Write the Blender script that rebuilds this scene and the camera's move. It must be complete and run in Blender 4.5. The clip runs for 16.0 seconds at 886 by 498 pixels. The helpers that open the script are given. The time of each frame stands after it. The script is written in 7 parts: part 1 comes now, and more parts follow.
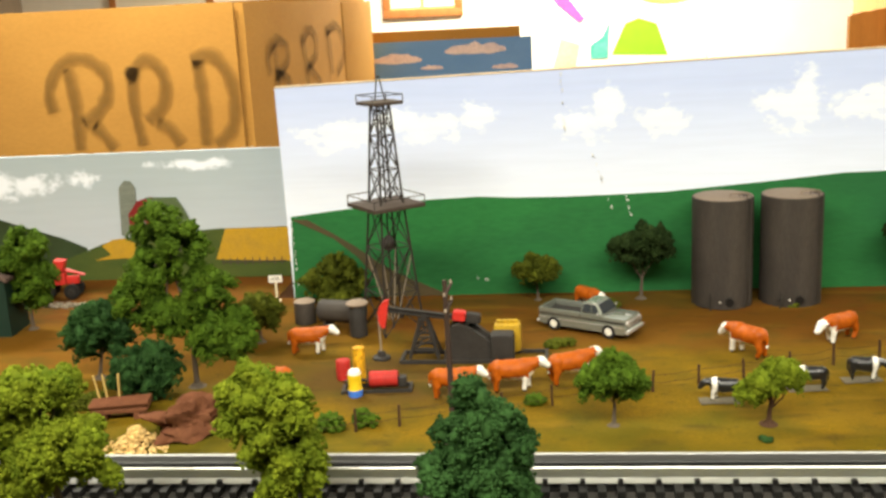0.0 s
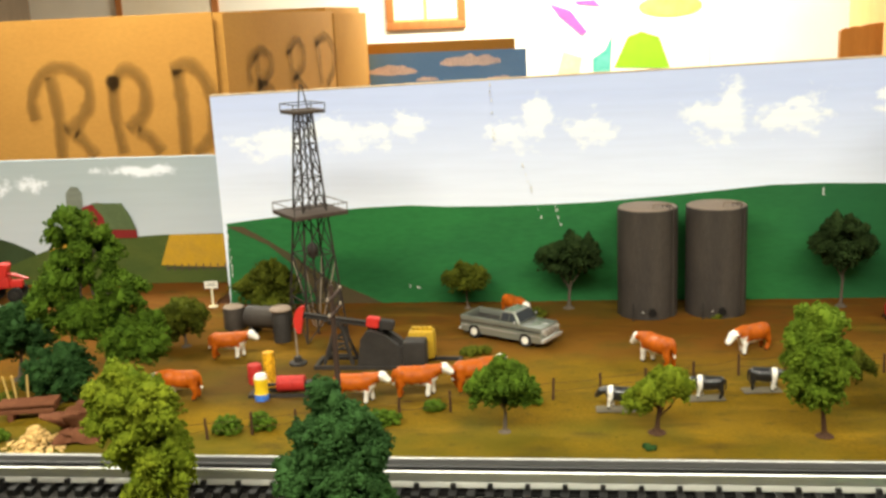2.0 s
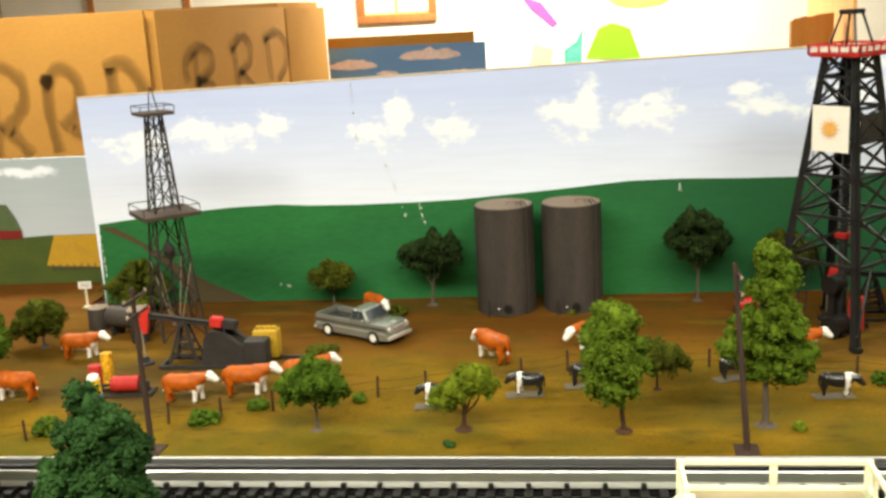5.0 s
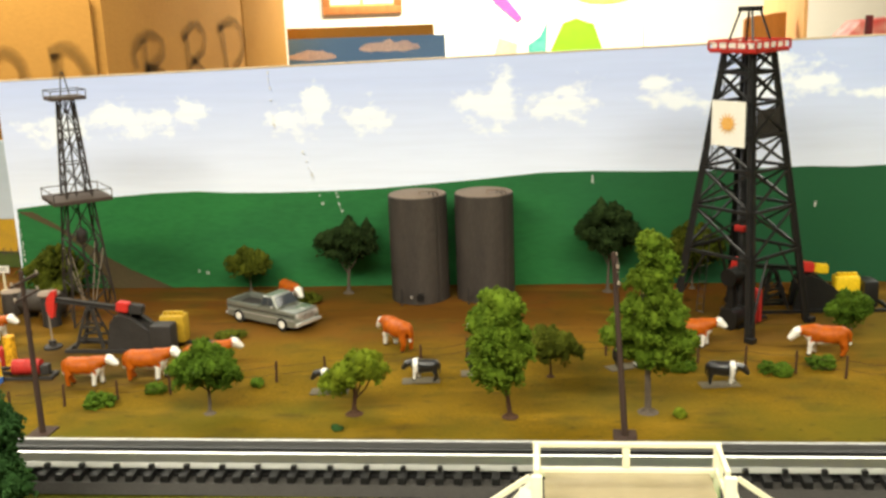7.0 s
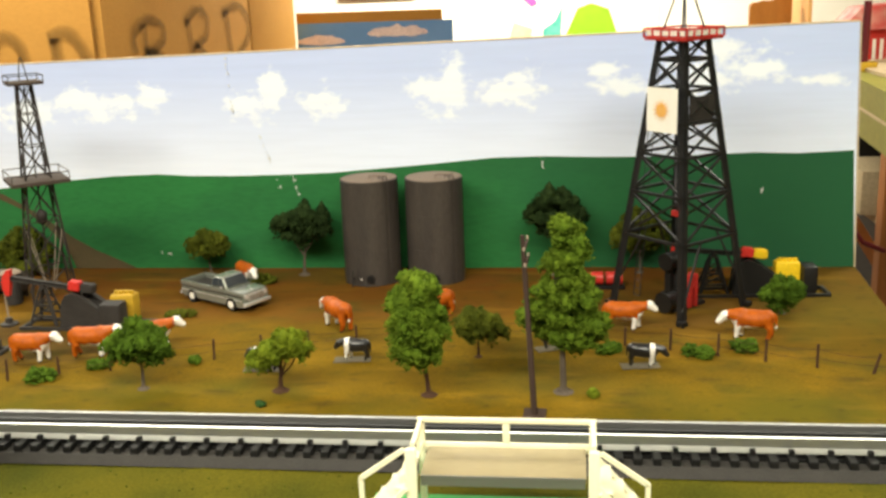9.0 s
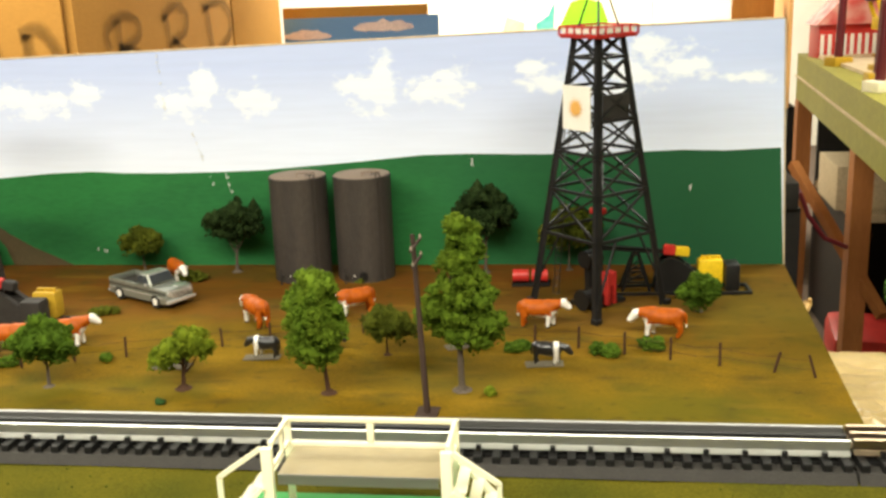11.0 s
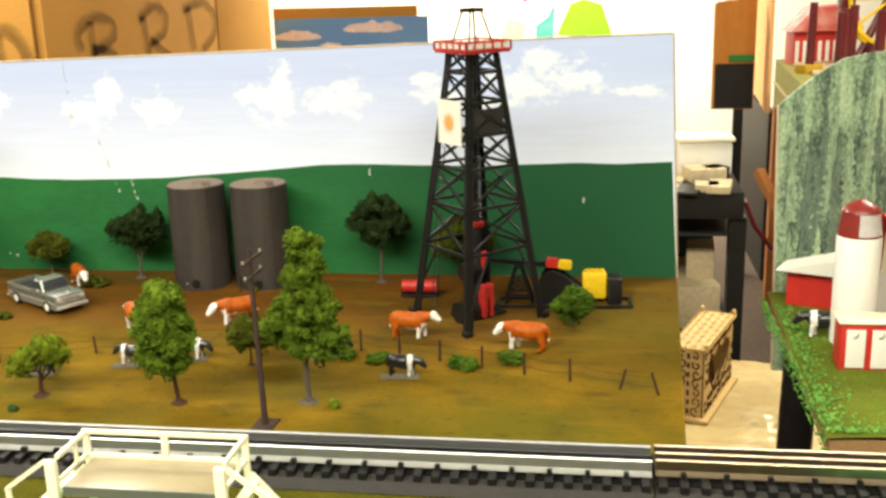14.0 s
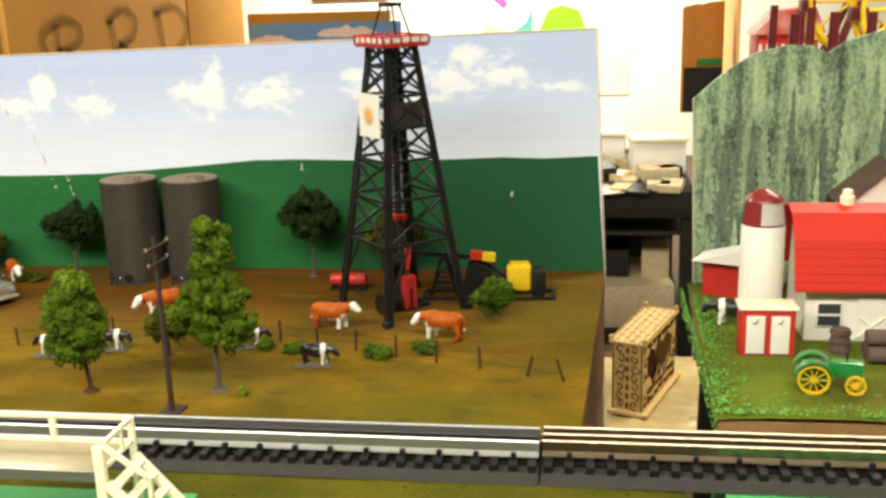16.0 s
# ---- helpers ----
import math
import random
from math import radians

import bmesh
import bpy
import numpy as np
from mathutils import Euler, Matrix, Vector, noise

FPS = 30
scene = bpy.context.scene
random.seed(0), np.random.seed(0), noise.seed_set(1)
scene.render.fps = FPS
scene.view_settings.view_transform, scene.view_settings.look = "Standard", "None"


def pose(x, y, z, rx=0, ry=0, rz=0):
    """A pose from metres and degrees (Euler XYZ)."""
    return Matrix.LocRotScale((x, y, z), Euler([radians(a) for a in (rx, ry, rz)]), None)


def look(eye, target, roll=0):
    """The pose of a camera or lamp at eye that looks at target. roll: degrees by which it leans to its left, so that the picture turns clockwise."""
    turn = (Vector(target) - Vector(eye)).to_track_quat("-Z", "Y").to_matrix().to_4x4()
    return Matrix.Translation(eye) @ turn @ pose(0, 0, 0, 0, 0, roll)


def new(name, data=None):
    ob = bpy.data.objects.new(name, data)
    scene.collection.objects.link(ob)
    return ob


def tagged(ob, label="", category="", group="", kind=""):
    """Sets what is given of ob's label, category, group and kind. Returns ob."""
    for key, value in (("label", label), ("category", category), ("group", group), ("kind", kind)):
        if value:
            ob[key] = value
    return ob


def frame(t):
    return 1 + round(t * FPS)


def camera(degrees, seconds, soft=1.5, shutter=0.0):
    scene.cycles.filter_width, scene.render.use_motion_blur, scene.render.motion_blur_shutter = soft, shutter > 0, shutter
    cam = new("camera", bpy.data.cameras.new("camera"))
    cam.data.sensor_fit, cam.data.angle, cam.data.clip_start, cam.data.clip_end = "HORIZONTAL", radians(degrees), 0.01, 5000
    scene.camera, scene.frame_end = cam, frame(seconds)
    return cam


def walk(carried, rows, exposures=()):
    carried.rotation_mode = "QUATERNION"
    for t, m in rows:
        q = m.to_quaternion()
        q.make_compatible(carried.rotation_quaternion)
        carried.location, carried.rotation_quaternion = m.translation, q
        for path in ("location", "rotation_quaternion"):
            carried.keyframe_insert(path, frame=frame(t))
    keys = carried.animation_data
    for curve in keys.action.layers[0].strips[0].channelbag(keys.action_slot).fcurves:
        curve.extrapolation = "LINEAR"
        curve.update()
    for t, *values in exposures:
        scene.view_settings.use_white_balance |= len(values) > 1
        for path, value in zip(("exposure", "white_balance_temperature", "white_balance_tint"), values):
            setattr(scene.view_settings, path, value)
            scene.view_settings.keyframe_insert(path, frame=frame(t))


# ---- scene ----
cam = camera(47.0, 16.0, soft=2.9)
PATH = [
    (0, (0.126, -0.102, 0.428), (-0.09, 1.829, -0.046), -3.0),
    (0.5, (0.162, -0.107, 0.424), (-0.07, 1.826, -0.037), -3.2),
    (1, (0.192, -0.114, 0.429), (-0.044, 1.818, -0.029), -2.8),
    (1.5, (0.22, -0.11, 0.426), (-0.02, 1.823, -0.028), -2.6),
    (2, (0.252, -0.102, 0.42), (0.003, 1.831, -0.03), -2.6),
    (2.5, (0.301, -0.088, 0.422), (0.017, 1.838, -0.035), -3.1),
    (3, (0.309, -0.087, 0.42), (0.055, 1.845, -0.033), -2.7),
    (3.5, (0.339, -0.083, 0.421), (0.09, 1.849, -0.033), -3.1),
    (4, (0.379, -0.084, 0.422), (0.123, 1.847, -0.034), -3.4),
    (6.5, (0.515, -0.096, 0.421), (0.307, 1.834, -0.058), -2.3),
    (7, (0.531, -0.096, 0.415), (0.336, 1.836, -0.065), -2.1),
    (7.5, (0.555, -0.097, 0.41), (0.354, 1.834, -0.071), -2.2),
    (8, (0.586, -0.102, 0.413), (0.366, 1.824, -0.08), -2.3),
    (8.5, (0.604, -0.114, 0.417), (0.386, 1.811, -0.084), -2.0),
    (9, (0.643, -0.113, 0.416), (0.394, 1.806, -0.091), -2.1),
    (11.5, (0.778, -0.099, 0.418), (0.51, 1.814, -0.1), -2.1),
    (12, (0.801, -0.102, 0.419), (0.538, 1.813, -0.097), -1.6),
    (12.5, (0.828, -0.104, 0.415), (0.564, 1.813, -0.091), -1.5),
    (13, (0.883, -0.093, 0.416), (0.575, 1.817, -0.089), -1.8),
    (13.5, (0.9, -0.09, 0.428), (0.606, 1.819, -0.09), -1.6),
    (14, (0.937, -0.083, 0.431), (0.632, 1.824, -0.089), -1.8),
    (14.5, (0.975, -0.084, 0.425), (0.658, 1.823, -0.086), -2.0),
    (15, (0.996, -0.084, 0.418), (0.685, 1.827, -0.085), -2.1),
    (15.5, (1.015, -0.088, 0.413), (0.71, 1.824, -0.087), -1.8),
    (16, (1.026, -0.09, 0.413), (0.739, 1.823, -0.093), -1.8),
]
EXPOSURES = [(0, 0.10), (1.5, 0.04), (4, 0.0), (9, 0.0), (11.5, 0.08), (13.5, 0.15), (14.2, 0.14), (14.8, 0.0), (16, -0.04)]
walk(cam, [(t, look(eye, target, roll)) for t, eye, target, roll in PATH], EXPOSURES)

# ---- world and lamps ----
world = bpy.data.worlds.new("room_air")
scene.world = world
world.use_nodes = True
world.node_tree.nodes["Background"].inputs[0].default_value = (0.9, 0.85, 0.75, 1)
world.node_tree.nodes["Background"].inputs[1].default_value = 0.006


def lamp(name, place, target, size, watts, colour):
    data = bpy.data.lights.new(name, "AREA")
    data.shape, data.size, data.size_y = "RECTANGLE", size[0], size[1]
    data.energy, data.color = watts, colour
    ob = new(name, data)
    ob.matrix_world = look(place, target)
    return ob


WARM = (1.0, 0.95, 0.785)
# Lamps assumed out of view; last three added to brighten cardboard, wall and aisle.
LIGHTS = [(-0.75, -0.45, 1.8, 0.5, 92), (1.15, -0.45, 1.8, 0.5, 74), (-1.0, 2.1, 1.2, 0.3, 66), (0.2, 6.5, 2.4, 0.4, 310), (2.2, 2.3, 1.2, 0.3, 66)]
for lx, ly, lw, lh, power in LIGHTS:
    lamp("ceiling_lamp", (lx, ly, 1.62), (lx, ly, 0), (lw, lh), power, WARM)

# ---- materials ----


def material(name, colour, rough=0.6, metal=0.0, second=None, scale=30.0, amount=0.5, grain=0.12, fine=400.0,
             bump=0.15, island=0.0, stretch=(1, 1, 1), coat=0.0, picks=0.0):
    """A surface with broad patches (second colour), fine grain and relief."""
    m = bpy.data.materials.new(name)
    m.use_nodes = True
    nt = m.node_tree
    n, l = nt.nodes, nt.links
    b = n["Principled BSDF"]
    b.inputs["Roughness"].default_value, b.inputs["Metallic"].default_value = rough, metal
    b.inputs["Coat Weight"].default_value = coat
    b.inputs["Specular IOR Level"].default_value = 0.05 if rough >= 0.8 else 0.2 if rough >= 0.5 else 0.45
    tc, mp = n.new("ShaderNodeTexCoord"), n.new("ShaderNodeMapping")
    mp.inputs["Scale"].default_value = stretch
    l.new(tc.outputs["Object"], mp.inputs[0])
    big, small = n.new("ShaderNodeTexNoise"), n.new("ShaderNodeTexNoise")
    big.inputs["Scale"].default_value, small.inputs["Scale"].default_value = scale, fine
    big.inputs["Detail"].default_value, small.inputs["Detail"].default_value = 5, 3
    l.new(mp.outputs[0], big.inputs["Vector"])
    l.new(mp.outputs[0], small.inputs["Vector"])
    ramp = n.new("ShaderNodeValToRGB")
    c2 = second or tuple(min(1, c * 0.72) for c in colour)
    ramp.color_ramp.elements[0].position, ramp.color_ramp.elements[1].position = 0.28, 0.62
    ramp.color_ramp.elements[0].color = (*c2, 1)
    ramp.color_ramp.elements[1].color = (*colour, 1)
    l.new(big.outputs["Fac"], ramp.inputs[0])
    blend = n.new("ShaderNodeMix")
    blend.data_type = "RGBA"
    blend.inputs[0].default_value = amount
    blend.inputs["A"].default_value = (*colour, 1)
    l.new(ramp.outputs[0], blend.inputs["B"])
    shade = n.new("ShaderNodeMapRange")
    shade.inputs["From Min"].default_value, shade.inputs["From Max"].default_value = 0.3, 0.7
    shade.inputs["To Min"].default_value, shade.inputs["To Max"].default_value = 1 - grain, 1 + grain
    l.new(small.outputs["Fac"], shade.inputs[0])
    last = shade.outputs[0]
    for weight, node, out in ((island, "ShaderNodeNewGeometry", "Random Per Island"), (picks, "ShaderNodeObjectInfo", "Random")):
        if weight:
            g, mr, mul = n.new(node), n.new("ShaderNodeMapRange"), n.new("ShaderNodeMath")
            mr.inputs["To Min"].default_value, mr.inputs["To Max"].default_value = 1 - weight, 1 + weight
            mul.operation = "MULTIPLY"
            l.new(g.outputs[out], mr.inputs[0])
            l.new(mr.outputs[0], mul.inputs[0])
            l.new(last, mul.inputs[1])
            last = mul.outputs[0]
    vec = n.new("ShaderNodeVectorMath")
    vec.operation = "SCALE"
    l.new(blend.outputs["Result"], vec.inputs[0])
    l.new(last, vec.inputs["Scale"])
    l.new(vec.outputs[0], b.inputs["Base Color"])
    if bump:
        bp = n.new("ShaderNodeBump")
        bp.inputs["Strength"].default_value, bp.inputs["Distance"].default_value = bump, 0.001
        l.new(small.outputs["Fac"], bp.inputs["Height"])
        l.new(bp.outputs[0], b.inputs["Normal"])
    return m


LIME = material("lime_foam_leaves", (0.129, 0.159, 0.010), 0.9, second=(0.056, 0.092, 0.006), scale=45, amount=0.85, island=0.24, fine=900, grain=0.15, bump=0.2)
SPRING = material("spring_green_foam_leaves", (0.092, 0.139, 0.011), 0.9, second=(0.042, 0.080, 0.006), scale=45, amount=0.85, island=0.24, fine=900, grain=0.15, bump=0.2)
GREEN = material("green_foam_leaves", (0.064, 0.112, 0.009), 0.9, second=(0.026, 0.056, 0.006), scale=45, amount=0.85, island=0.24, fine=900, grain=0.15, bump=0.2)
DARK = material("dark_foam_leaves", (0.028, 0.070, 0.018), 0.9, second=(0.010, 0.028, 0.008), scale=45, amount=0.85, island=0.24, fine=900, grain=0.15, bump=0.2)
OLIVE = material("olive_foam_leaves", (0.080, 0.092, 0.009), 0.9, second=(0.028, 0.038, 0.005), scale=45, amount=0.85, island=0.24, fine=900, grain=0.15, bump=0.2)
DUSK = material("grey_green_foam_leaves", (0.024, 0.042, 0.012), 0.9, second=(0.009, 0.017, 0.005), scale=45, amount=0.85, island=0.24, fine=900, grain=0.15, bump=0.2)
YELLOW_LEAF = material("yellow_foam_leaves", (0.40, 0.34, 0.02), 0.9, island=0.4, fine=900, grain=0.3, bump=0.5)
BARK = material("grey_brown_bark", (0.105, 0.085, 0.065), 0.85, second=(0.05, 0.035, 0.025), scale=90, fine=700, stretch=(1, 1, 0.3), bump=0.5)
BROWN_BARK = material("red_brown_bark", (0.062, 0.034, 0.020), 0.85, second=(0.05, 0.026, 0.015), scale=90, fine=700, stretch=(1, 1, 0.3), bump=0.5)
GREY_METAL = material("weathered_tank_paint", (0.060, 0.050, 0.042), 0.55, second=(0.030, 0.026, 0.024), scale=34, amount=0.8, fine=500, grain=0.14, bump=0.1, stretch=(1, 1, 0.22))
TANK_TOP = material("dusty_tank_top", (0.25, 0.19, 0.14), 0.6, second=(0.17, 0.12, 0.09), scale=25, bump=0.08)
BLACK = material("black_plastic", (0.0065, 0.0065, 0.0065), 0.45, second=(0.012, 0.011, 0.010), scale=40, grain=0.2, bump=0.05)
DARK_GREY = material("dark_grey_painted_metal", (0.036, 0.032, 0.029), 0.55, second=(0.018, 0.016, 0.014), scale=60, bump=0.1)
RUSTY = material("rusty_dark_rods", (0.030, 0.024, 0.020), 0.6, second=(0.028, 0.021, 0.017), scale=80, bump=0.15)
PALE_ROD = material("pale_tan_rods", (0.30, 0.25, 0.19), 0.6, second=(0.18, 0.14, 0.10), scale=80)
PLATFORM = material("dusty_platform_boards", (0.060, 0.044, 0.034), 0.75, second=(0.045, 0.032, 0.025), scale=50, bump=0.2)
RED = material("red_paint", (0.55, 0.030, 0.022), 0.4, second=(0.36, 0.018, 0.015), scale=40, bump=0.05)
DULL_RED = material("dull_red_paint", (0.42, 0.026, 0.020), 0.55, second=(0.22, 0.018, 0.014), scale=60, bump=0.1)
YELLOW = material("yellow_paint", (0.75, 0.50, 0.015), 0.4, second=(0.55, 0.36, 0.01), scale=40, bump=0.08)
DULL_YELLOW = material("worn_yellow_paint", (0.45, 0.28, 0.02), 0.55, second=(0.26, 0.16, 0.02), scale=60, bump=0.12)
WHITE = material("white_plastic", (0.80, 0.77, 0.70), 0.45, second=(0.72, 0.68, 0.58), scale=20, grain=0.03, bump=0.02)
CREAM = material("cream_plastic", (0.82, 0.77, 0.56), 0.42, second=(0.72, 0.66, 0.44), scale=25, grain=0.03, bump=0.02)
DECK = material("grey_beige_deck", (0.30, 0.25, 0.15), 0.28, second=(0.23, 0.19, 0.11), scale=14, grain=0.05, bump=0.05, stretch=(0.3, 1, 1))
SILVER = material("silver_rail", (0.30, 0.30, 0.29), 0.42, 0.75, second=(0.24, 0.235, 0.225), scale=12, grain=0.06, bump=0.03, stretch=(0.1, 1, 1))
# SILVER again, paler: light caught by the front rail put into its colour.
LIT_RAIL = material("lit_silver_rail", (0.54, 0.55, 0.52), 0.34, 0.88, second=(0.42, 0.43, 0.40), scale=12, grain=0.06, bump=0.03, stretch=(0.1, 1, 1))
BROWN_RAIL = material("tarnished_rail", (0.36, 0.29, 0.21), 0.32, 1.0, second=(0.22, 0.17, 0.12), scale=12, stretch=(0.1, 1, 1), bump=0.03)
TIE = material("black_plastic_tie", (0.008, 0.008, 0.008), 0.55, second=(0.016, 0.015, 0.014), scale=60, picks=0.2)
BALLAST = material("grey_plastic_roadbed", (0.040, 0.037, 0.033), 0.75, second=(0.028, 0.026, 0.024), scale=60, fine=900, grain=0.25, bump=0.4)
ORANGE = material("glossy_orange_brown_glaze", (0.40, 0.086, 0.003), 0.50, second=(0.24, 0.046, 0.002), scale=110, amount=0.8, grain=0.10, bump=0.12, coat=0.04)
COW_WHITE = material("glossy_white_glaze", (0.82, 0.79, 0.72), 0.3, scale=90, grain=0.04, bump=0.04, coat=0.3)
COW_BLACK = material("glossy_black_glaze", (0.014, 0.014, 0.015), 0.28, scale=90, grain=0.1, bump=0.05, coat=0.3)
CARD_BASE = material("grey_card", (0.13, 0.112, 0.080), 0.8, scale=60)
CAR_PAINT = material("silver_green_car_paint", (0.29, 0.305, 0.265), 0.24, 0.5, second=(0.23, 0.245, 0.21), scale=20, grain=0.03, bump=0.01, coat=0.5)
CAR_TRIM = material("chrome_trim", (0.88, 0.88, 0.86), 0.22, 0.6, scale=30, grain=0.02, bump=0)
CAR_GLASS = material("dark_car_glass", (0.040, 0.046, 0.052), 0.12, scale=30, grain=0.02, bump=0)
TYRE = material("black_rubber", (0.02, 0.019, 0.018), 0.7, scale=90)
GREENPAINT = material("tractor_green_paint", (0.015, 0.20, 0.045), 0.3, second=(0.012, 0.15, 0.035), scale=30, grain=0.05, bump=0.02, coat=0.3)
MAT_GREEN = material("bright_green_mat", (0.075, 0.36, 0.11), 0.6, second=(0.06, 0.29, 0.09), scale=14, grain=0.08)
CARDBOARD = material("brown_cardboard", (0.46, 0.235, 0.055), 0.8, second=(0.38, 0.18, 0.04), scale=3, grain=0.05, fine=60, bump=0.08, stretch=(1, 1, 2))
SPRAY = material("faded_black_spray_paint", (0.10, 0.055, 0.020), 0.8, second=(0.045, 0.030, 0.014), scale=9, fine=50, grain=0.25, bump=0)
SPRAY.node_tree.nodes["Principled BSDF"].inputs["Alpha"].default_value = 0.115
WALL = material("cream_white_wall_paint", (0.84, 0.80, 0.69), 0.8, scale=2, grain=0.02, fine=80, bump=0.05)
WOOD = material("brown_stained_wood", (0.40, 0.155, 0.045), 0.6, second=(0.27, 0.095, 0.028), scale=6, fine=60, stretch=(6, 6, 0.5), bump=0.1)
PEACH = material("peach_plywood", (0.84, 0.47, 0.17), 0.6, second=(0.72, 0.38, 0.12), scale=4, fine=60, stretch=(6, 6, 0.5), bump=0.05)
PLANK = material("dark_brown_plank", (0.13, 0.055, 0.025), 0.65, second=(0.07, 0.03, 0.015), scale=12, fine=120, stretch=(6, 1, 6), bump=0.2)
POLE = material("creosoted_pole", (0.050, 0.030, 0.022), 0.7, second=(0.028, 0.018, 0.014), scale=70, fine=500, stretch=(1, 1, 0.2), bump=0.3)
BOARD_EDGE = material("pale_board_edge", (0.62, 0.50, 0.34), 0.8, second=(0.40, 0.28, 0.15), scale=40)
CHIP = material("chipped_white_paint", (0.78, 0.78, 0.74), 0.8, scale=40)
HILL = material("painted_green_hill", (0.024, 0.165, 0.042), 0.6, second=(0.016, 0.085, 0.033), scale=2.6, amount=0.85, fine=70, grain=0.09, stretch=(1, 1, 4), bump=0.08)
def graded_hill():
    n, l = HILL.node_tree.nodes, HILL.node_tree.links
    b = n["Principled BSDF"]
    old = b.inputs["Base Color"].links[0].from_socket
    # The green turns darker and bluer towards +x, with a ragged edge.
    tc, sep, wave, add, mr, mx = (n.new("ShaderNode" + k) for k in ("TexCoord", "SeparateXYZ", "TexNoise", "Math", "MapRange", "Mix"))
    wave.inputs["Scale"].default_value, wave.inputs["Detail"].default_value = 3.5, 4
    l.new(tc.outputs["Object"], sep.inputs[0])
    l.new(tc.outputs["Object"], wave.inputs["Vector"])
    add.operation = "MULTIPLY_ADD"
    add.inputs[1].default_value = 0.5
    l.new(wave.outputs["Fac"], add.inputs[0])
    l.new(sep.outputs["X"], add.inputs[2])
    mr.inputs["From Min"].default_value, mr.inputs["From Max"].default_value, mr.inputs["To Max"].default_value = 0.72, 1.10, 0.90
    l.new(add.outputs[0], mr.inputs[0])
    mx.data_type = "RGBA"
    mx.inputs["B"].default_value = (0.017, 0.090, 0.038, 1)
    l.new(mr.outputs[0], mx.inputs[0])
    l.new(old, mx.inputs["A"])
    l.new(mx.outputs["Result"], b.inputs["Base Color"])


graded_hill()
ROADPAINT = material("painted_brown_track", (0.085, 0.062, 0.030), 0.7, second=(0.05, 0.06, 0.025), scale=20)
PAPER = material("crumpled_wrapping_paper", (0.60, 0.46, 0.22), 0.28, second=(0.46, 0.33, 0.14), scale=12, fine=40, grain=0.06, bump=0.4)
LASER_WOOD = material("pale_laser_cut_plywood", (0.66, 0.46, 0.19), 0.65, second=(0.54, 0.35, 0.13), scale=30, fine=200, bump=0.05)
BURN = material("burnt_engraving", (0.10, 0.045, 0.02), 0.8, scale=50)
EDGE_BROWN = material("raw_brown_board_edge", (0.28, 0.16, 0.07), 0.8, second=(0.20, 0.11, 0.045), scale=30)
ROOM_FLOOR = material("brown_carpet", (0.12, 0.09, 0.07), 0.95, scale=5, fine=120, grain=0.2)
# Assumed wall colour, kept mid-tan to cut bounced light.
SIDE_WALL = material("tan_wall_toned_down", (0.26, 0.20, 0.14), 0.75, second=(0.20, 0.15, 0.10), scale=4, fine=60, stretch=(3, 3, 0.3))
CEILING = material("white_ceiling_paint", (0.75, 0.73, 0.68), 0.9, scale=3, fine=60, grain=0.03)
BENCH = material("dark_laminate", (0.018, 0.017, 0.016), 0.5, scale=6, fine=80)
BEIGE = material("beige_card_box", (0.52, 0.42, 0.26), 0.75, second=(0.45, 0.35, 0.21), scale=8, fine=80)
SHELFGREEN = material("olive_green_painted_board", (0.27, 0.25, 0.045), 0.6, second=(0.19, 0.18, 0.03), scale=5, fine=60, bump=0.05)
MAROON = material("maroon_plastic", (0.10, 0.010, 0.014), 0.3, scale=20, bump=0.02)
PINK = material("pink_red_print", (0.62, 0.10, 0.09), 0.6, second=(0.72, 0.45, 0.38), scale=16, amount=0.9)
BLUE_SKY = material("printed_blue_sky", (0.14, 0.30, 0.60), 0.6, second=(0.22, 0.38, 0.64), scale=3, stretch=(1, 1, 3), fine=60, grain=0.05)
CLOUD = material("printed_pink_cloud", (0.80, 0.66, 0.64), 0.6, second=(0.55, 0.44, 0.52), scale=14, fine=80, amount=0.9)
ROCK = material("red_brown_bark_pieces", (0.15, 0.060, 0.030), 0.8, second=(0.085, 0.032, 0.018), scale=60, fine=300, bump=0.5)
CHIPS = material("tan_wood_chips", (0.62, 0.42, 0.17), 0.8, second=(0.42, 0.26, 0.08), scale=80, island=0.3)
TAN = material("tan_sticks", (0.55, 0.38, 0.12), 0.7, scale=60)
GRAVEL = material("pale_gravel", (0.34, 0.30, 0.24), 0.9, scale=90, island=0.35)
NAVY = material("blue_paint", (0.05, 0.16, 0.55), 0.4, scale=60)
MAGENTA = material("magenta_print", (0.55, 0.08, 0.30), 0.6, scale=10)
TEAL = material("teal_print", (0.05, 0.27, 0.22), 0.6, second=(0.16, 0.42, 0.36), scale=20)
BRIGHT_GREEN = material("bright_green_print", (0.20, 0.48, 0.015), 0.55, second=(0.15, 0.40, 0.015), scale=10)
ORANGE_PRINT = material("orange_print", (0.75, 0.42, 0.12), 0.6, second=(0.60, 0.28, 0.05), scale=16)
POSTER_CREAM = material("cream_poster_paper", (0.78, 0.69, 0.52), 0.7, second=(0.82, 0.77, 0.66), scale=3, fine=60, grain=0.03)
GLAZE = material("clear_plastic_dome", (0.55, 0.50, 0.48), 0.1, scale=60, bump=0)
DOMERED = material("dark_red_dome", (0.22, 0.025, 0.02), 0.3, scale=60, bump=0.02)
ROOFRED = material("bright_red_roof", (0.56, 0.030, 0.016), 0.5, second=(0.48, 0.025, 0.013), scale=20, grain=0.04, bump=0.03)
DARKGREEN = material("dark_green_siding", (0.012, 0.030, 0.020), 0.6, scale=40)
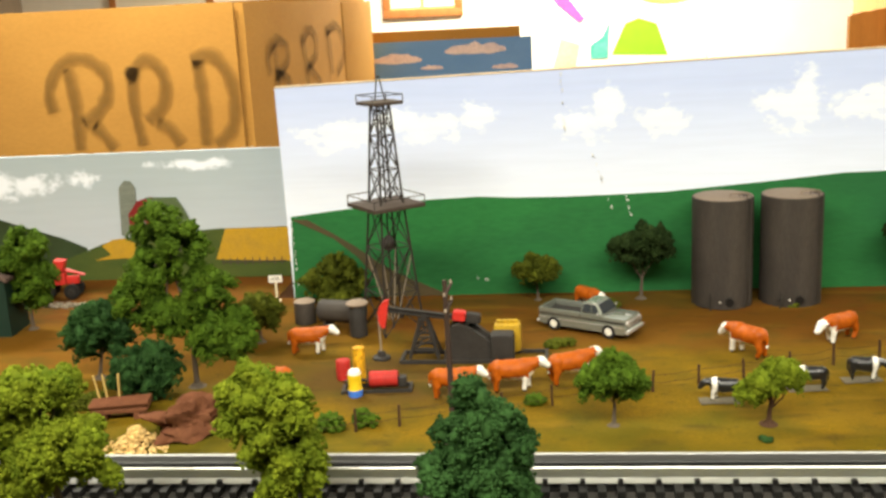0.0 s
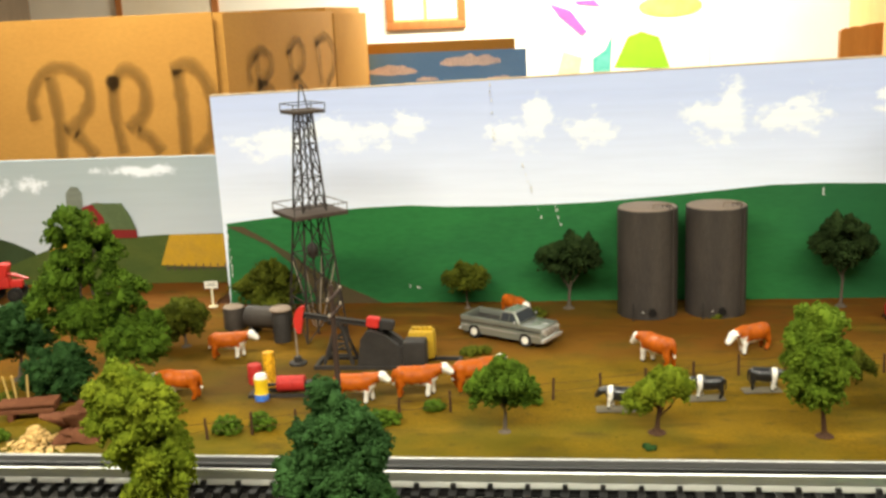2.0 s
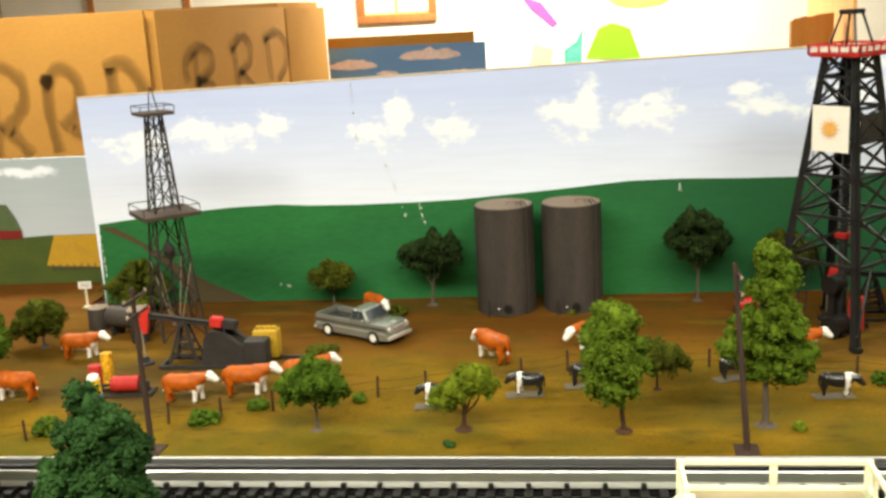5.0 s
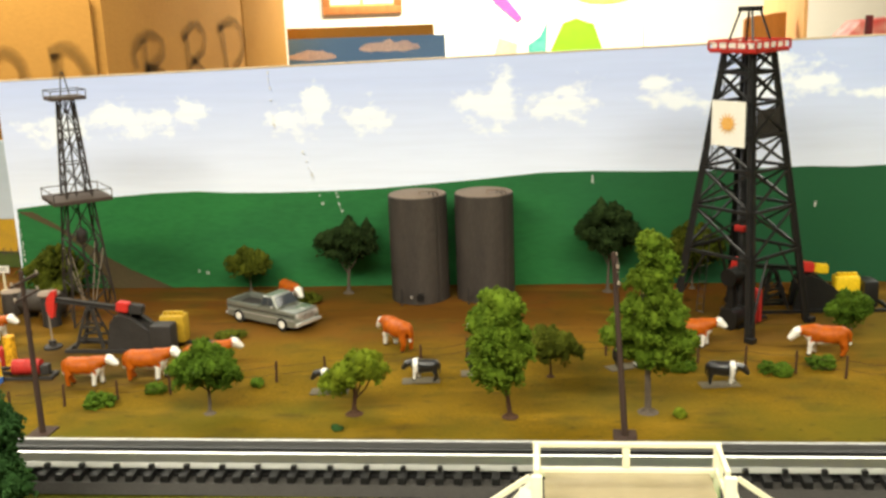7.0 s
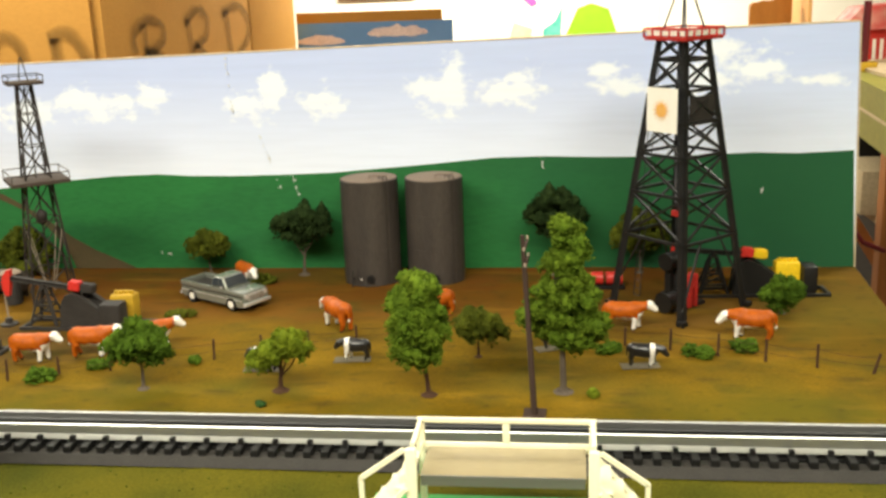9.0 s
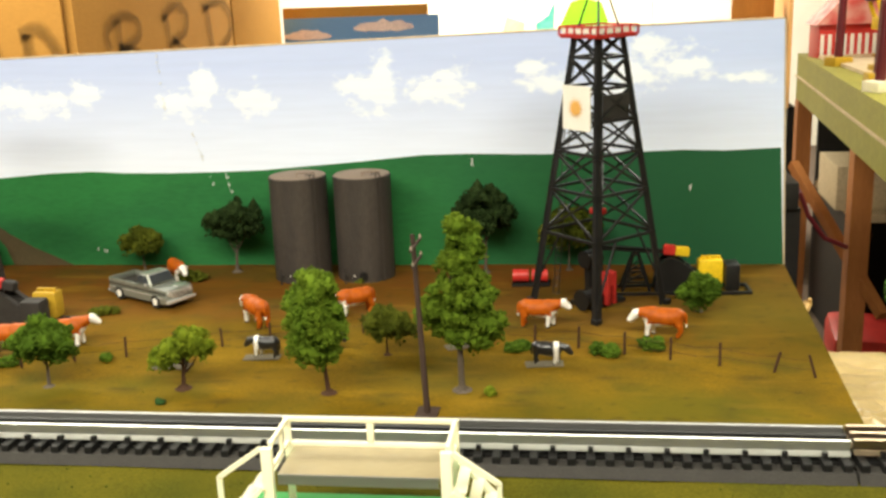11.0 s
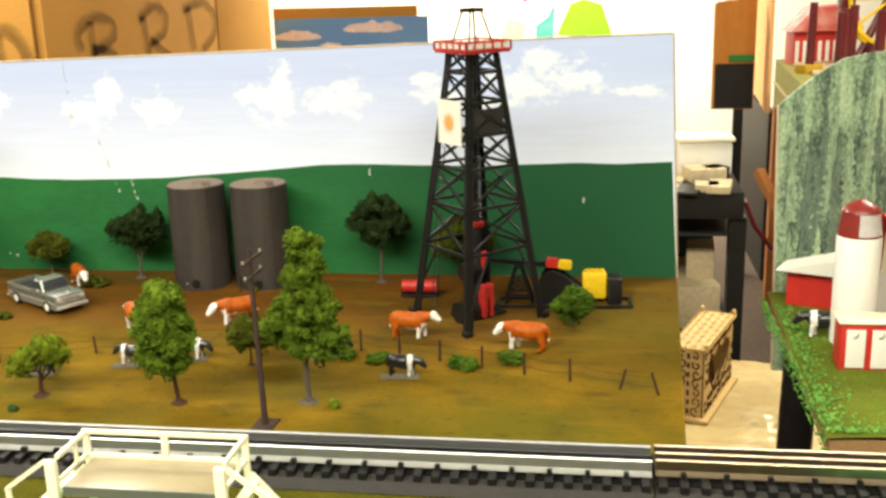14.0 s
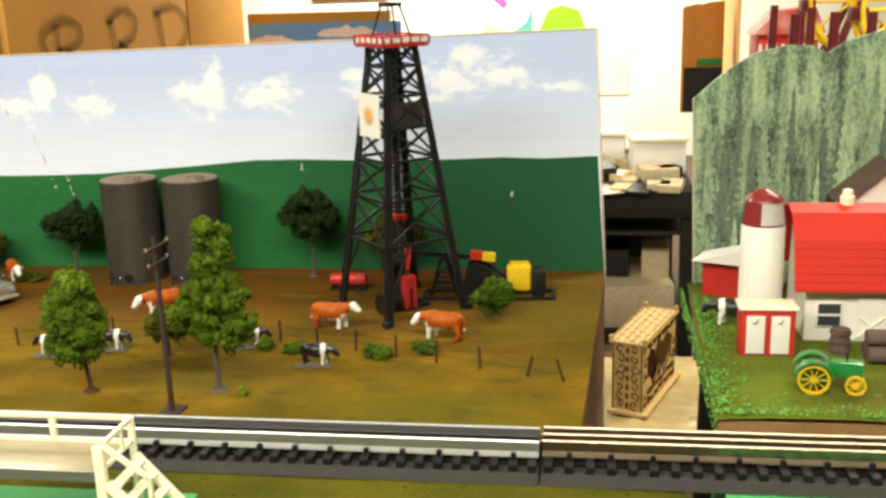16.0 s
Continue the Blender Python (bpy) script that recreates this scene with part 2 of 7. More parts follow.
BROWNROOF = material("grey_brown_roof", (0.12, 0.08, 0.065), 0.7, scale=40)


def turf():
    """Painted grass: olive at the front, trodden brown earth towards the back."""
    m = material("painted_turf", (0.158, 0.094, 0.005), 0.85, second=(0.078, 0.050, 0.004), scale=11, amount=0.95, fine=260, grain=0.16, bump=0.4)
    nt = m.node_tree
    n, l = nt.nodes, nt.links
    b = n["Principled BSDF"]
    old = b.inputs["Base Color"].links[0].from_socket
    tc, sep, noisy, add = n.new("ShaderNodeTexCoord"), n.new("ShaderNodeSeparateXYZ"), n.new("ShaderNodeTexNoise"), n.new("ShaderNodeMath")
    noisy.inputs["Scale"].default_value, noisy.inputs["Detail"].default_value = 5.5, 6
    l.new(tc.outputs["Object"], noisy.inputs["Vector"])
    l.new(tc.outputs["Object"], sep.inputs[0])
    add.operation = "MULTIPLY_ADD"
    add.inputs[1].default_value = 0.62
    l.new(noisy.outputs["Fac"], add.inputs[0])
    l.new(sep.outputs["Y"], add.inputs[2])
    mr, mx = n.new("ShaderNodeMapRange"), n.new("ShaderNodeMix")
    mr.inputs["From Min"].default_value, mr.inputs["From Max"].default_value = 1.34, 1.60
    mx.data_type = "RGBA"
    mx.inputs["B"].default_value = (0.118, 0.045, 0.007, 1)
    l.new(add.outputs[0], mr.inputs[0])
    l.new(mr.outputs[0], mx.inputs[0])
    l.new(old, mx.inputs["A"])
    old = mx.outputs["Result"]
    # bare earth and greener ground: (x, y, half width, half depth, colour, cover)
    for px, py, rx, ry, colour, cover in ((-0.07, 1.01, 0.20, 0.085, (0.065, 0.036, 0.010), 0.85), (0.30, 1.165, 0.34, 0.065, (0.118, 0.046, 0.007), 0.7), (-0.45, 1.12, 0.22, 0.12, (0.152, 0.061, 0.007), 0.7),
                                          (0.76, 1.15, 0.15, 0.10, (0.084, 0.040, 0.008), 0.7), (1.02, 1.16, 0.13, 0.24, (0.099, 0.074, 0.008), 0.75), (0.62, 0.90, 0.10, 0.05, (0.072, 0.057, 0.007), 0.6), (0.40, 0.90, 0.10, 0.03, (0.167, 0.099, 0.007), 0.5),
                                          (0.22, 1.31, 0.35, 0.035, (0.057, 0.046, 0.008), 0.6)):
        place, far, ragged, mr, mx = n.new("ShaderNodeMapping"), n.new("ShaderNodeVectorMath"), n.new("ShaderNodeMath"), n.new("ShaderNodeMapRange"), n.new("ShaderNodeMix")
        place.vector_type = "POINT"
        place.inputs["Scale"].default_value = (1 / rx, 1 / ry, 0)
        place.inputs["Location"].default_value = (-px / rx, -py / ry, 0)
        l.new(tc.outputs["Object"], place.inputs[0])
        far.operation = "LENGTH"
        l.new(place.outputs[0], far.inputs[0])
        ragged.operation = "MULTIPLY_ADD"
        ragged.inputs[1].default_value = 1.6
        l.new(noisy.outputs["Fac"], ragged.inputs[0])
        l.new(far.outputs["Value"], ragged.inputs[2])
        mr.inputs["From Min"].default_value, mr.inputs["From Max"].default_value, mr.inputs["To Max"].default_value = 2.1, 1.3, cover
        l.new(ragged.outputs[0], mr.inputs[0])
        mx.data_type = "RGBA"
        mx.inputs["B"].default_value = (*colour, 1)
        l.new(mr.outputs[0], mx.inputs[0])
        l.new(old, mx.inputs["A"])
        old = mx.outputs["Result"]
    # a greener band along the track
    mr, mx = n.new("ShaderNodeMapRange"), n.new("ShaderNodeMix")
    mr.inputs["From Min"].default_value, mr.inputs["From Max"].default_value = 1.22, 1.09
    mr.inputs["To Max"].default_value = 0.75
    mx.data_type = "RGBA"
    mx.inputs["B"].default_value = (0.085, 0.076, 0.006, 1)
    l.new(add.outputs[0], mr.inputs[0])
    l.new(mr.outputs[0], mx.inputs[0])
    l.new(old, mx.inputs["A"])
    old = mx.outputs["Result"]
    # greener worn patches
    spot, mr, mx = n.new("ShaderNodeTexNoise"), n.new("ShaderNodeMapRange"), n.new("ShaderNodeMix")
    spot.inputs["Scale"].default_value, spot.inputs["Detail"].default_value = 16, 7
    mr.inputs["From Min"].default_value, mr.inputs["From Max"].default_value, mr.inputs["To Max"].default_value = 0.52, 0.75, 0.7
    mx.data_type = "RGBA"
    mx.inputs["B"].default_value = (0.058, 0.052, 0.007, 1)
    l.new(tc.outputs["Object"], spot.inputs["Vector"])
    l.new(spot.outputs["Fac"], mr.inputs[0])
    l.new(mr.outputs[0], mx.inputs[0])
    l.new(old, mx.inputs["A"])
    old = mx.outputs["Result"]
    # brushed streaks of pale ochre and of dark earth along the board
    for size, stretch, low, high, most, colour in ((9, (0.8, 3.2, 1), 0.56, 0.74, 0.55, (0.215, 0.125, 0.012)), (12, (1.0, 3.0, 1), 0.57, 0.72, 0.65, (0.050, 0.036, 0.008)), (55, (1, 1.6, 1), 0.60, 0.72, 0.6, (0.045, 0.034, 0.008))):
        turn, tx, mr, mx = n.new("ShaderNodeMapping"), n.new("ShaderNodeTexNoise"), n.new("ShaderNodeMapRange"), n.new("ShaderNodeMix")
        turn.inputs["Scale"].default_value = stretch
        turn.inputs["Location"].default_value = (size, 0.3 * size, 0)
        tx.inputs["Scale"].default_value, tx.inputs["Detail"].default_value = size, 7
        mr.inputs["From Min"].default_value, mr.inputs["From Max"].default_value, mr.inputs["To Max"].default_value = low, high, most
        mx.data_type = "RGBA"
        mx.inputs["B"].default_value = (*colour, 1)
        l.new(tc.outputs["Object"], turn.inputs[0])
        l.new(turn.outputs[0], tx.inputs["Vector"])
        l.new(tx.outputs["Fac"], mr.inputs[0])
        l.new(mr.outputs[0], mx.inputs[0])
        l.new(old, mx.inputs["A"])
        old = mx.outputs["Result"]
    l.new(old, b.inputs["Base Color"])
    return m


TURF = turf()
FRONT_TURF = material("olive_turf", (0.082, 0.072, 0.006), 0.9, second=(0.040, 0.046, 0.005), scale=11, amount=0.9, fine=420, grain=0.25, bump=0.7)
FARM_TURF = material("farm_grass", (0.105, 0.140, 0.014), 0.9, second=(0.080, 0.070, 0.012), scale=10, amount=0.9, fine=420, grain=0.25, bump=0.7)


def painted_sky(name, low, high, clouds, base, top, streaks=True):
    """A painted sky: pale near the hills, blue-grey above, with brushed clouds at given places (x, z, half width, half height)."""
    m = bpy.data.materials.new(name)
    m.use_nodes = True
    nt = m.node_tree
    n, l = nt.nodes, nt.links
    b = n["Principled BSDF"]
    b.inputs["Roughness"].default_value = 0.6
    tc, sep = n.new("ShaderNodeTexCoord"), n.new("ShaderNodeSeparateXYZ")
    wob, mp = n.new("ShaderNodeTexNoise"), n.new("ShaderNodeMapping")
    mp.inputs["Scale"].default_value = (1, 1, 1.5)
    l.new(tc.outputs["Object"], mp.inputs[0])
    wob.inputs["Scale"].default_value, wob.inputs["Detail"].default_value, wob.inputs["Roughness"].default_value = 26, 9, 0.66
    l.new(mp.outputs[0], wob.inputs["Vector"])
    l.new(tc.outputs["Object"], sep.inputs[0])
    grad = n.new("ShaderNodeMapRange")
    grad.inputs["From Min"].default_value, grad.inputs["From Max"].default_value = low, high
    l.new(sep.outputs["Z"], grad.inputs[0])
    sky = n.new("ShaderNodeMix")
    sky.data_type = "RGBA"
    sky.inputs["A"].default_value, sky.inputs["B"].default_value = (*base, 1), (*top, 1)
    l.new(grad.outputs[0], sky.inputs[0])
    total = None
    for x, z, w, h in clouds:
        dx, dz, sq, fall = n.new("ShaderNodeMath"), n.new("ShaderNodeMath"), n.new("ShaderNodeCombineXYZ"), n.new("ShaderNodeVectorMath")
        for node, out, centre, size in ((dx, "X", x, w), (dz, "Z", z, h)):
            node.operation = "MULTIPLY_ADD"
            node.inputs[1].default_value, node.inputs[2].default_value = 1 / size, -centre / size
            l.new(sep.outputs[out], node.inputs[0])
        l.new(dx.outputs[0], sq.inputs[0])
        l.new(dz.outputs[0], sq.inputs[1])
        fall.operation = "LENGTH"
        l.new(sq.outputs[0], fall.inputs[0])
        inv = n.new("ShaderNodeMath")
        inv.operation = "SUBTRACT"
        inv.inputs[0].default_value = 1.0
        l.new(fall.outputs["Value"], inv.inputs[1])
        if total is None:
            total = inv.outputs[0]
        else:
            mx = n.new("ShaderNodeMath")
            mx.operation = "MAXIMUM"
            l.new(total, mx.inputs[0])
            l.new(inv.outputs[0], mx.inputs[1])
            total = mx.outputs[0]
    edge = n.new("ShaderNodeMath")
    edge.operation = "MULTIPLY_ADD"
    edge.inputs[1].default_value = 3.0
    l.new(wob.outputs["Fac"], edge.inputs[0])
    l.new(total, edge.inputs[2])
    cov = n.new("ShaderNodeMapRange")
    cov.inputs["From Min"].default_value, cov.inputs["From Max"].default_value = 1.76, 2.20
    cov.inputs["To Max"].default_value = 0.95
    l.new(edge.outputs[0], cov.inputs[0])
    white = n.new("ShaderNodeMix")
    white.data_type = "RGBA"
    white.inputs["B"].default_value = (0.87, 0.92, 1.0, 1)
    l.new(cov.outputs[0], white.inputs[0])
    l.new(sky.outputs["Result"], white.inputs["A"])
    brush, bm2 = n.new("ShaderNodeTexNoise"), n.new("ShaderNodeMapping")
    bm2.inputs["Scale"].default_value = (3, 1, 40)
    brush.inputs["Scale"].default_value, brush.inputs["Detail"].default_value = 3, 5
    l.new(tc.outputs["Object"], bm2.inputs[0])
    l.new(bm2.outputs[0], brush.inputs["Vector"])
    mr, sc = n.new("ShaderNodeMapRange"), n.new("ShaderNodeVectorMath")
    mr.inputs["From Min"].default_value, mr.inputs["From Max"].default_value = 0.3, 0.7
    mr.inputs["To Min"].default_value, mr.inputs["To Max"].default_value = 0.97, 1.025
    sc.operation = "SCALE"
    l.new(brush.outputs["Fac"], mr.inputs[0])
    l.new(white.outputs["Result"], sc.inputs[0])
    l.new(mr.outputs[0], sc.inputs["Scale"])
    l.new(sc.outputs[0], b.inputs["Base Color"])
    bp = n.new("ShaderNodeBump")
    bp.inputs["Strength"].default_value, bp.inputs["Distance"].default_value = 0.12, 0.001
    l.new(brush.outputs["Fac"], bp.inputs["Height"])
    l.new(bp.outputs[0], b.inputs["Normal"])
    return m


# ---- building helpers ----


def thing(name, x, y, z, label, category, group="", rz=0.0, kind="", scale=1.0):
    ob = new(name)
    ob.empty_display_size = 0.01
    ob.matrix_basis = pose(x, y, z, 0, 0, rz) @ Matrix.Diagonal((scale, scale, scale, 1))
    return tagged(ob, label, category, group, kind)


def finish(bm, name, mats, smooth=None):
    me = bpy.data.meshes.new(name)
    bmesh.ops.recalc_face_normals(bm, faces=bm.faces)
    if smooth is not None:
        for f in bm.faces:
            f.smooth = True
        for e in bm.edges:
            if len(e.link_faces) == 2 and e.calc_face_angle(0) > radians(smooth):
                e.smooth = False
    bm.to_mesh(me)
    bm.free()
    for m in mats if isinstance(mats, (list, tuple)) else [mats]:
        me.materials.append(m)
    return me


def part(name, bm, mat, parent, label="", smooth=40, kind=""):
    ob = new(name, finish(bm, name, mat, smooth))
    ob.parent = parent
    return tagged(ob, label, kind=kind)


def solid(name, bm, mat, label, category, group="", kind="", smooth=40):
    return tagged(new(name, finish(bm, name, mat, smooth)), label, category, group, kind)


def B(*boxes, bevel=0.0):
    """A bmesh of boxes, each (x0, x1, y0, y1, z0, z1)."""
    bm = bmesh.new()
    for b in boxes:
        box(bm, *b)
    if bevel:
        bmesh.ops.bevel(bm, geom=list(bm.edges), offset=bevel, segments=2, affect="EDGES", profile=0.6)
    return bm


def box(bm, x0, x1, y0, y1, z0, z1, turn=None):
    m = Matrix.Translation(((x0 + x1) / 2, (y0 + y1) / 2, (z0 + z1) / 2)) @ Matrix.Diagonal((x1 - x0, y1 - y0, z1 - z0, 1))
    bmesh.ops.create_cube(bm, size=1, matrix=(turn @ m) if turn else m)
    return bm


def rod(bm, p, q, r, r2=None, seg=8, square=False):
    p, q = Vector(p), Vector(q)
    d = q - p
    m = Matrix.Translation((p + q) / 2) @ d.to_track_quat("Z", "Y").to_matrix().to_4x4()
    if square:
        bmesh.ops.create_cube(bm, size=1, matrix=m @ Matrix.Diagonal((2 * r, 2 * (r2 or r), d.length, 1)))
    else:
        bmesh.ops.create_cone(bm, cap_ends=True, segments=seg, radius1=r, radius2=r if r2 is None else r2, depth=d.length, matrix=m)
    return bm


def ball(bm, c, r, sub=2, turn=None):
    r = (r, r, r) if isinstance(r, (int, float)) else r
    m = Matrix.Translation(c) @ (turn or Matrix()) @ Matrix.Diagonal((*r, 1))
    bmesh.ops.create_icosphere(bm, subdivisions=sub, radius=1, matrix=m)
    return bm


def slab(bm, points, y0, y1):
    """A prism: the outline in x and z, from y0 to y1."""
    a = [bm.verts.new((x, y0, z)) for x, z in points]
    b = [bm.verts.new((x, y1, z)) for x, z in points]
    bm.faces.new(a)
    bm.faces.new(b[::-1])
    for i in range(len(points)):
        bm.faces.new((a[i], b[i], b[i - 1], a[i - 1]))
    return bm


def lathe(bm, profile, seg=32, centre=(0, 0)):
    """Turned about the z axis: profile of (radius, z)."""
    rings = []
    for r, z in profile:
        if r < 1e-6:
            rings.append([bm.verts.new((centre[0], centre[1], z))])
        else:
            rings.append([bm.verts.new((centre[0] + r * math.cos(2 * math.pi * i / seg), centre[1] + r * math.sin(2 * math.pi * i / seg), z)) for i in range(seg)])
    for a, b in zip(rings, rings[1:]):
        for i in range(seg):
            j = (i + 1) % seg
            if len(a) == 1 and len(b) > 1:
                bm.faces.new((a[0], b[j], b[i]))
            elif len(b) == 1 and len(a) > 1:
                bm.faces.new((a[i], a[j], b[0]))
            elif len(a) > 1:
                bm.faces.new((a[i], a[j], b[j], b[i]))
    return bm


def ribbon(bm, points, width, y, along="x"):
    """A flat brush stroke through points (u, z) that stands at y (or, along y, at x)."""
    pts = [Vector(p) for p in points]
    fine = []
    for i in range(len(pts) - 1):
        p0, p1, p2, p3 = pts[max(i - 1, 0)], pts[i], pts[i + 1], pts[min(i + 2, len(pts) - 1)]
        for k in range(6):
            t = k / 6
            fine.append(0.5 * (2 * p1 + (p2 - p0) * t + (2 * p0 - 5 * p1 + 4 * p2 - p3) * t * t + (3 * p1 - p0 - 3 * p2 + p3) * t ** 3))
    fine.append(pts[-1])
    rows = []
    for i, p in enumerate(fine):
        d = (fine[min(i + 1, len(fine) - 1)] - fine[max(i - 1, 0)]).normalized()
        side = Vector((-d.y, d.x)) * width / 2 * (0.75 + 0.35 * noise.noise((p.x * 30, p.y * 30, 1)))
        pair = []
        for q in (p + side, p - side):
            pair.append(bm.verts.new((q.x, y, q.y) if along == "x" else (y, q.x, q.y)))
        rows.append(pair)
    for a, b in zip(rows, rows[1:]):
        bm.faces.new((a[0], a[1], b[1], b[0]))
    return bm

# ---- the room ----
FLOOR, TOP = -0.92, 1.75
tagged(new("floor", finish(B((-4.0, 5.0, -3.2, 8.0, FLOOR - 0.1, FLOOR)), "floor", ROOM_FLOOR)), "worn brown carpet floor of the club room", "floor", kind="structure")
tagged(new("ceiling", finish(B((-4.0, 5.0, -3.2, 8.0, TOP, TOP + 0.1)), "ceiling", CEILING)), "plain white painted ceiling", "ceiling", kind="structure")
for nm, b in (("wall_north", (-4.0, 5.0, 7.8, 7.95, FLOOR, TOP)), ("wall_south", (-4.0, 5.0, -3.2, -3.05, FLOOR, TOP)),
              ("wall_west", (-4.15, -4.0, -3.2, 7.95, FLOOR, TOP)), ("wall_east", (5.0, 5.15, -3.2, 7.95, FLOOR, TOP))):
    tagged(new(nm, finish(B(b), nm, WALL if nm == "wall_north" else SIDE_WALL)), "plain cream white painted wall" if nm == "wall_north" else "plain tan wall, toned to cut bounced light", "wall", kind="structure")
for x, y, w, d, _ in LIGHTS:
    t = thing("ceiling_light", x, y, 1.64, "assumed long white fluorescent ceiling light out of view", "ceiling light", "ceiling lights")
    part("housing", B((-w / 2 - 0.03, w / 2 + 0.03, -d / 2 - 0.04, d / 2 + 0.04, 0.0, 0.11), bevel=0.006), WHITE, t)

# ---- layout tables ----
t = thing("oil_field_table", 0, 0, 0, "layout table topped with painted brown and olive turf", "table", kind="structure")
bm = bmesh.new()
# turf as one gently uneven sheet with thickness


def turf_height(x, y):
    return 0.0012 * noise.noise((x * 9, y * 9, 3)) + 0.0006 * noise.noise((x * 40, y * 40, 5))


nx, ny = 150, 60
grid = {}
for i in range(nx + 1):
    for j in range(ny + 1):
        y = 0.785 + 0.70 * j / ny
        right = 1.017 + 0.030 * min(1, (y - 0.785) / 0.575)
        x = -1.05 + (right + 1.05) * i / nx
        grid[i, j] = bm.verts.new((x, y, turf_height(x, y) - (0.006 if j == 0 else 0)))
for i in range(nx):
    for j in range(ny):
        x, y = grid[i, j].co.x, grid[i, j].co.y
        if y > 1.352 and x > -0.30:
            continue
        bm.faces.new((grid[i, j], grid[i + 1, j], grid[i + 1, j + 1], grid[i, j + 1]))
part("turf", bm, TURF, t, smooth=60)
part("tabletop", B((-1.05, 1.006, 0.79, 1.345, -0.055, -0.008), (-1.05, -0.30, 1.3451, 1.48, -0.055, -0.008)), PLANK, t)
for x in (-0.95, 0.95):
    for y in (0.84, 1.30):
        part("leg", B((x - 0.03, x + 0.03, y - 0.03, y + 0.03, FLOOR, -0.055)), WOOD, t)
bm = bmesh.new()
edge = [(1.0075, 0.79), (1.0175, 0.79), (1.0465, 1.345), (1.0365, 1.345)]
a, b = [bm.verts.new((x, y, -0.170)) for x, y in edge], [bm.verts.new((x, y, -0.0075)) for x, y in edge]
bm.faces.new(a[::-1])
bm.faces.new(b)
for i in range(4):
    bm.faces.new((a[i - 1], a[i], b[i], b[i - 1]))
part("end_board", bm, PLANK, t, "dark brown end board", smooth=None)

t = thing("front_table", 0, 0, 0, "layout table with olive turf beside the track", "table", kind="structure")
bm = bmesh.new()
grid = {}
for i in range(121):
    for j in range(31):
        x, y = -1.05 + (2.181 - 0.03 * j / 30) * i / 120 + 0.0, 0.15 + 0.637 * j / 30
        grid[i, j] = bm.verts.new((x, y, -0.001 + 0.002 * noise.noise((x * 8, y * 8, 9)) - 0.001))
for i in range(120):
    for j in range(30):
        bm.faces.new((grid[i, j], grid[i + 1, j], grid[i + 1, j + 1], grid[i, j + 1]))
part("turf", bm, FRONT_TURF, t, smooth=60)
part("tabletop", B((-1.05, 1.09, 0.15, 0.783, -0.06, -0.008)), PLANK, t)
for x in (-0.95, 1.0):
    for y in (0.2, 0.72):
        part("leg", B((x - 0.03, x + 0.03, y - 0.03, y + 0.03, FLOOR, -0.06)), WOOD, t)
t = thing("side_table", 0, 0, 0, "layout table painted plain bright green", "table", kind="structure")
part("tabletop", B((1.137, 2.3, 0.15, 0.785, -0.06, -0.002), bevel=0.002), MAT_GREEN, t)
for x in (1.25, 2.2):
    for y in (0.2, 0.70):
        part("leg", B((x - 0.03, x + 0.03, y - 0.03, y + 0.03, FLOOR, -0.06)), WOOD, t)

# ---- painted backdrop boards ----
hills = [(-0.262, 0.126), (-0.20, 0.133), (-0.14, 0.139), (-0.05, 0.146), (0.02, 0.148), (0.07, 0.145), (0.14, 0.144), (0.22, 0.145), (0.29, 0.147), (0.36, 0.152),
         (0.44, 0.158), (0.53, 0.166), (0.60, 0.167), (0.68, 0.165), (0.76, 0.164), (0.84, 0.166), (0.90, 0.168), (0.96, 0.166), (1.035, 0.169)]
clouds = [(-0.18, 0.245, 0.06, 0.028), (-0.08, 0.255, 0.10, 0.026), (0.02, 0.262, 0.03, 0.022), (0.165, 0.252, 0.035, 0.030), (0.205, 0.268, 0.026, 0.040), (0.275, 0.255, 0.045, 0.030),
          (0.46, 0.262, 0.050, 0.042), (0.475, 0.285, 0.022, 0.038), (0.545, 0.258, 0.06, 0.022), (0.58, 0.27, 0.03, 0.03), (0.69, 0.288, 0.028, 0.014),
          (0.73, 0.262, 0.07, 0.018), (0.82, 0.275, 0.06, 0.034), (0.86, 0.30, 0.055, 0.034), (0.90, 0.285, 0.05, 0.02), (0.99, 0.267, 0.04, 0.010), (0.80, 0.255, 0.05, 0.014)]
clouds = [(x, z, w * 1.25, h * 1.22) for x, z, w, h in clouds]
SKY = painted_sky("painted_cloudy_sky", 0.15, 0.30, clouds, (0.80, 0.86, 1.0), (0.54, 0.63, 0.92))
t = thing("oil_field_backdrop", 0, 0, 0, "upright board painted with cloudy sky over green hills", "backdrop board")
bm = slab(bmesh.new(), [(-0.267, -0.05), (1.047, -0.05), (1.032, 0.344), (-0.27, 0.316)], 1.353, 1.362)
part("sky_panel", bm, SKY, t)
bm = slab(bmesh.new(), [(-0.2665, -0.004), (1.0455, -0.004)] + hills[::-1], 1.3522, 1.3529)
part("painted_hill", bm, HILL, t)
bm = slab(bmesh.new(), [(-0.262, 0.122), (-0.238, 0.121), (-0.205, 0.102), (-0.17, 0.080), (-0.13, 0.050), (-0.095, 0.030), (-0.055, 0.012), (-0.030, 0.0), (-0.13, 0.0), (-0.140, 0.030), (-0.165, 0.062), (-0.200, 0.092)], 1.3515, 1.3521)
part("painted_track", bm, ROADPAINT, t)
part("edge", slab(bmesh.new(), [(-0.2705, 0.3165), (1.0325, 0.3445), (1.0325, 0.3465), (-0.2705, 0.3185)], 1.3525, 1.3625), BOARD_EDGE, t, "bare pale top edge")
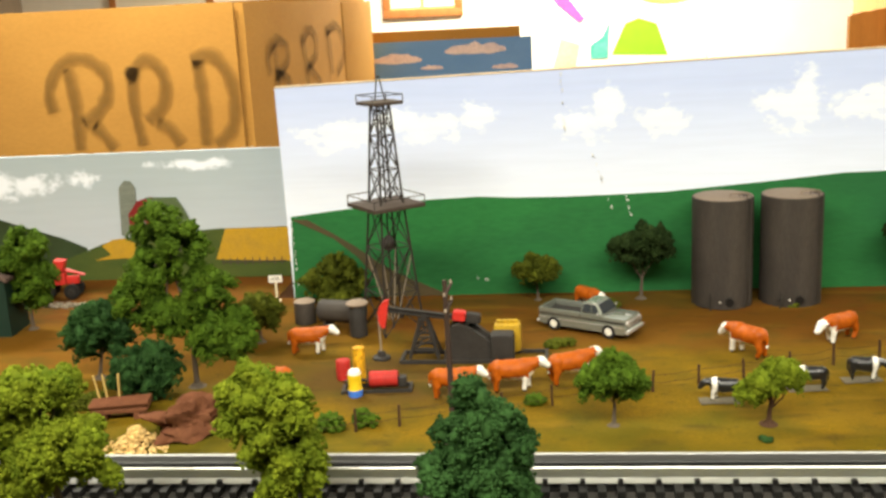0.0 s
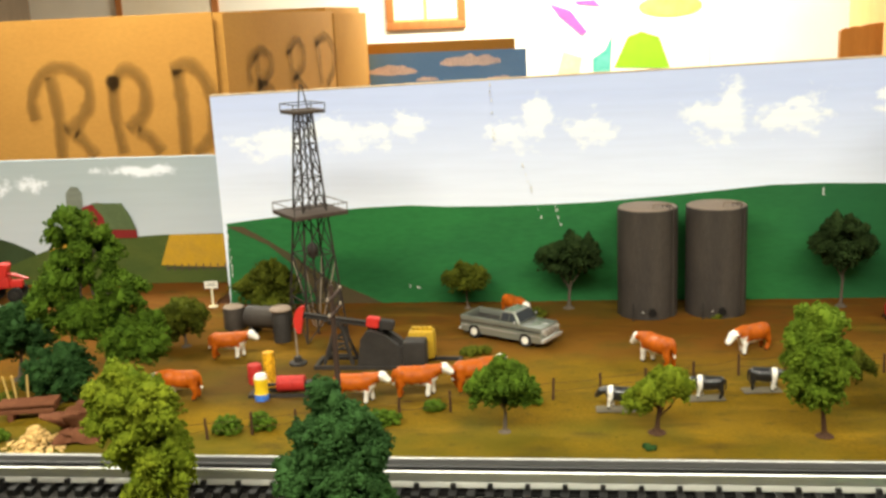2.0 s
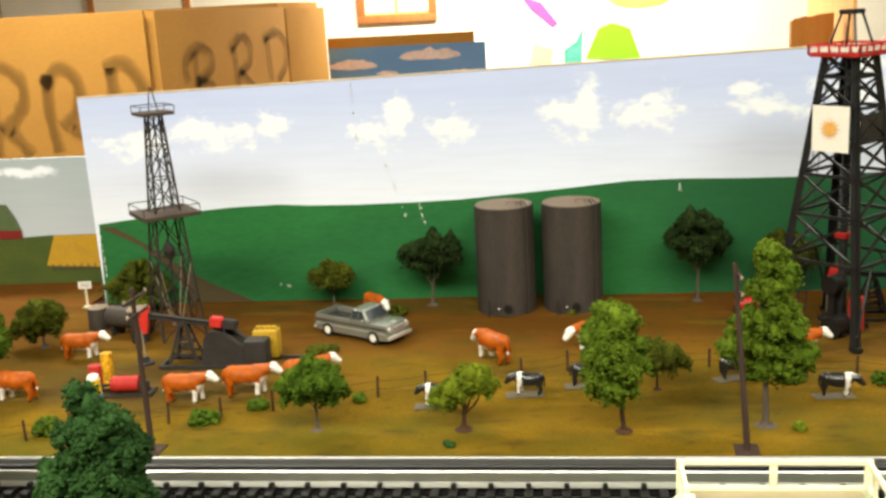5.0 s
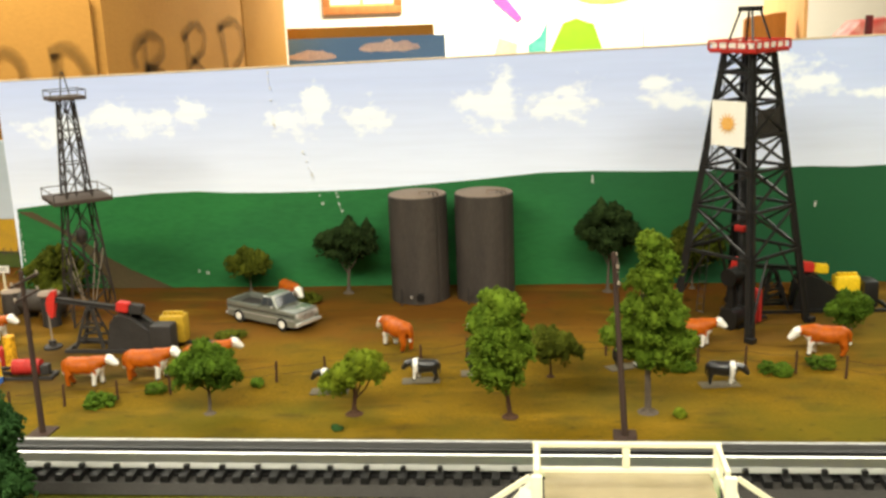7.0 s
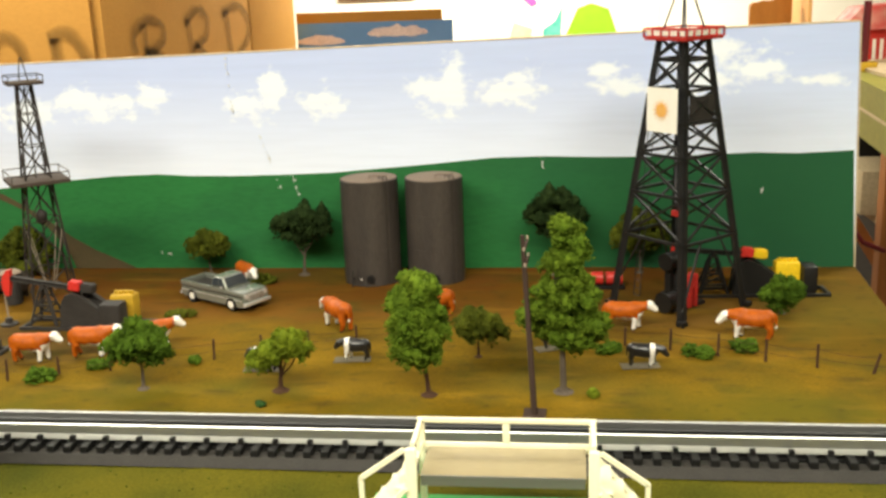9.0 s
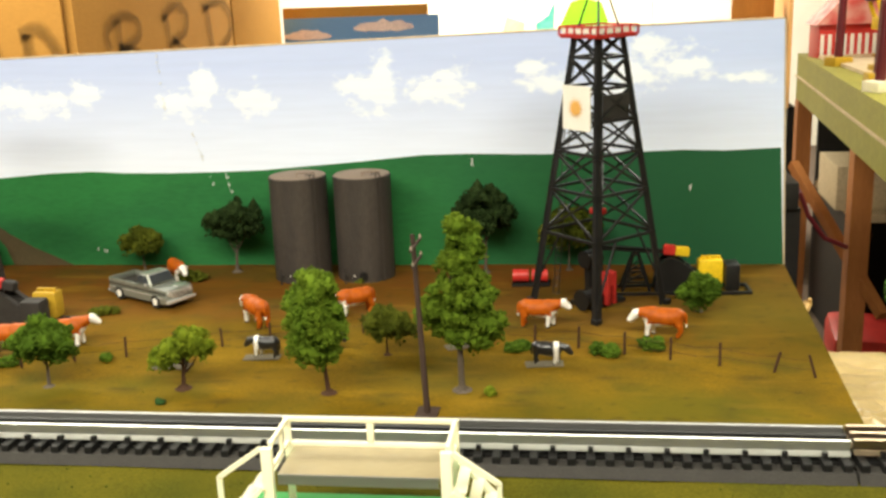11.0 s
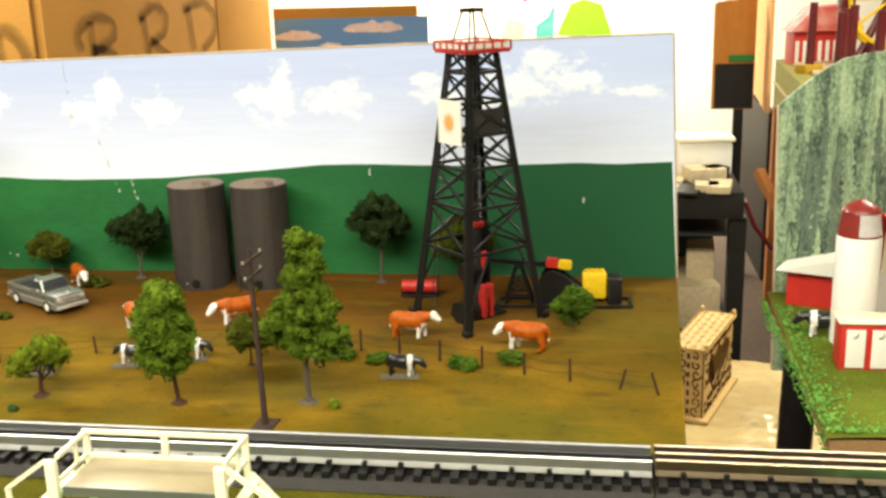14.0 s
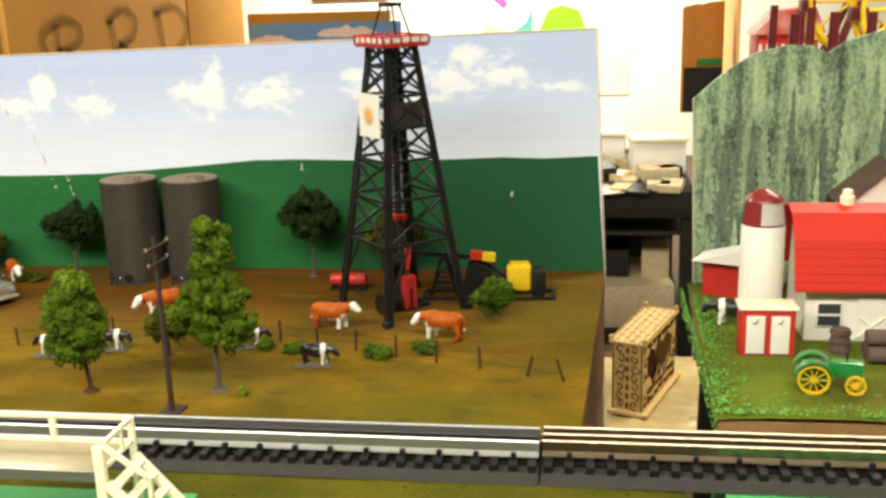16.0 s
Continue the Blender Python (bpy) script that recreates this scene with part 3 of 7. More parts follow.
part("edge", slab(bmesh.new(), [(1.0325, 0.344), (1.0475, -0.05), (1.0495, -0.05), (1.0345, 0.344)], 1.3525, 1.3625), BOARD_EDGE, t, "bare pale side edge")
bm = bmesh.new()
rng = random.Random(4)
for x0, z0, x1, z1, k in ((0.142, 0.325, 0.146, 0.235, 12), (0.185, 0.205, 0.212, 0.118, 12), (0.232, 0.143, 0.236, 0.120, 6), (0.236, 0.12, 0.242, 0.10, 4), (0.0, 0.03, 0.03, 0.022, 5),
                          (0.912, 0.125, 0.914, 0.112, 3), (0.60, 0.172, 0.604, 0.15, 4), (-0.262, 0.12, -0.258, 0.01, 16)):
    for i in range(k):
        s = rng.random()
        x, z = x0 + (x1 - x0) * s + rng.uniform(-1, 1) * 0.0015, z0 + (z1 - z0) * s
        w, h = rng.uniform(0.0003, 0.0008), rng.uniform(0.0006, 0.0028)
        box(bm, x - w, x + w, 1.3508, 1.3514, z - h, z + h)
part("chipped_paint", bm, CHIP, t, kind="stuff")

farm_clouds = [(-0.78, 0.165, 0.12, 0.03), (-0.66, 0.172, 0.05, 0.022), (-0.95, 0.18, 0.12, 0.03), (-0.45, 0.19, 0.09, 0.012)]
FARM_SKY = painted_sky("painted_grey_sky", 0.06, 0.2, farm_clouds, (0.50, 0.55, 0.60), (0.40, 0.47, 0.50))
t = thing("farm_backdrop", 0, 0, 0, "upright board painted with a red barn, silo and hay fields", "backdrop board")
part("sky_panel", B((-1.05, -0.24, 1.4905, 1.500, -0.05, 0.212)), FARM_SKY, t)
FIELDGREEN = material("painted_field_green", (0.075, 0.10, 0.02), 0.7, second=(0.05, 0.08, 0.018), scale=14, amount=0.9, stretch=(1, 1, 3))
FARHILL = material("painted_far_hill", (0.030, 0.045, 0.016), 0.7, second=(0.045, 0.075, 0.03), scale=14)
HAY = material("painted_hay_yellow", (0.50, 0.29, 0.02), 0.7, second=(0.42, 0.25, 0.03), scale=60, amount=0.9)
BARNRED = material("painted_barn_red", (0.22, 0.020, 0.018), 0.7, scale=20)
SILOGREY = material("painted_silo_grey", (0.20, 0.22, 0.18), 0.7, second=(0.12, 0.14, 0.11), scale=60, stretch=(1, 1, 4))
DULLGREEN = material("painted_roof_green", (0.10, 0.14, 0.06), 0.7, scale=20)
part("far_hill", slab(bmesh.new(), [(-1.05, -0.05), (-0.64, -0.05), (-0.652, 0.055), (-0.69, 0.072), (-0.74, 0.088), (-0.80, 0.108), (-0.90, 0.12), (-1.05, 0.11)], 1.4896, 1.4902), FARHILL, t)
part("green_field", slab(bmesh.new(), [(-0.75, -0.05), (-0.24, -0.05), (-0.24, 0.083), (-0.42, 0.082), (-0.55, 0.075), (-0.62, 0.062), (-0.68, 0.04), (-0.75, 0.01)], 1.4888, 1.4894), FIELDGREEN, t)
part("hay_field", slab(bmesh.new(), [(-0.43, 0.03), (-0.24, 0.022), (-0.24, 0.082), (-0.41, 0.082)], 1.4880, 1.4886), HAY, t)
part("hay_stack", slab(bmesh.new(), [(-0.64, 0.033), (-0.61, 0.042), (-0.625, 0.058), (-0.605, 0.068), (-0.585, 0.070), (-0.565, 0.060), (-0.57, 0.045), (-0.55, 0.033), (-0.59, 0.036)], 1.4880, 1.4886), HAY, t)
part("painted_silo", slab(bmesh.new(), [(-0.588, 0.075), (-0.560, 0.075), (-0.555, 0.155), (-0.562, 0.166), (-0.573, 0.167), (-0.583, 0.155)], 1.4880, 1.4886), SILOGREY, t)
barn = part("painted_barn", slab(bmesh.new(), [(-0.572, 0.078), (-0.466, 0.078), (-0.466, 0.092), (-0.49, 0.13), (-0.53, 0.139), (-0.555, 0.132), (-0.572, 0.11)], 1.4872, 1.4878), BARNRED, t)
part("painted_roof", slab(bmesh.new(), [(-0.466, 0.092), (-0.516, 0.093), (-0.522, 0.115), (-0.540, 0.138), (-0.487, 0.137), (-0.474, 0.115)], 1.4864, 1.4870), DULLGREEN, barn)
part("painted_door", B((-0.556, -0.543, 1.4864, 1.4870, 0.079, 0.098)), SILOGREY, barn)
bm = bmesh.new()
for i in range(9):
    x = -0.42 + i * 0.0125
    box(bm, x, x + 0.002, 1.4872, 1.4878, 0.020, 0.032)
box(bm, -0.42, -0.31, 1.4864, 1.4870, 0.025, 0.0265)
part("painted_fence", bm, BARK, t)

# conifer board behind the toy farm
def painted_firs():
    """Brushed conifers: tall dabbed columns, pale tips over dark gaps."""
    m = bpy.data.materials.new("painted_firs")
    m.use_nodes = True
    nt = m.node_tree
    n, l = nt.nodes, nt.links
    b = n["Principled BSDF"]
    b.inputs["Roughness"].default_value, b.inputs["Specular IOR Level"].default_value = 0.7, 0.2
    tc = n.new("ShaderNodeTexCoord")
    outs = []
    for kind, size, stretch in (("n", 17, (2.6, 1, 0.42)), ("n", 60, (1.3, 1, 0.35)), ("n", 240, (1.0, 1, 0.6)), ("v", 260, (1.0, 0.01, 0.7))):
        mp = n.new("ShaderNodeMapping")
        mp.inputs["Scale"].default_value = stretch
        l.new(tc.outputs["Object"], mp.inputs[0])
        tx = n.new("ShaderNodeTexNoise" if kind == "n" else "ShaderNodeTexVoronoi")
        tx.inputs["Scale"].default_value = size
        tx.inputs["Detail"].default_value = 5 if kind == "n" else 0
        l.new(mp.outputs[0], tx.inputs["Vector"])
        outs.append(tx.outputs["Fac" if kind == "n" else "Distance"])
    total = None
    for out, weight in zip(outs, (1.3, 0.5, 0.35, -0.25)):
        mul = n.new("ShaderNodeMath")
        mul.operation = "MULTIPLY_ADD"
        mul.inputs[1].default_value = weight
        l.new(out, mul.inputs[0])
        if total is None:
            mul.inputs[2].default_value = -0.22
        else:
            l.new(total, mul.inputs[2])
        total = mul.outputs[0]
    ramp = n.new("ShaderNodeValToRGB")
    cr = ramp.color_ramp
    cr.elements[0].position, cr.elements[0].color = 0.50, (0.060, 0.080, 0.066, 1)
    cr.elements[1].position, cr.elements[1].color = 0.98, (0.42, 0.52, 0.32, 1)
    e = cr.elements.new(0.64)
    e.color = (0.135, 0.190, 0.125, 1)
    e = cr.elements.new(0.78)
    e.color = (0.26, 0.36, 0.22, 1)
    l.new(total, ramp.inputs[0])
    l.new(ramp.outputs[0], b.inputs["Base Color"])
    return m


FIRBASE = painted_firs()
t = thing("forest_backdrop", 0, 0, 0, "scallop-topped board painted with dense green conifers", "backdrop board")
top = [(1.153, 0.262), (1.172, 0.280), (1.194, 0.298), (1.226, 0.318), (1.266, 0.326), (1.293, 0.325), (1.310, 0.315), (1.332, 0.330), (1.375, 0.342), (1.43, 0.345), (1.48, 0.335), (1.55, 0.34), (1.62, 0.30), (1.62, -0.086), (1.163, -0.086)]
part("board", slab(bmesh.new(), top, 1.221, 1.230), FIRBASE, t)
FIRS = [material("painted_fir_" + nm, c, 0.75, second=d, scale=150, amount=0.95, fine=500, grain=0.3, stretch=(1.4, 1, 0.45), bump=0.1)
        for nm, c, d in (("pale", (0.40, 0.52, 0.31), (0.19, 0.27, 0.165)), ("mid", (0.28, 0.38, 0.23), (0.125, 0.175, 0.115)), ("dark", (0.14, 0.19, 0.13), (0.070, 0.092, 0.078)))]
rng = random.Random(21)
for k in range(44):
    x = 1.176 + 0.0165 * (k % 26) + rng.uniform(-0.006, 0.006)
    base, h, w = (rng.uniform(0.05, 0.15) if k < 26 else rng.uniform(-0.06, 0.04)), rng.uniform(0.11, 0.19), rng.uniform(0.010, 0.018)
    h = min(h, 0.258 + 0.9 * min(0.05, x - 1.176) - base)
    rows = 13
    left, right = [], []
    for j in range(rows):
        f = j / (rows - 1)
        half = w * (1 - 0.86 * f ** 1.4)
        for pts, s in ((left, -1), (right, 1)):
            pts.append((max(1.168, x + s * half * rng.uniform(0.75, 1.2)), base + h * (f - 0.025)))
            pts.append((max(1.168, x + s * half * rng.uniform(0.30, 0.60)), base + h * (f + 0.012)))
    part("painted_fir", slab(bmesh.new(), left + [(x, base + h * 1.05)] + right[::-1], 1.2204 - 0.00018 * k, 1.2208), rng.choice(FIRS), t, smooth=None)
part("edge", slab(bmesh.new(), [(1.1518, 0.262), (1.1618, -0.086), (1.1628, -0.086), (1.1528, 0.2625)], 1.2205, 1.2305), BOARD_EDGE, t, "chipped pale left edge")
# ---- things at the far end of the room ----
t = thing("cardboard_sheet", 0, 0, 0, "large brown cardboard panel with spray-painted letters", "cardboard panel")
part("panel", B((-1.95, -0.785, 2.87, 2.885, -0.30, 0.455), bevel=0.004), CARDBOARD, t)


def strokes(letter_strokes, width, at, along, u, z):
    bm = bmesh.new()
    for k, s in enumerate(letter_strokes):
        for layer, wide in enumerate((1.45, 1.15, 0.85, 0.5)):
            off = 0.0003 * k + 0.004 * layer
            ribbon(bm, [(u(a), z(b)) for a, b in s], width * wide, at - (off if along == "x" else -off), along)
    return bm


RRD = [[(90, 190), (86, 150), (110, 105), (150, 92), (186, 118), (188, 160), (160, 200), (140, 212)], [(124, 110), (130, 180), (128, 262)], [(156, 219), (170, 230), (190, 262)],
       [(236, 112), (232, 180), (240, 258)], [(226, 130), (260, 100), (288, 128), (284, 180), (252, 212)], [(268, 217), (288, 226), (308, 258)],
       [(348, 105), (352, 180), (350, 262)], [(338, 104), (375, 98), (404, 150), (400, 225), (368, 262)]]
for letter in (RRD[:3], RRD[3:6], RRD[6:]):
    part("painted_letter", strokes(letter, 0.044, 2.8685, "x", lambda a: -1.530 + a * 0.00179, lambda b: 0.463 - b * 0.00162), SPRAY, t)
t = thing("cardboard_box", 0, 0, 0, "tall brown cardboard box with spray-painted letters", "cardboard box")
part("carton", B((-1.55, -0.762, 2.90, 4.36, -0.9, 0.452), (-1.50, -0.790, 4.361, 5.10, -0.9, 0.470), bevel=0.004), CARDBOARD, t)
part("flap", B((-0.775, -0.757, 4.365, 5.10, -0.5, 0.442), bevel=0.003), CARDBOARD, t)
BRD = [[(435, 120), (432, 95), (450, 75), (468, 85), (466, 110), (445, 122)], [(446, 80), (446, 158)], [(446, 122), (468, 135), (462, 156), (446, 158)],
       [(502, 80), (505, 155)], [(497, 85), (515, 66), (528, 82), (524, 112), (508, 122)], [(508, 122), (532, 156)],
       [(556, 72), (560, 150)], [(550, 76), (575, 66), (590, 95), (586, 130), (570, 152)]]
for letter in (BRD[:3], BRD[3:6], BRD[6:]):
    part("painted_letter", strokes(letter, 0.045, -0.760, "y", lambda a: 2.87 + (a - 397) * 0.0062 + 0.000007 * (a - 397) ** 2, lambda b: 0.50 - b * 0.0023), SPRAY, t)
t = thing("sky_poster", 0, 0, 0, "blue sky print with pink clouds against cardboard", "poster")
part("cardboard_back", B((-0.79, -0.018, 5.262, 5.30, -0.9, 0.282), bevel=0.003), CARDBOARD, t)
part("print", B((-0.784, 0.041, 5.25, 5.258, -0.5, 0.228)), BLUE_SKY, t)
for cx, cz, w in ((-0.66, 0.130, 0.13), (-0.25, 0.165, 0.16), (-0.48, 0.085, 0.06), (-0.1, 0.075, 0.07)):
    bm = bmesh.new()
    rng = random.Random(int(cx * 100))
    pts = [(cx + w * math.cos(a), cz + (0.26 if math.sin(a) > 0 else 0.10) * w * math.sin(a) * rng.uniform(0.7, 1.25)) for a in (2 * math.pi * i / 28 for i in range(28))]
    slab(bm, pts, 5.247, 5.2495)
    part("printed_cloud", bm, CLOUD, t)
t = thing("picture_frame", 0, 0, 0, "dark wooden picture frame hung on the white wall", "picture frame")
part("frame", B((-1.12, -0.51, 7.765, 7.80, 0.31, 0.37), (-1.12, -0.51, 7.765, 7.80, 0.80, 0.86), (-1.12, -1.06, 7.765, 7.80, 0.3701, 0.7999), (-0.57, -0.51, 7.765, 7.80, 0.3701, 0.7999), bevel=0.008), WOOD, t)
part("inner_frame", B((-1.06, -0.57, 7.772, 7.80, 0.3701, 0.385), (-0.825, -0.805, 7.772, 7.80, 0.385, 0.80)), TAN, t)
part("picture", B((-1.06, -0.57, 7.785, 7.80, 0.37, 0.80)), POSTER_CREAM, t)
t = thing("wall_poster", 0, 0, 0, "cream paper poster with bright colour shapes on the wall", "poster")
part("sheet", B((-0.04, 1.30, 7.79, 7.80, -0.45, 0.75)), POSTER_CREAM, t)
part("green_shape", slab(bmesh.new(), [(0.60, -0.03), (1.01, -0.05), (0.93, 0.18), (0.80, 0.225), (0.70, 0.19)], 7.783, 7.7895), BRIGHT_GREEN, t)
part("magenta_shape", slab(bmesh.new(), [(0.12, 0.46), (0.28, 0.40), (0.40, 0.24), (0.36, 0.21), (0.20, 0.35)], 7.783, 7.7895), MAGENTA, t)
part("magenta_shape", slab(bmesh.new(), [(0.30, 0.47), (0.46, 0.47), (0.50, 0.42), (0.33, 0.44)], 7.783, 7.7895), MAGENTA, t)
part("teal_shape", slab(bmesh.new(), [(0.44, -0.06), (0.57, -0.06), (0.585, 0.21), (0.53, 0.10), (0.44, 0.04)], 7.783, 7.7895), TEAL, t)
part("orange_shape", slab(bmesh.new(), [(0.78 + 0.23 + 0.23 * math.cos(a), 0.40 + 0.075 * math.sin(a)) for a in (i * math.pi / 12 for i in range(24))], 7.783, 7.7895), ORANGE_PRINT, t)
part("tan_shape", slab(bmesh.new(), [(0.12, -0.25), (0.30, -0.25), (0.36, 0.05), (0.22, 0.10)], 7.783, 7.7895), BEIGE, t)
t = thing("wall_print", 0, 0, 0, "small framed print high on the wall", "picture")
for x in (-3.27, -2.49):
    part("frame_side", B((x, x + 0.05, 7.77, 7.80, 0.50, 1.0)), WOOD, t)
part("print", B((-3.2199, -2.4901, 7.78, 7.80, 0.50, 1.0)), POSTER_CREAM, t)

# ---- track ----
def rail_profile(bm, y, x0, x1, z0, z1, head, foot):
    """A rail with a rounded head, an upright web and a sloping foot."""
    half = [(foot + 0.0020, z0), (foot + 0.0020, z0 + 0.0006), (head * 0.7, z0 + 0.0036), (head * 0.7, z1 - 0.0044), (head, z1 - 0.0034), (head, z1 - 0.0008), (head - 0.0006, z1)]
    pts = [(y + p, q) for p, q in half] + [(y - p, q) for p, q in half[::-1]]
    a, b = [bm.verts.new((x0, p, q)) for p, q in pts], [bm.verts.new((x1, p, q)) for p, q in pts]
    bm.faces.new(a)
    bm.faces.new(b[::-1])
    for i in range(len(pts)):
        bm.faces.new((a[i], b[i], b[i - 1], a[i - 1]))
    return bm


def track(x0, x1, label, rails, metal, spacing):
    t = thing("toy_train_track", 0, 0, 0, label, "train track", "track sections")
    bm = bmesh.new()
    pts = [(0.694, -0.001), (0.701, 0.0062), (0.777, 0.0062), (0.784, -0.001)]
    a, b = [bm.verts.new((x0, p, q)) for p, q in pts], [bm.verts.new((x1, p, q)) for p, q in pts]
    bm.faces.new(a)
    bm.faces.new(b[::-1])
    for i in range(4):
        bm.faces.new((a[i], b[i], b[i - 1], a[i - 1]))
    part("roadbed", bm, BALLAST, t, "grey moulded roadbed", smooth=None)
    for y in rails:
        part("rail", rail_profile(bmesh.new(), y, x0 + 0.0006, x1 - 0.0006, 0.0126, 0.0262, 0.0015, 0.0036), LIT_RAIL if y == rails[0] and len(rails) == 2 else metal, t, "bright metal rail", smooth=None)
    if len(rails) == 2:
        part("centre_rail", rail_profile(bmesh.new(), sum(rails) / 2, x0 + 0.0006, x1 - 0.0006, 0.0126, 0.0250, 0.0020, 0.0016), BLACK, t, "blackened centre rail", smooth=None)
    # Black strip stands in for the shade between the rails.
    part("centre_strip", B((x0 + 0.001, x1 - 0.001, 0.716, 0.762, 0.0062, 0.0085)), TIE, t, "black strip added for the shade between the rails")
    ties = []
    for spiked in (0, 1):
        bm = B((-0.0037, 0.0037, 0.7035, 0.7745, 0.0055, 0.0125), bevel=0.0008)
        if spiked:
            for y in rails:
                box(bm, -0.0022, 0.0022, y - 0.0088, y - 0.0042, 0.0122, 0.0170)
                box(bm, -0.0022, 0.0022, y + 0.0042, y + 0.0088, 0.0122, 0.0170)
        ties.append(finish(bm, "tie", TIE))
    i, x = 0, x0 + 0.006
    while x < x1 - 0.003:
        ob = new("tie", ties[i % 2])
        ob.parent = t
        ob.matrix_basis = pose(x, 0, 0)
        i, x = i + 1, x + spacing
    return t


track(-1.05, 0.983, "silver two-rail toy train track on black ties", (0.724, 0.752), SILVER, 0.0163)
track(0.985, 2.3, "tarnished three-rail toy train track on black ties", (0.727, 0.741, 0.755), BROWN_RAIL, 0.0178)

# ---- white platform beside the track ----
t = thing("loading_platform", 0.592, 0.597, 0, "cream plastic track-side loading platform with handrails", "platform")
part("base_plate", B((-0.112, 0.108, -0.075, 0.052, 0.0, 0.0035), bevel=0.001), MAT_GREEN, t, "bright green base plate")
part("deck", B((-0.062, 0.062, -0.024, 0.026, 0.056, 0.0595), bevel=0.0006), DECK, t, "grey beige deck board")
part("fascia", B((-0.061, 0.061, -0.0262, -0.0243, 0.0525, 0.0605)), SILVER, t, "shiny front edge strip")
part("back_sill", B((-0.066, 0.066, 0.0263, 0.0295, 0.055, 0.0625), bevel=0.0006), CREAM, t)
part("top_rail", B((-0.0705, 0.0705, 0.0262, 0.0297, 0.0795, 0.0835), bevel=0.0008), CREAM, t)
for x in (-0.0675, 0.0, 0.0675):
    part("railing_post", B((x - 0.0028, x + 0.0028, 0.0265, 0.0295, 0.0626 if x == 0 else 0.0036, 0.0794), bevel=0.0005), CREAM, t)
for s in (-1, 1):
    x = s * 0.0675
    bm = rod(bmesh.new(), (x, 0.0262, 0.081), (x, -0.018, 0.081), 0.0016, square=True)
    rod(bm, (x, 0.0262, 0.062), (x, -0.018, 0.062), 0.0014, square=True)
    rod(bm, (x, 0.010, 0.062), (x, 0.010, 0.081), 0.0013, square=True)
    part("side_rail", bm, CREAM, t)
    part("front_post", B((x - 0.0042, x + 0.0042, -0.030, -0.0245, 0.0036, 0.083), bevel=0.0008), CREAM, t)
    bm = rod(bmesh.new(), (s * 0.0725, -0.027, 0.082), (s * 0.106, -0.027, 0.058), 0.0017, square=True)
    rod(bm, (s * 0.106, -0.027, 0.0585), (s * 0.106, -0.027, 0.0036), 0.0017, square=True)
    part("stair_handrail", bm, CREAM, t)
    for yy in (-0.027, 0.022):
        part("stringer", rod(bmesh.new(), (s * 0.0715, yy, 0.052), (s * 0.112, yy, 0.006), 0.0052, 0.0015, square=True), CREAM, t)
    for k in range(4):
        xx, zz = s * (0.0765 + 0.0095 * k), 0.048 - 0.0115 * k
        part("step", B((xx - 0.0045, xx + 0.0045, -0.0252, 0.0202, zz, zz + 0.0015)), CREAM, t)

# ---- storage tanks ----
def storage_tank(x, y, h):
    t = thing("storage_tank", x, y, 0, "tall dark grey weathered oil storage tank", "storage tank", "oil storage tanks")
    r = 0.0410
    part("shell", lathe(bmesh.new(), [(0, 0), (r, 0), (r, h - 0.001), (r - 0.001, h)], 64), GREY_METAL, t)
    part("roof", lathe(bmesh.new(), [(r - 0.0012, h - 0.0005), (r - 0.0015, h + 0.0005), (0.01, h + 0.003), (0, h + 0.003)], 64), TANK_TOP, t, "dusty pale tank roof")
    lx, ly = 0.72 * r, -0.75 * r
    bm = bmesh.new()
    for s in (-0.0028, 0.0028):
        rod(bm, (lx + s, ly - 0.0015, 0.002), (lx + s, ly - 0.0015, h + 0.005), 0.0006, seg=6)
        rod(bm, (lx + s, ly - 0.0015, h + 0.005), (lx + s - 0.008, ly + 0.012, h + 0.006), 0.0006, seg=6)
        rod(bm, (lx + s - 0.008, ly + 0.012, h + 0.006), (lx + s - 0.008, ly + 0.012, h), 0.0006, seg=6)
    for k in range(22):
        rod(bm, (lx - 0.0028, ly - 0.0015, 0.006 + k * 0.0066), (lx + 0.0028, ly - 0.0015, 0.006 + k * 0.0066), 0.0004, seg=5)
    part("ladder", bm, GREY_METAL, t)
    hoop = bmesh.new()
    for p, q in (((0.006, -0.024, h), (0.006, -0.024, h + 0.007)), ((0.006, -0.024, h + 0.007), (0.030, -0.020, h + 0.007)), ((0.030, -0.020, h + 0.007), (0.030, -0.020, h))):
        rod(hoop, p, q, 0.0009, seg=6)
    part("roof_rail", hoop, TANK_TOP, t, "dusty bent roof rail")
    for z in (0.050, 0.100):
        part("hull_seam", lathe(bmesh.new(), [(r - 0.0006, z - 0.0006), (r + 0.0004, z - 0.0005), (r + 0.0004, z + 0.0005), (r - 0.0006, z + 0.0006)], 64), GREY_METAL, t)
    bm = rod(bmesh.new(), (0.004, -r + 0.001, 0.011), (0.004, -r - 0.0022, 0.011), 0.0055, seg=20)
    part("manhole", bm, BLACK, t)
    bm = rod(bmesh.new(), (-0.022, -r + 0.006, 0.010), (-0.022, -r - 0.003, 0.010), 0.0012)
    rod(bm, (-0.022, -r - 0.003, 0.0), (-0.022, -r - 0.003, 0.024), 0.0011)
    part("pipe", bm, DARK_GREY, t)
    part("valve", ball(bmesh.new(), (-0.009, -r - 0.0006, 0.011), 0.0014, 1), WHITE, t)
    return t


storage_tank(0.357, 1.294, 0.150)
storage_tank(0.450, 1.297, 0.150)

# ---- slender derrick with two platforms ----
t = thing("slender_oil_derrick", -0.092, 1.20, 0, "slender weathered rod-built oil derrick with two platforms", "oil derrick", rz=38)


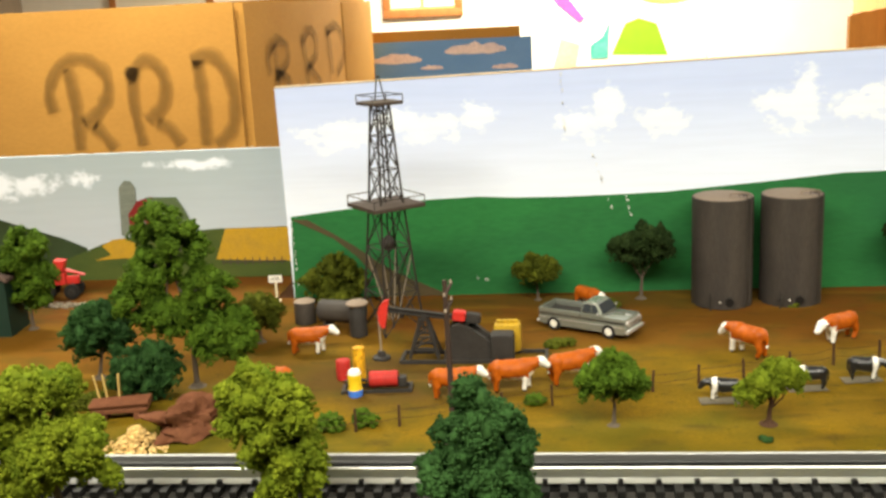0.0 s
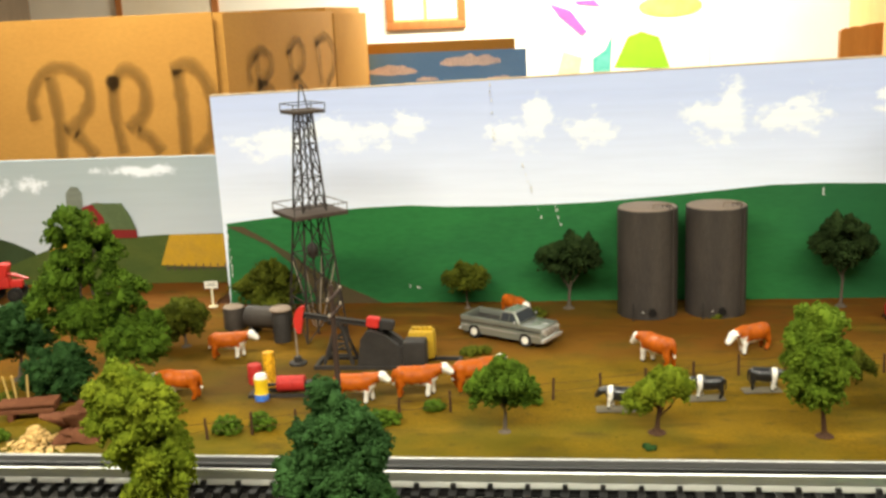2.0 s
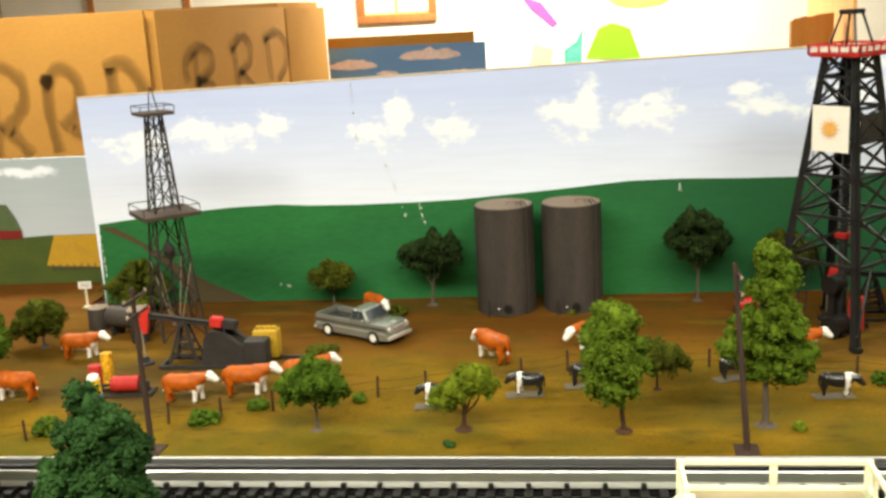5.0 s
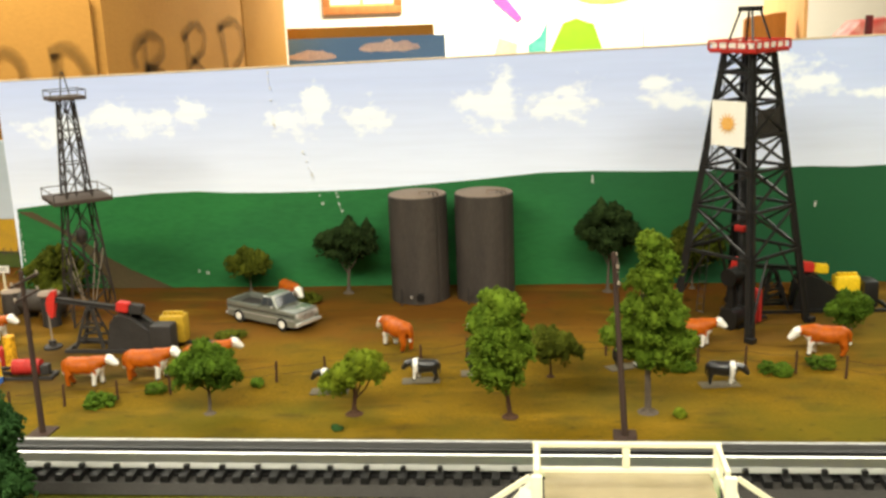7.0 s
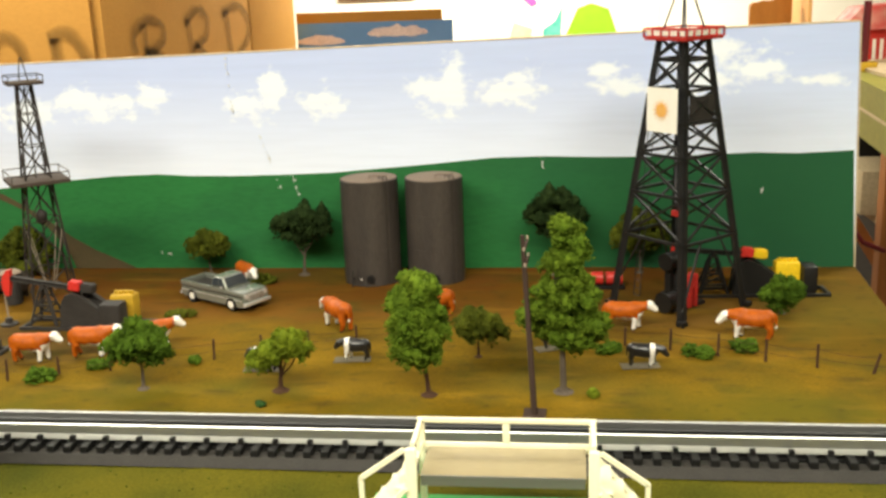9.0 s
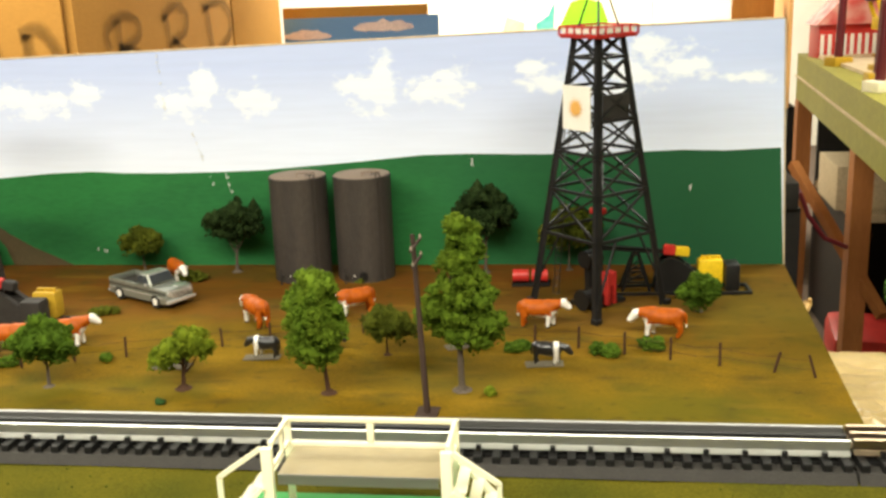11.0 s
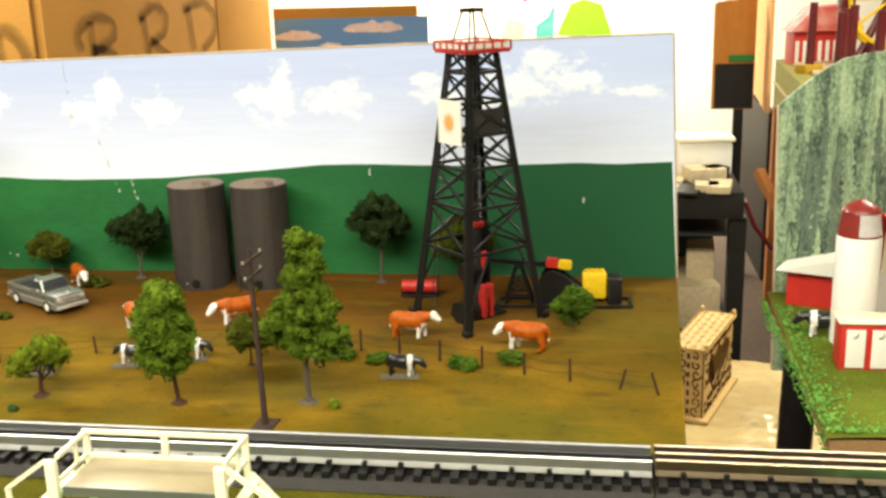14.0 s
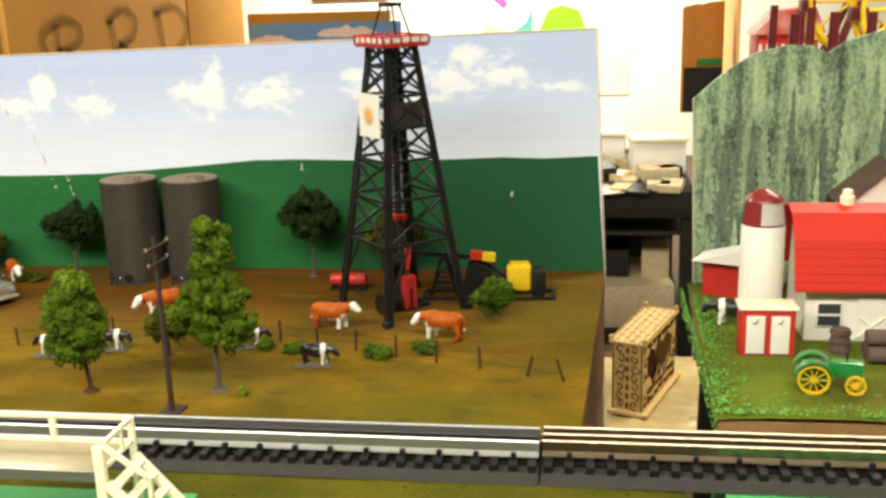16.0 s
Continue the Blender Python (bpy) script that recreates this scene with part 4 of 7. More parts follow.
def mast(z, widths):
    for (z0, w0), (z1, w1) in zip(widths, widths[1:]):
        if z0 <= z <= z1:
            return w0 + (w1 - w0) * (z - z0) / (z1 - z0)
    return widths[-1][1]


W1 = [(0, 0.030), (0.175, 0.0165), (0.31, 0.0085)]
corners = [(-1, -1), (1, -1), (1, 1), (-1, 1)]
for cx, cy in corners:
    bm = bmesh.new()
    for z0, z1 in ((0, 0.1755), (0.1755, 0.305)):
        a, b = mast(z0, W1), mast(z1, W1)
        rod(bm, (cx * a, cy * a, z0), (cx * b, cy * b, z1), 0.0015, seg=6)
    part("leg", bm, RUSTY, t)
levels = [0.0, 0.055, 0.115, 0.175, 0.218, 0.262, 0.305]
for i in range(4):
    (ax, ay), (bx, by) = corners[i], corners[(i + 1) % 4]
    for z0, z1 in zip(levels, levels[1:]):
        a, b = mast(z0, W1), mast(z1, W1)
        bm = rod(bmesh.new(), (ax * a, ay * a, z0), (bx * b, by * b, z1), 0.0009, seg=5)
        rod(bm, (bx * a, by * a, z0), (ax * b, ay * b, z1), 0.0009, seg=5)
        if z1 not in (0.175, 0.305):
            rod(bm, (ax * b, ay * b, z1), (bx * b, by * b, z1), 0.0008, seg=5)
        part("brace", bm, RUSTY, t)
# The lower struts are paler than the legs and braces.
for cx, cy in corners:
    a = mast(0.105, W1)
    part("lower_strut", rod(bmesh.new(), (cx * a, cy * a, 0.105), (cx * 0.004, cy * 0.004, 0.012), 0.0008, seg=5), PALE_ROD, t, "pale thin strut")
part("drill_pipe", rod(bmesh.new(), (0, 0, 0), (0, 0, 0.30), 0.0012, seg=6), RUSTY, t)


def railing(t, half, z, h, mat, r=0.0007):
    for i in range(4):
        (ax, ay), (bx, by) = corners[i], corners[(i + 1) % 4]
        bm = rod(bmesh.new(), (ax * half, ay * half, z + h), (bx * half, by * half, z + h), r, seg=5)
        rod(bm, (ax * half, ay * half, z), (ax * half, ay * half, z + h), r, seg=5)
        part("railing", bm, mat, t)


part("lower_platform", B((-0.038, 0.038, -0.038, 0.038, 0.168, 0.1735), bevel=0.0008), PLATFORM, t, "dusty square lower platform")
railing(t, 0.0372, 0.1735, 0.0100, RUSTY)
part("upper_platform", B((-0.0225, 0.0225, -0.0225, 0.0225, 0.302, 0.3065), bevel=0.0008), PLATFORM, t, "dusty square upper platform")
railing(t, 0.022, 0.3065, 0.008, RUSTY)
bm = bmesh.new()
pts = [(-0.0055, 0, 0.3065), (-0.003, 0, 0.328), (-0.0015, 0, 0.336), (0, 0, 0.3385), (0.0015, 0, 0.336), (0.003, 0, 0.328), (0.0075, 0, 0.3065)]
for p, q in zip(pts, pts[1:]):
    rod(bm, Matrix.Rotation(radians(-38), 3, "Z") @ Vector(p), Matrix.Rotation(radians(-38), 3, "Z") @ Vector(q), 0.0009, seg=6)
part("hoist_loop", bm, RUSTY, t)
part("cross_box", ball(bmesh.new(), (0, 0, 0.118), (0.009, 0.009, 0.013), 1), RUSTY, t, "rusty brown crown block")

# ---- large black derrick with red platform ----
t = thing("large_oil_derrick", 0.780, 1.174, 0, "large black plastic oil derrick with red top platform", "oil derrick", rz=43)
W2 = [(0, 0.0610), (0.345, 0.0215), (0.39, 0.0085)]
for cx, cy in corners:
    bm = bmesh.new()
    a, b = mast(0, W2), mast(0.345, W2)
    p, q = Vector((cx * a, cy * a, 0)), Vector((cx * b, cy * b, 0.345))
    for dx, dy in ((-cx * 0.0055, 0), (0, -cy * 0.0055)):
        o = Vector((dx, dy, 0))
        v = [bm.verts.new(k) for k in (p + o * 1.6, p - o * 0.3, q - o * 0.3, q + o * 1.2)]
        w = [bm.verts.new(k.co + Vector((cx, cy, 0)) * -0.0012) for k in v]
        bm.faces.new(v)
        bm.faces.new(w[::-1])
        for i in range(4):
            bm.faces.new((v[i], w[i], w[i - 1], v[i - 1]))
    box(bm, cx * a - 0.005, cx * a + 0.005, cy * a - 0.005, cy * a + 0.005, 0, 0.006)
    leg = part("leg", bm, BLACK, t, smooth=None)
levels = [0.018, 0.096, 0.152, 0.200, 0.240, 0.279, 0.315, 0.343]
for i in range(4):
    (ax, ay), (bx, by) = corners[i], corners[(i + 1) % 4]
    for k, (z0, z1) in enumerate(zip(levels, levels[1:])):
        a, b = mast(z0, W2), mast(z1, W2)
        bm = bmesh.new()
        if k > 0:
            rod(bm, (ax * a, ay * a, z0), (bx * b, by * b, z1), 0.0013, 0.0013, square=True)
            rod(bm, (bx * a, by * a, z0), (ax * b, ay * b, z1), 0.0013, 0.0013, square=True)
        else:
            rod(bm, (ax * a, ay * a, z0), (ax * b * 0.35, ay * b * 0.35 if ax == bx else ay * b, z1) if ax != bx else (ax * b, ay * b * 0.35, z1), 0.0013, 0.0010, square=True)
        rod(bm, (ax * b, ay * b, z1), (bx * b, by * b, z1), 0.0014, 0.0019, square=True)
        part("brace", bm, BLACK, t, smooth=None)
part("platform_floor", B((-0.033, 0.033, -0.033, 0.033, 0.3385, 0.3415), bevel=0.0006), RED, t)
for i in range(4):
    (ax, ay), (bx, by) = corners[i], corners[(i + 1) % 4]
    h = 0.0335
    bm = bmesh.new()
    rod(bm, (ax * h, ay * h, 0.3522), (bx * h, by * h, 0.3522), 0.0009, 0.0012, square=True)
    rod(bm, (ax * h, ay * h, 0.3422), (bx * h, by * h, 0.3422), 0.0009, 0.0012, square=True)
    for k in range(6):
        f = k / 5
        x, y = (ax + (bx - ax) * f) * h, (ay + (by - ay) * f) * h
        rod(bm, (x, y, 0.3415), (x, y, 0.3525), 0.0011 if k in (0, 5) else 0.0008, square=True)
    rail_ob = part("railing", bm, RED, t, "red railing panel", smooth=None)
    bm = bmesh.new()
    for k, wd in enumerate((0.007, 0.010, 0.010, 0.012, 0.007)):
        f = 0.1 + 0.2 * k
        x, y = (ax + (bx - ax) * f) * (h - 0.0012), (ay + (by - ay) * f) * (h - 0.0012)
        sx, sy = (wd / 2, 0.0004) if ay == by else (0.0004, wd / 2)
        box(bm, x - sx, x + sx, y - sy, y + sy, 0.3442, 0.3502)
    part("lettering_bar", bm, WHITE, rail_ob, "white unreadable lettering")
for cx, cy in corners:
    part("crown_leg", rod(bmesh.new(), (cx * 0.0195, cy * 0.0195, 0.3415), (cx * 0.008, cy * 0.008, 0.388), 0.0012, square=True), BLACK, t)
part("crown_block", B((-0.0115, -0.0015, -0.010, 0.010, 0.386, 0.3915), (0.0015, 0.0115, -0.010, 0.010, 0.386, 0.3915), bevel=0.001), BLACK, t)
part("drill_column", lathe(bmesh.new(), [(0, 0.0), (0.006, 0.0), (0.006, 0.06), (0.0052, 0.062), (0.0052, 0.335), (0, 0.335)], 16), BLACK, t)
part("travelling_block", lathe(bmesh.new(), [(0.0055 if k % 2 == 0 else 0.0076, 0.13 + k * 0.002) for k in range(41)], 14), BLACK, t)
part("hook", B((-0.008, 0.008, -0.008, 0.008, 0.118, 0.126), bevel=0.002), DULL_RED, t)
# sun sign on the face towards the left
sign = part("sign", B((-0.0385, -0.0370, -0.0255, 0.0225, 0.229, 0.283)), WHITE, t, "white square sign with orange sun")
sun = bmesh.new()
for k in range(14):
    a = 2 * math.pi * k / 14
    v = [sun.verts.new((-0.0391, -0.001 + r * math.cos(a + d), 0.256 + r * math.sin(a + d))) for r, d in ((0.007, -0.2), (0.0145, 0.0), (0.007, 0.2))]
    sun.faces.new(v)
part("sun_rays", sun, ORANGE_PRINT, sign, smooth=None)
bm = bmesh.new()
rod(bm, (-0.0386, -0.001, 0.256), (-0.0394, -0.001, 0.256), 0.0078, seg=24)
part("sun_disc", bm, ORANGE_PRINT, sign)
part("inner_panel", B((-0.022, 0.022, -0.0315, -0.0300, 0.238, 0.272)), DARK_GREY, t, "grey inner plate")
bm = bmesh.new()
for s in (0.012, 0.020):
    rod(bm, (-0.054, s * 1.3, 0.02), (-0.026, s, 0.34), 0.0006, seg=5)
for k in range(34):
    f = k / 33
    x = -0.054 + 0.028 * f
    rod(bm, (x, 0.012 + 0.0036 * (1 - f), 0.02 + 0.32 * f), (x, 0.020 + 0.006 * (1 - f), 0.02 + 0.32 * f), 0.0004, seg=4)
part("ladder", bm, BLACK, t)
part("base_frame", B((-0.03, 0.03, -0.02, -0.015, 0, 0.005), (-0.03, 0.03, 0.015, 0.02, 0, 0.005), (-0.03, -0.024, -0.0149, 0.0149, 0, 0.005), (0.024, 0.03, -0.0149, 0.0149, 0, 0.005)), BLACK, t)
bm = rod(bmesh.new(), (-0.040, -0.012, 0.014), (-0.016, -0.012, 0.014), 0.011, seg=24)
for x in (-0.040, -0.016):
    rod(bm, (x - 0.0012, -0.012, 0.014), (x + 0.0012, -0.012, 0.014), 0.0135, seg=24)
part("winch_drum", bm, BLACK, t)
part("motor", B((-0.012, -0.006, -0.030, -0.017, 0.005, 0.048), (-0.001, 0.004, -0.030, -0.017, 0.005, 0.048), (-0.0059, -0.0011, -0.029, -0.018, 0.030, 0.046), bevel=0.0012), DULL_RED, t, "red motor housing")
bm = rod(bmesh.new(), (-0.020, 0.005, 0.060), (0.004, 0.005, 0.060), 0.0115, seg=24)
part("blower", bm, BLACK, t)
part("blower_stand", B((-0.014, -0.009, 0.001, 0.010, 0.004, 0.05), (-0.004, 0.001, 0.001, 0.010, 0.004, 0.05)), BLACK, t)

# ---- telegraph poles ----
def pole(x, y, h, lx, ly):
    t = thing("telegraph_pole", x, y, 0.0, "dark brown toy telegraph pole with two crossarms", "telegraph pole", "telegraph poles", rz=88)
    part("base", B((-0.014, 0.014, -0.011, 0.011, 0.0, 0.0022), bevel=0.0008), POLE, t)
    part("post", rod(bmesh.new(), (0, 0, 0.002), (lx, ly, h), 0.0033, 0.0023, seg=10), POLE, t)
    for z, w in ((h - 0.010, 0.026), (h - 0.026, 0.023)):
        ox, oy = lx * z / h, ly * z / h
        arm = part("crossarm", B((ox - w, ox + w, oy - 0.0036, oy - 0.0014, z - 0.0012, z + 0.0012)), POLE, t)
        for s in (-0.9, 0.9):
            part("insulator", lathe(bmesh.new(), [(0, z + 0.0012), (0.0014, z + 0.0012), (0.0011, z + 0.004), (0, z + 0.0045)], 8, (ox + s * w, oy - 0.0025)), PALE_ROD, arm)
    return t


pole(0.024, 0.820, 0.170, 0.004, 0.002)
pole(0.607, 0.818, 0.178, 0.020, 0.011)

# ---- trees ----
ICO = bmesh.new()
bmesh.ops.create_icosphere(ICO, subdivisions=1, radius=1)
ICO_V = np.array([v.co[:] for v in ICO.verts])
ICO_F = np.array([[v.index for v in f.verts] for f in ICO.faces])
ICO.free()
OCT_V = np.array([(1, 0, 0), (-1, 0, 0), (0, 1, 0), (0, -1, 0), (0, 0, 1), (0, 0, -1)], float)
OCT_F = np.array([(0, 2, 4), (2, 1, 4), (1, 3, 4), (3, 0, 4), (2, 0, 5), (1, 2, 5), (3, 1, 5), (0, 3, 5)])


def clumps(name, centres, sizes, mat, rs, flat=0.8, shape=(ICO_V, ICO_F)):
    """Many small uneven foam crumbs in one mesh."""
    corners_of, faces_of = shape
    n, k = len(centres), len(corners_of)
    v = corners_of[None] * (1 + rs.uniform(-0.38, 0.38, (n, k, 1)))
    v = v * sizes[:, None, None] * np.array([1, 1, flat]) * rs.uniform(0.75, 1.25, (n, 1, 3))
    v = (v + centres[:, None]).reshape(-1, 3)
    f = (faces_of[None] + (np.arange(n) * k)[:, None, None]).reshape(-1, 3)
    me = bpy.data.meshes.new(name)
    me.from_pydata(v.tolist(), [], f.tolist())
    me.materials.append(mat)
    me.shade_smooth()
    return me


def crown_points(blobs, count, rs):
    vol = np.array([b[3] * b[3] * b[4] for b in blobs])
    pick = rs.choice(len(blobs), count, p=vol ** 0.75 / (vol ** 0.75).sum())
    d = rs.normal(size=(count, 3))
    d /= np.linalg.norm(d, axis=1)[:, None]
    r = rs.uniform(0.25, 1.0, count) ** 0.33
    lump = np.array([0.90 + 0.26 * noise.noise(Vector(q) * 2.4 + Vector((p, 0, 0))) for q, p in zip(d.tolist(), pick.tolist())])
    b = np.array(blobs)[pick]
    return b[:, :3] + d * (r * lump)[:, None] * b[:, [3, 3, 4]]


def tree(name, x, y, blobs, mat, label, category="tree", count=900, crumb=0.0040, trunk=None, bark=BARK, seed=1, group="foam trees", foot=True, z=0.0):
    """blobs: (dx, dy, z, half width, half height); trunk: (radius, list of (dx, dy, z) it passes)."""
    rs = np.random.RandomState(seed)
    t = thing(name, x, y, z, label, category, group)
    if trunk:
        bm = bmesh.new()
        r0, path = trunk
        for i, (p, q) in enumerate(zip(path, path[1:])):
            n = len(path) - 1
            rod(bm, p, q, r0 * (1 - 0.6 * i / n), r0 * (1 - 0.6 * (i + 1) / n), seg=8)
            ball(bm, q, r0 * (1 - 0.6 * (i + 1) / n), 1)
        top = Vector(path[-1])
        mid = Vector(path[max(1, len(path) // 2)])
        for k, b in enumerate(blobs):
            p = mid.lerp(top, (k % 3) / 3)
            tip = Vector(b[:3])
            bend = p.lerp(tip, 0.5) + Vector((0, 0, -0.12 * (tip - p).length))
            rod(bm, p, bend, r0 * 0.42, r0 * 0.32, seg=6)
            rod(bm, bend, tip, r0 * 0.32, r0 * 0.15, seg=6)
        if foot:
            for k in range(6):
                a = k * 1.05 + seed
                rod(bm, (path[0][0], path[0][1], r0 * 1.6), (path[0][0] + r0 * 2.6 * math.cos(a), path[0][1] + r0 * 2.6 * math.sin(a), 0.0004), r0 * 0.6, r0 * 0.2, seg=5)
            lathe(bm, [(0, 0.0002), (r0 * 3.2, 0.0002), (r0 * 2.6, 0.0009), (r0 * 1.2, 0.0022), (0, 0.0024)], 14, path[0][:2])
        part("trunk", bm, bark, t)
    # ragged foam tufts that point outwards and droop, with fine crumbs along each
    tufts = crown_points(blobs, max(60, int(count / 5)), rs)
    b = np.array(blobs)
    home = b[np.argmin(((tufts[:, None] - b[None, :, :3]) ** 2).sum(2), 1), :3]
    axis = (tufts - home) * np.array([1, 1, 0.7])
    axis /= np.linalg.norm(axis, axis=1)[:, None] + 1e-6
    axis += np.array([0, 0, -0.85]) + rs.normal(size=axis.shape) * 0.35
    r = rs.uniform(0.0042, 0.0080, len(tufts)) * (crumb / 0.0040)
    d = rs.normal(size=(int(count * 10), 3))
    d /= np.linalg.norm(d, axis=1)[:, None]
    pick = rs.choice(len(tufts), len(d), p=r ** 2 / (r ** 2).sum())
    along = rs.uniform(-0.6, 0.9, len(d))
    pts = tufts[pick] + d * (r[pick] * (1.05 - 0.30 * np.abs(along)) * rs.uniform(0.80, 1.12, len(d)))[:, None] + axis[pick] * (r[pick] * along)[:, None]
    pts = np.concatenate([tufts, pts])
    sizes = np.concatenate([r * 1.15, rs.uniform(0.5, 1.25, len(d)) * crumb * 0.46])
    keep = pts[:, 2] > sizes * 0.5
    me = clumps("crown", pts[keep], sizes[keep], mat, rs, 1.05, (OCT_V, OCT_F))
    ob = new("crown", me)
    ob.parent = t
    return t


# foreground trees between the camera and the track
tree("tree", -0.276, 0.615, [(-0.020, 0, 0.142, 0.028, 0.022), (0.010, 0, 0.150, 0.018, 0.014), (-0.036, 0.0, 0.115, 0.026, 0.024), (0.014, -0.01, 0.105, 0.032, 0.022), (-0.010, 0.0, 0.085, 0.032, 0.022), (0.034, 0, 0.078, 0.014, 0.012), (-0.034, 0, 0.066, 0.018, 0.014)],
     LIME, "lime green foam tree with a ragged tall crown", count=1700, trunk=(0.0042, [(0, 0, 0), (0.002, 0, 0.03), (-0.004, 0, 0.07), (-0.006, 0, 0.13)]), seed=3)
tree("tree", -0.110, 0.655, [(-0.012, 0, 0.132, 0.026, 0.018), (0.014, 0, 0.118, 0.026, 0.020), (-0.018, 0, 0.105, 0.024, 0.018), (0.010, 0, 0.082, 0.030, 0.024), (0.020, 0, 0.060, 0.026, 0.022), (0.004, 0, 0.045, 0.018, 0.018), (0.012, 0, 0.028, 0.014, 0.012)],
     LIME, "lime green foam tree with a lumpy tall crown", count=1500, trunk=(0.0038, [(0.006, 0, 0), (0.006, 0, 0.04), (0, 0, 0.1), (0, 0, 0.125)]), seed=4)
tree("tree", 0.066, 0.628, [(-0.006, 0, 0.132, 0.012, 0.014), (0.010, 0, 0.112, 0.019, 0.015), (-0.014, 0, 0.098, 0.022, 0.015), (0.020, 0, 0.090, 0.021, 0.016), (-0.026, 0, 0.070, 0.022, 0.018), (0.008, -0.005, 0.068, 0.028, 0.020), (0.034, 0, 0.048, 0.014, 0.014), (-0.008, 0, 0.040, 0.032, 0.018)],
     DARK, "dark bluish green foam tree with a broad crown", count=1700, trunk=(0.0038, [(0.004, 0, 0), (0.004, 0, 0.04), (0, 0, 0.1), (0, 0, 0.125)]), seed=5)
# wooded corner
tree("tree", -0.300, 0.992, [(-0.024, 0, 0.198, 0.0281, 0.0218), (0.004, 0, 0.172, 0.0304, 0.0218), (-0.032, 0, 0.148, 0.0281, 0.0207), (0.028, 0, 0.122, 0.0328, 0.023), (-0.054, 0, 0.11, 0.0339, 0.0276), (-0.026, 0, 0.088, 0.0281, 0.023), (0.04, 0, 0.066, 0.0398, 0.0276), (0.054, 0, 0.078, 0.0234, 0.0184), (0.012, 0, 0.098, 0.024, 0.018)],
     GREEN, "tall mid-green foam tree with bare grey trunk", count=2100, crumb=0.0040, trunk=(0.0036, [(0.004, 0, 0), (0.004, 0, 0.06), (-0.004, 0, 0.12), (-0.018, 0, 0.19)]), seed=6)
tree("tree", -0.340, 0.955, [(0.0, 0, 0.038, 0.036, 0.030), (-0.02, 0, 0.030, 0.022, 0.022), (0.016, 0, 0.048, 0.024, 0.020)], DARK, "low bushy dark green foam tree", count=700, trunk=(0.003, [(0, 0, 0), (0, 0, 0.03)]), seed=7)
tree("tree", -0.425, 1.025, [(0.0, 0, 0.068, 0.034, 0.026), (-0.018, 0, 0.054, 0.024, 0.022), (0.018, 0, 0.054, 0.024, 0.022), (0, 0, 0.084, 0.022, 0.014)], DARK, "round dark green foam tree with forked trunk", count=900, trunk=(0.003, [(-0.006, 0, 0), (-0.002, 0, 0.02), (0.004, 0, 0.045)]), seed=8)
tree("tree", -0.618, 1.223, [(0.004, 0, 0.120, 0.030, 0.026), (-0.012, 0, 0.098, 0.032, 0.024), (0.014, 0, 0.080, 0.030, 0.020), (0.0, 0, 0.055, 0.026, 0.016), (0.024, 0, 0.120, 0.018, 0.014), (0.020, 0, 0.040, 0.014, 0.010)], GREEN, "green foam tree with thin trunk near the farm", count=1100, trunk=(0.0028, [(0, 0, 0), (0, 0, 0.04), (0, 0, 0.11)]), seed=9)
tree("tree", -0.268, 1.150, [(0.0, 0, 0.045, 0.026, 0.020), (0.014, 0, 0.050, 0.022, 0.016), (-0.018, 0, 0.032, 0.020, 0.014), (0.012, 0, 0.030, 0.022, 0.012)], OLIVE, "small olive green foam tree", count=600, crumb=0.0038, trunk=(0.0022, [(0.006, 0, 0), (0.004, 0, 0.03)]), seed=10)
tree("tree", -0.190, 1.315, [(0.0, 0, 0.055, 0.026, 0.020), (-0.024, 0, 0.038, 0.024, 0.018), (0.022, 0, 0.038, 0.022, 0.018), (0, 0, 0.022, 0.032, 0.014)], OLIVE, "dark olive foam bush against the backdrop", category="bush", count=800, crumb=0.004, seed=11, trunk=(0.002, [(0, 0, 0), (0, 0, 0.03)]))
tree("tree", 0.100, 1.318, [(0.0, 0, 0.052, 0.026, 0.014), (-0.012, 0, 0.048, 0.020, 0.012), (0.016, 0, 0.046, 0.020, 0.012)], OLIVE, "small round olive foam tree by the backdrop", count=500, crumb=0.0036, trunk=(0.0018, [(0.002, 0, 0), (0, 0, 0.035)]), seed=12)
tree("tree", 0.248, 1.315, [(0.006, 0, 0.093, 0.028, 0.016), (-0.020, 0, 0.078, 0.024, 0.014), (0.026, 0, 0.080, 0.022, 0.015), (0.004, 0, 0.074, 0.022, 0.012), (-0.014, 0, 0.062, 0.014, 0.010)], DUSK, "grey-green foam tree with pale forked trunk", count=700, crumb=0.004, trunk=(0.0028, [(0, 0, 0), (0.001, 0, 0.022), (0.004, 0, 0.040)]), seed=13)
# meadow trees
tree("tree", 0.182, 0.871, [(0, 0, 0.058, 0.028, 0.018), (-0.016, 0, 0.050, 0.018, 0.014), (0.016, 0, 0.048, 0.019, 0.014), (0.0, 0, 0.070, 0.016, 0.009)], GREEN, "small green foam tree with dome crown", count=800, crumb=0.0034, trunk=(0.0022, [(0, 0, 0), (0.001, 0, 0.02), (0, 0, 0.035)]), seed=14)
tree("tree", 0.335, 0.872, [(0.014, 0, 0.056, 0.018, 0.009), (-0.004, 0, 0.046, 0.018, 0.009), (-0.020, 0, 0.036, 0.014, 0.007), (0.024, 0, 0.048, 0.010, 0.008)], LIME, "low spreading lime green foam tree", count=600, crumb=0.0032, trunk=(0.0030, [(0, 0, 0), (0.001, 0, 0.016), (0.003, 0, 0.034)]), bark=BROWN_BARK, seed=15)
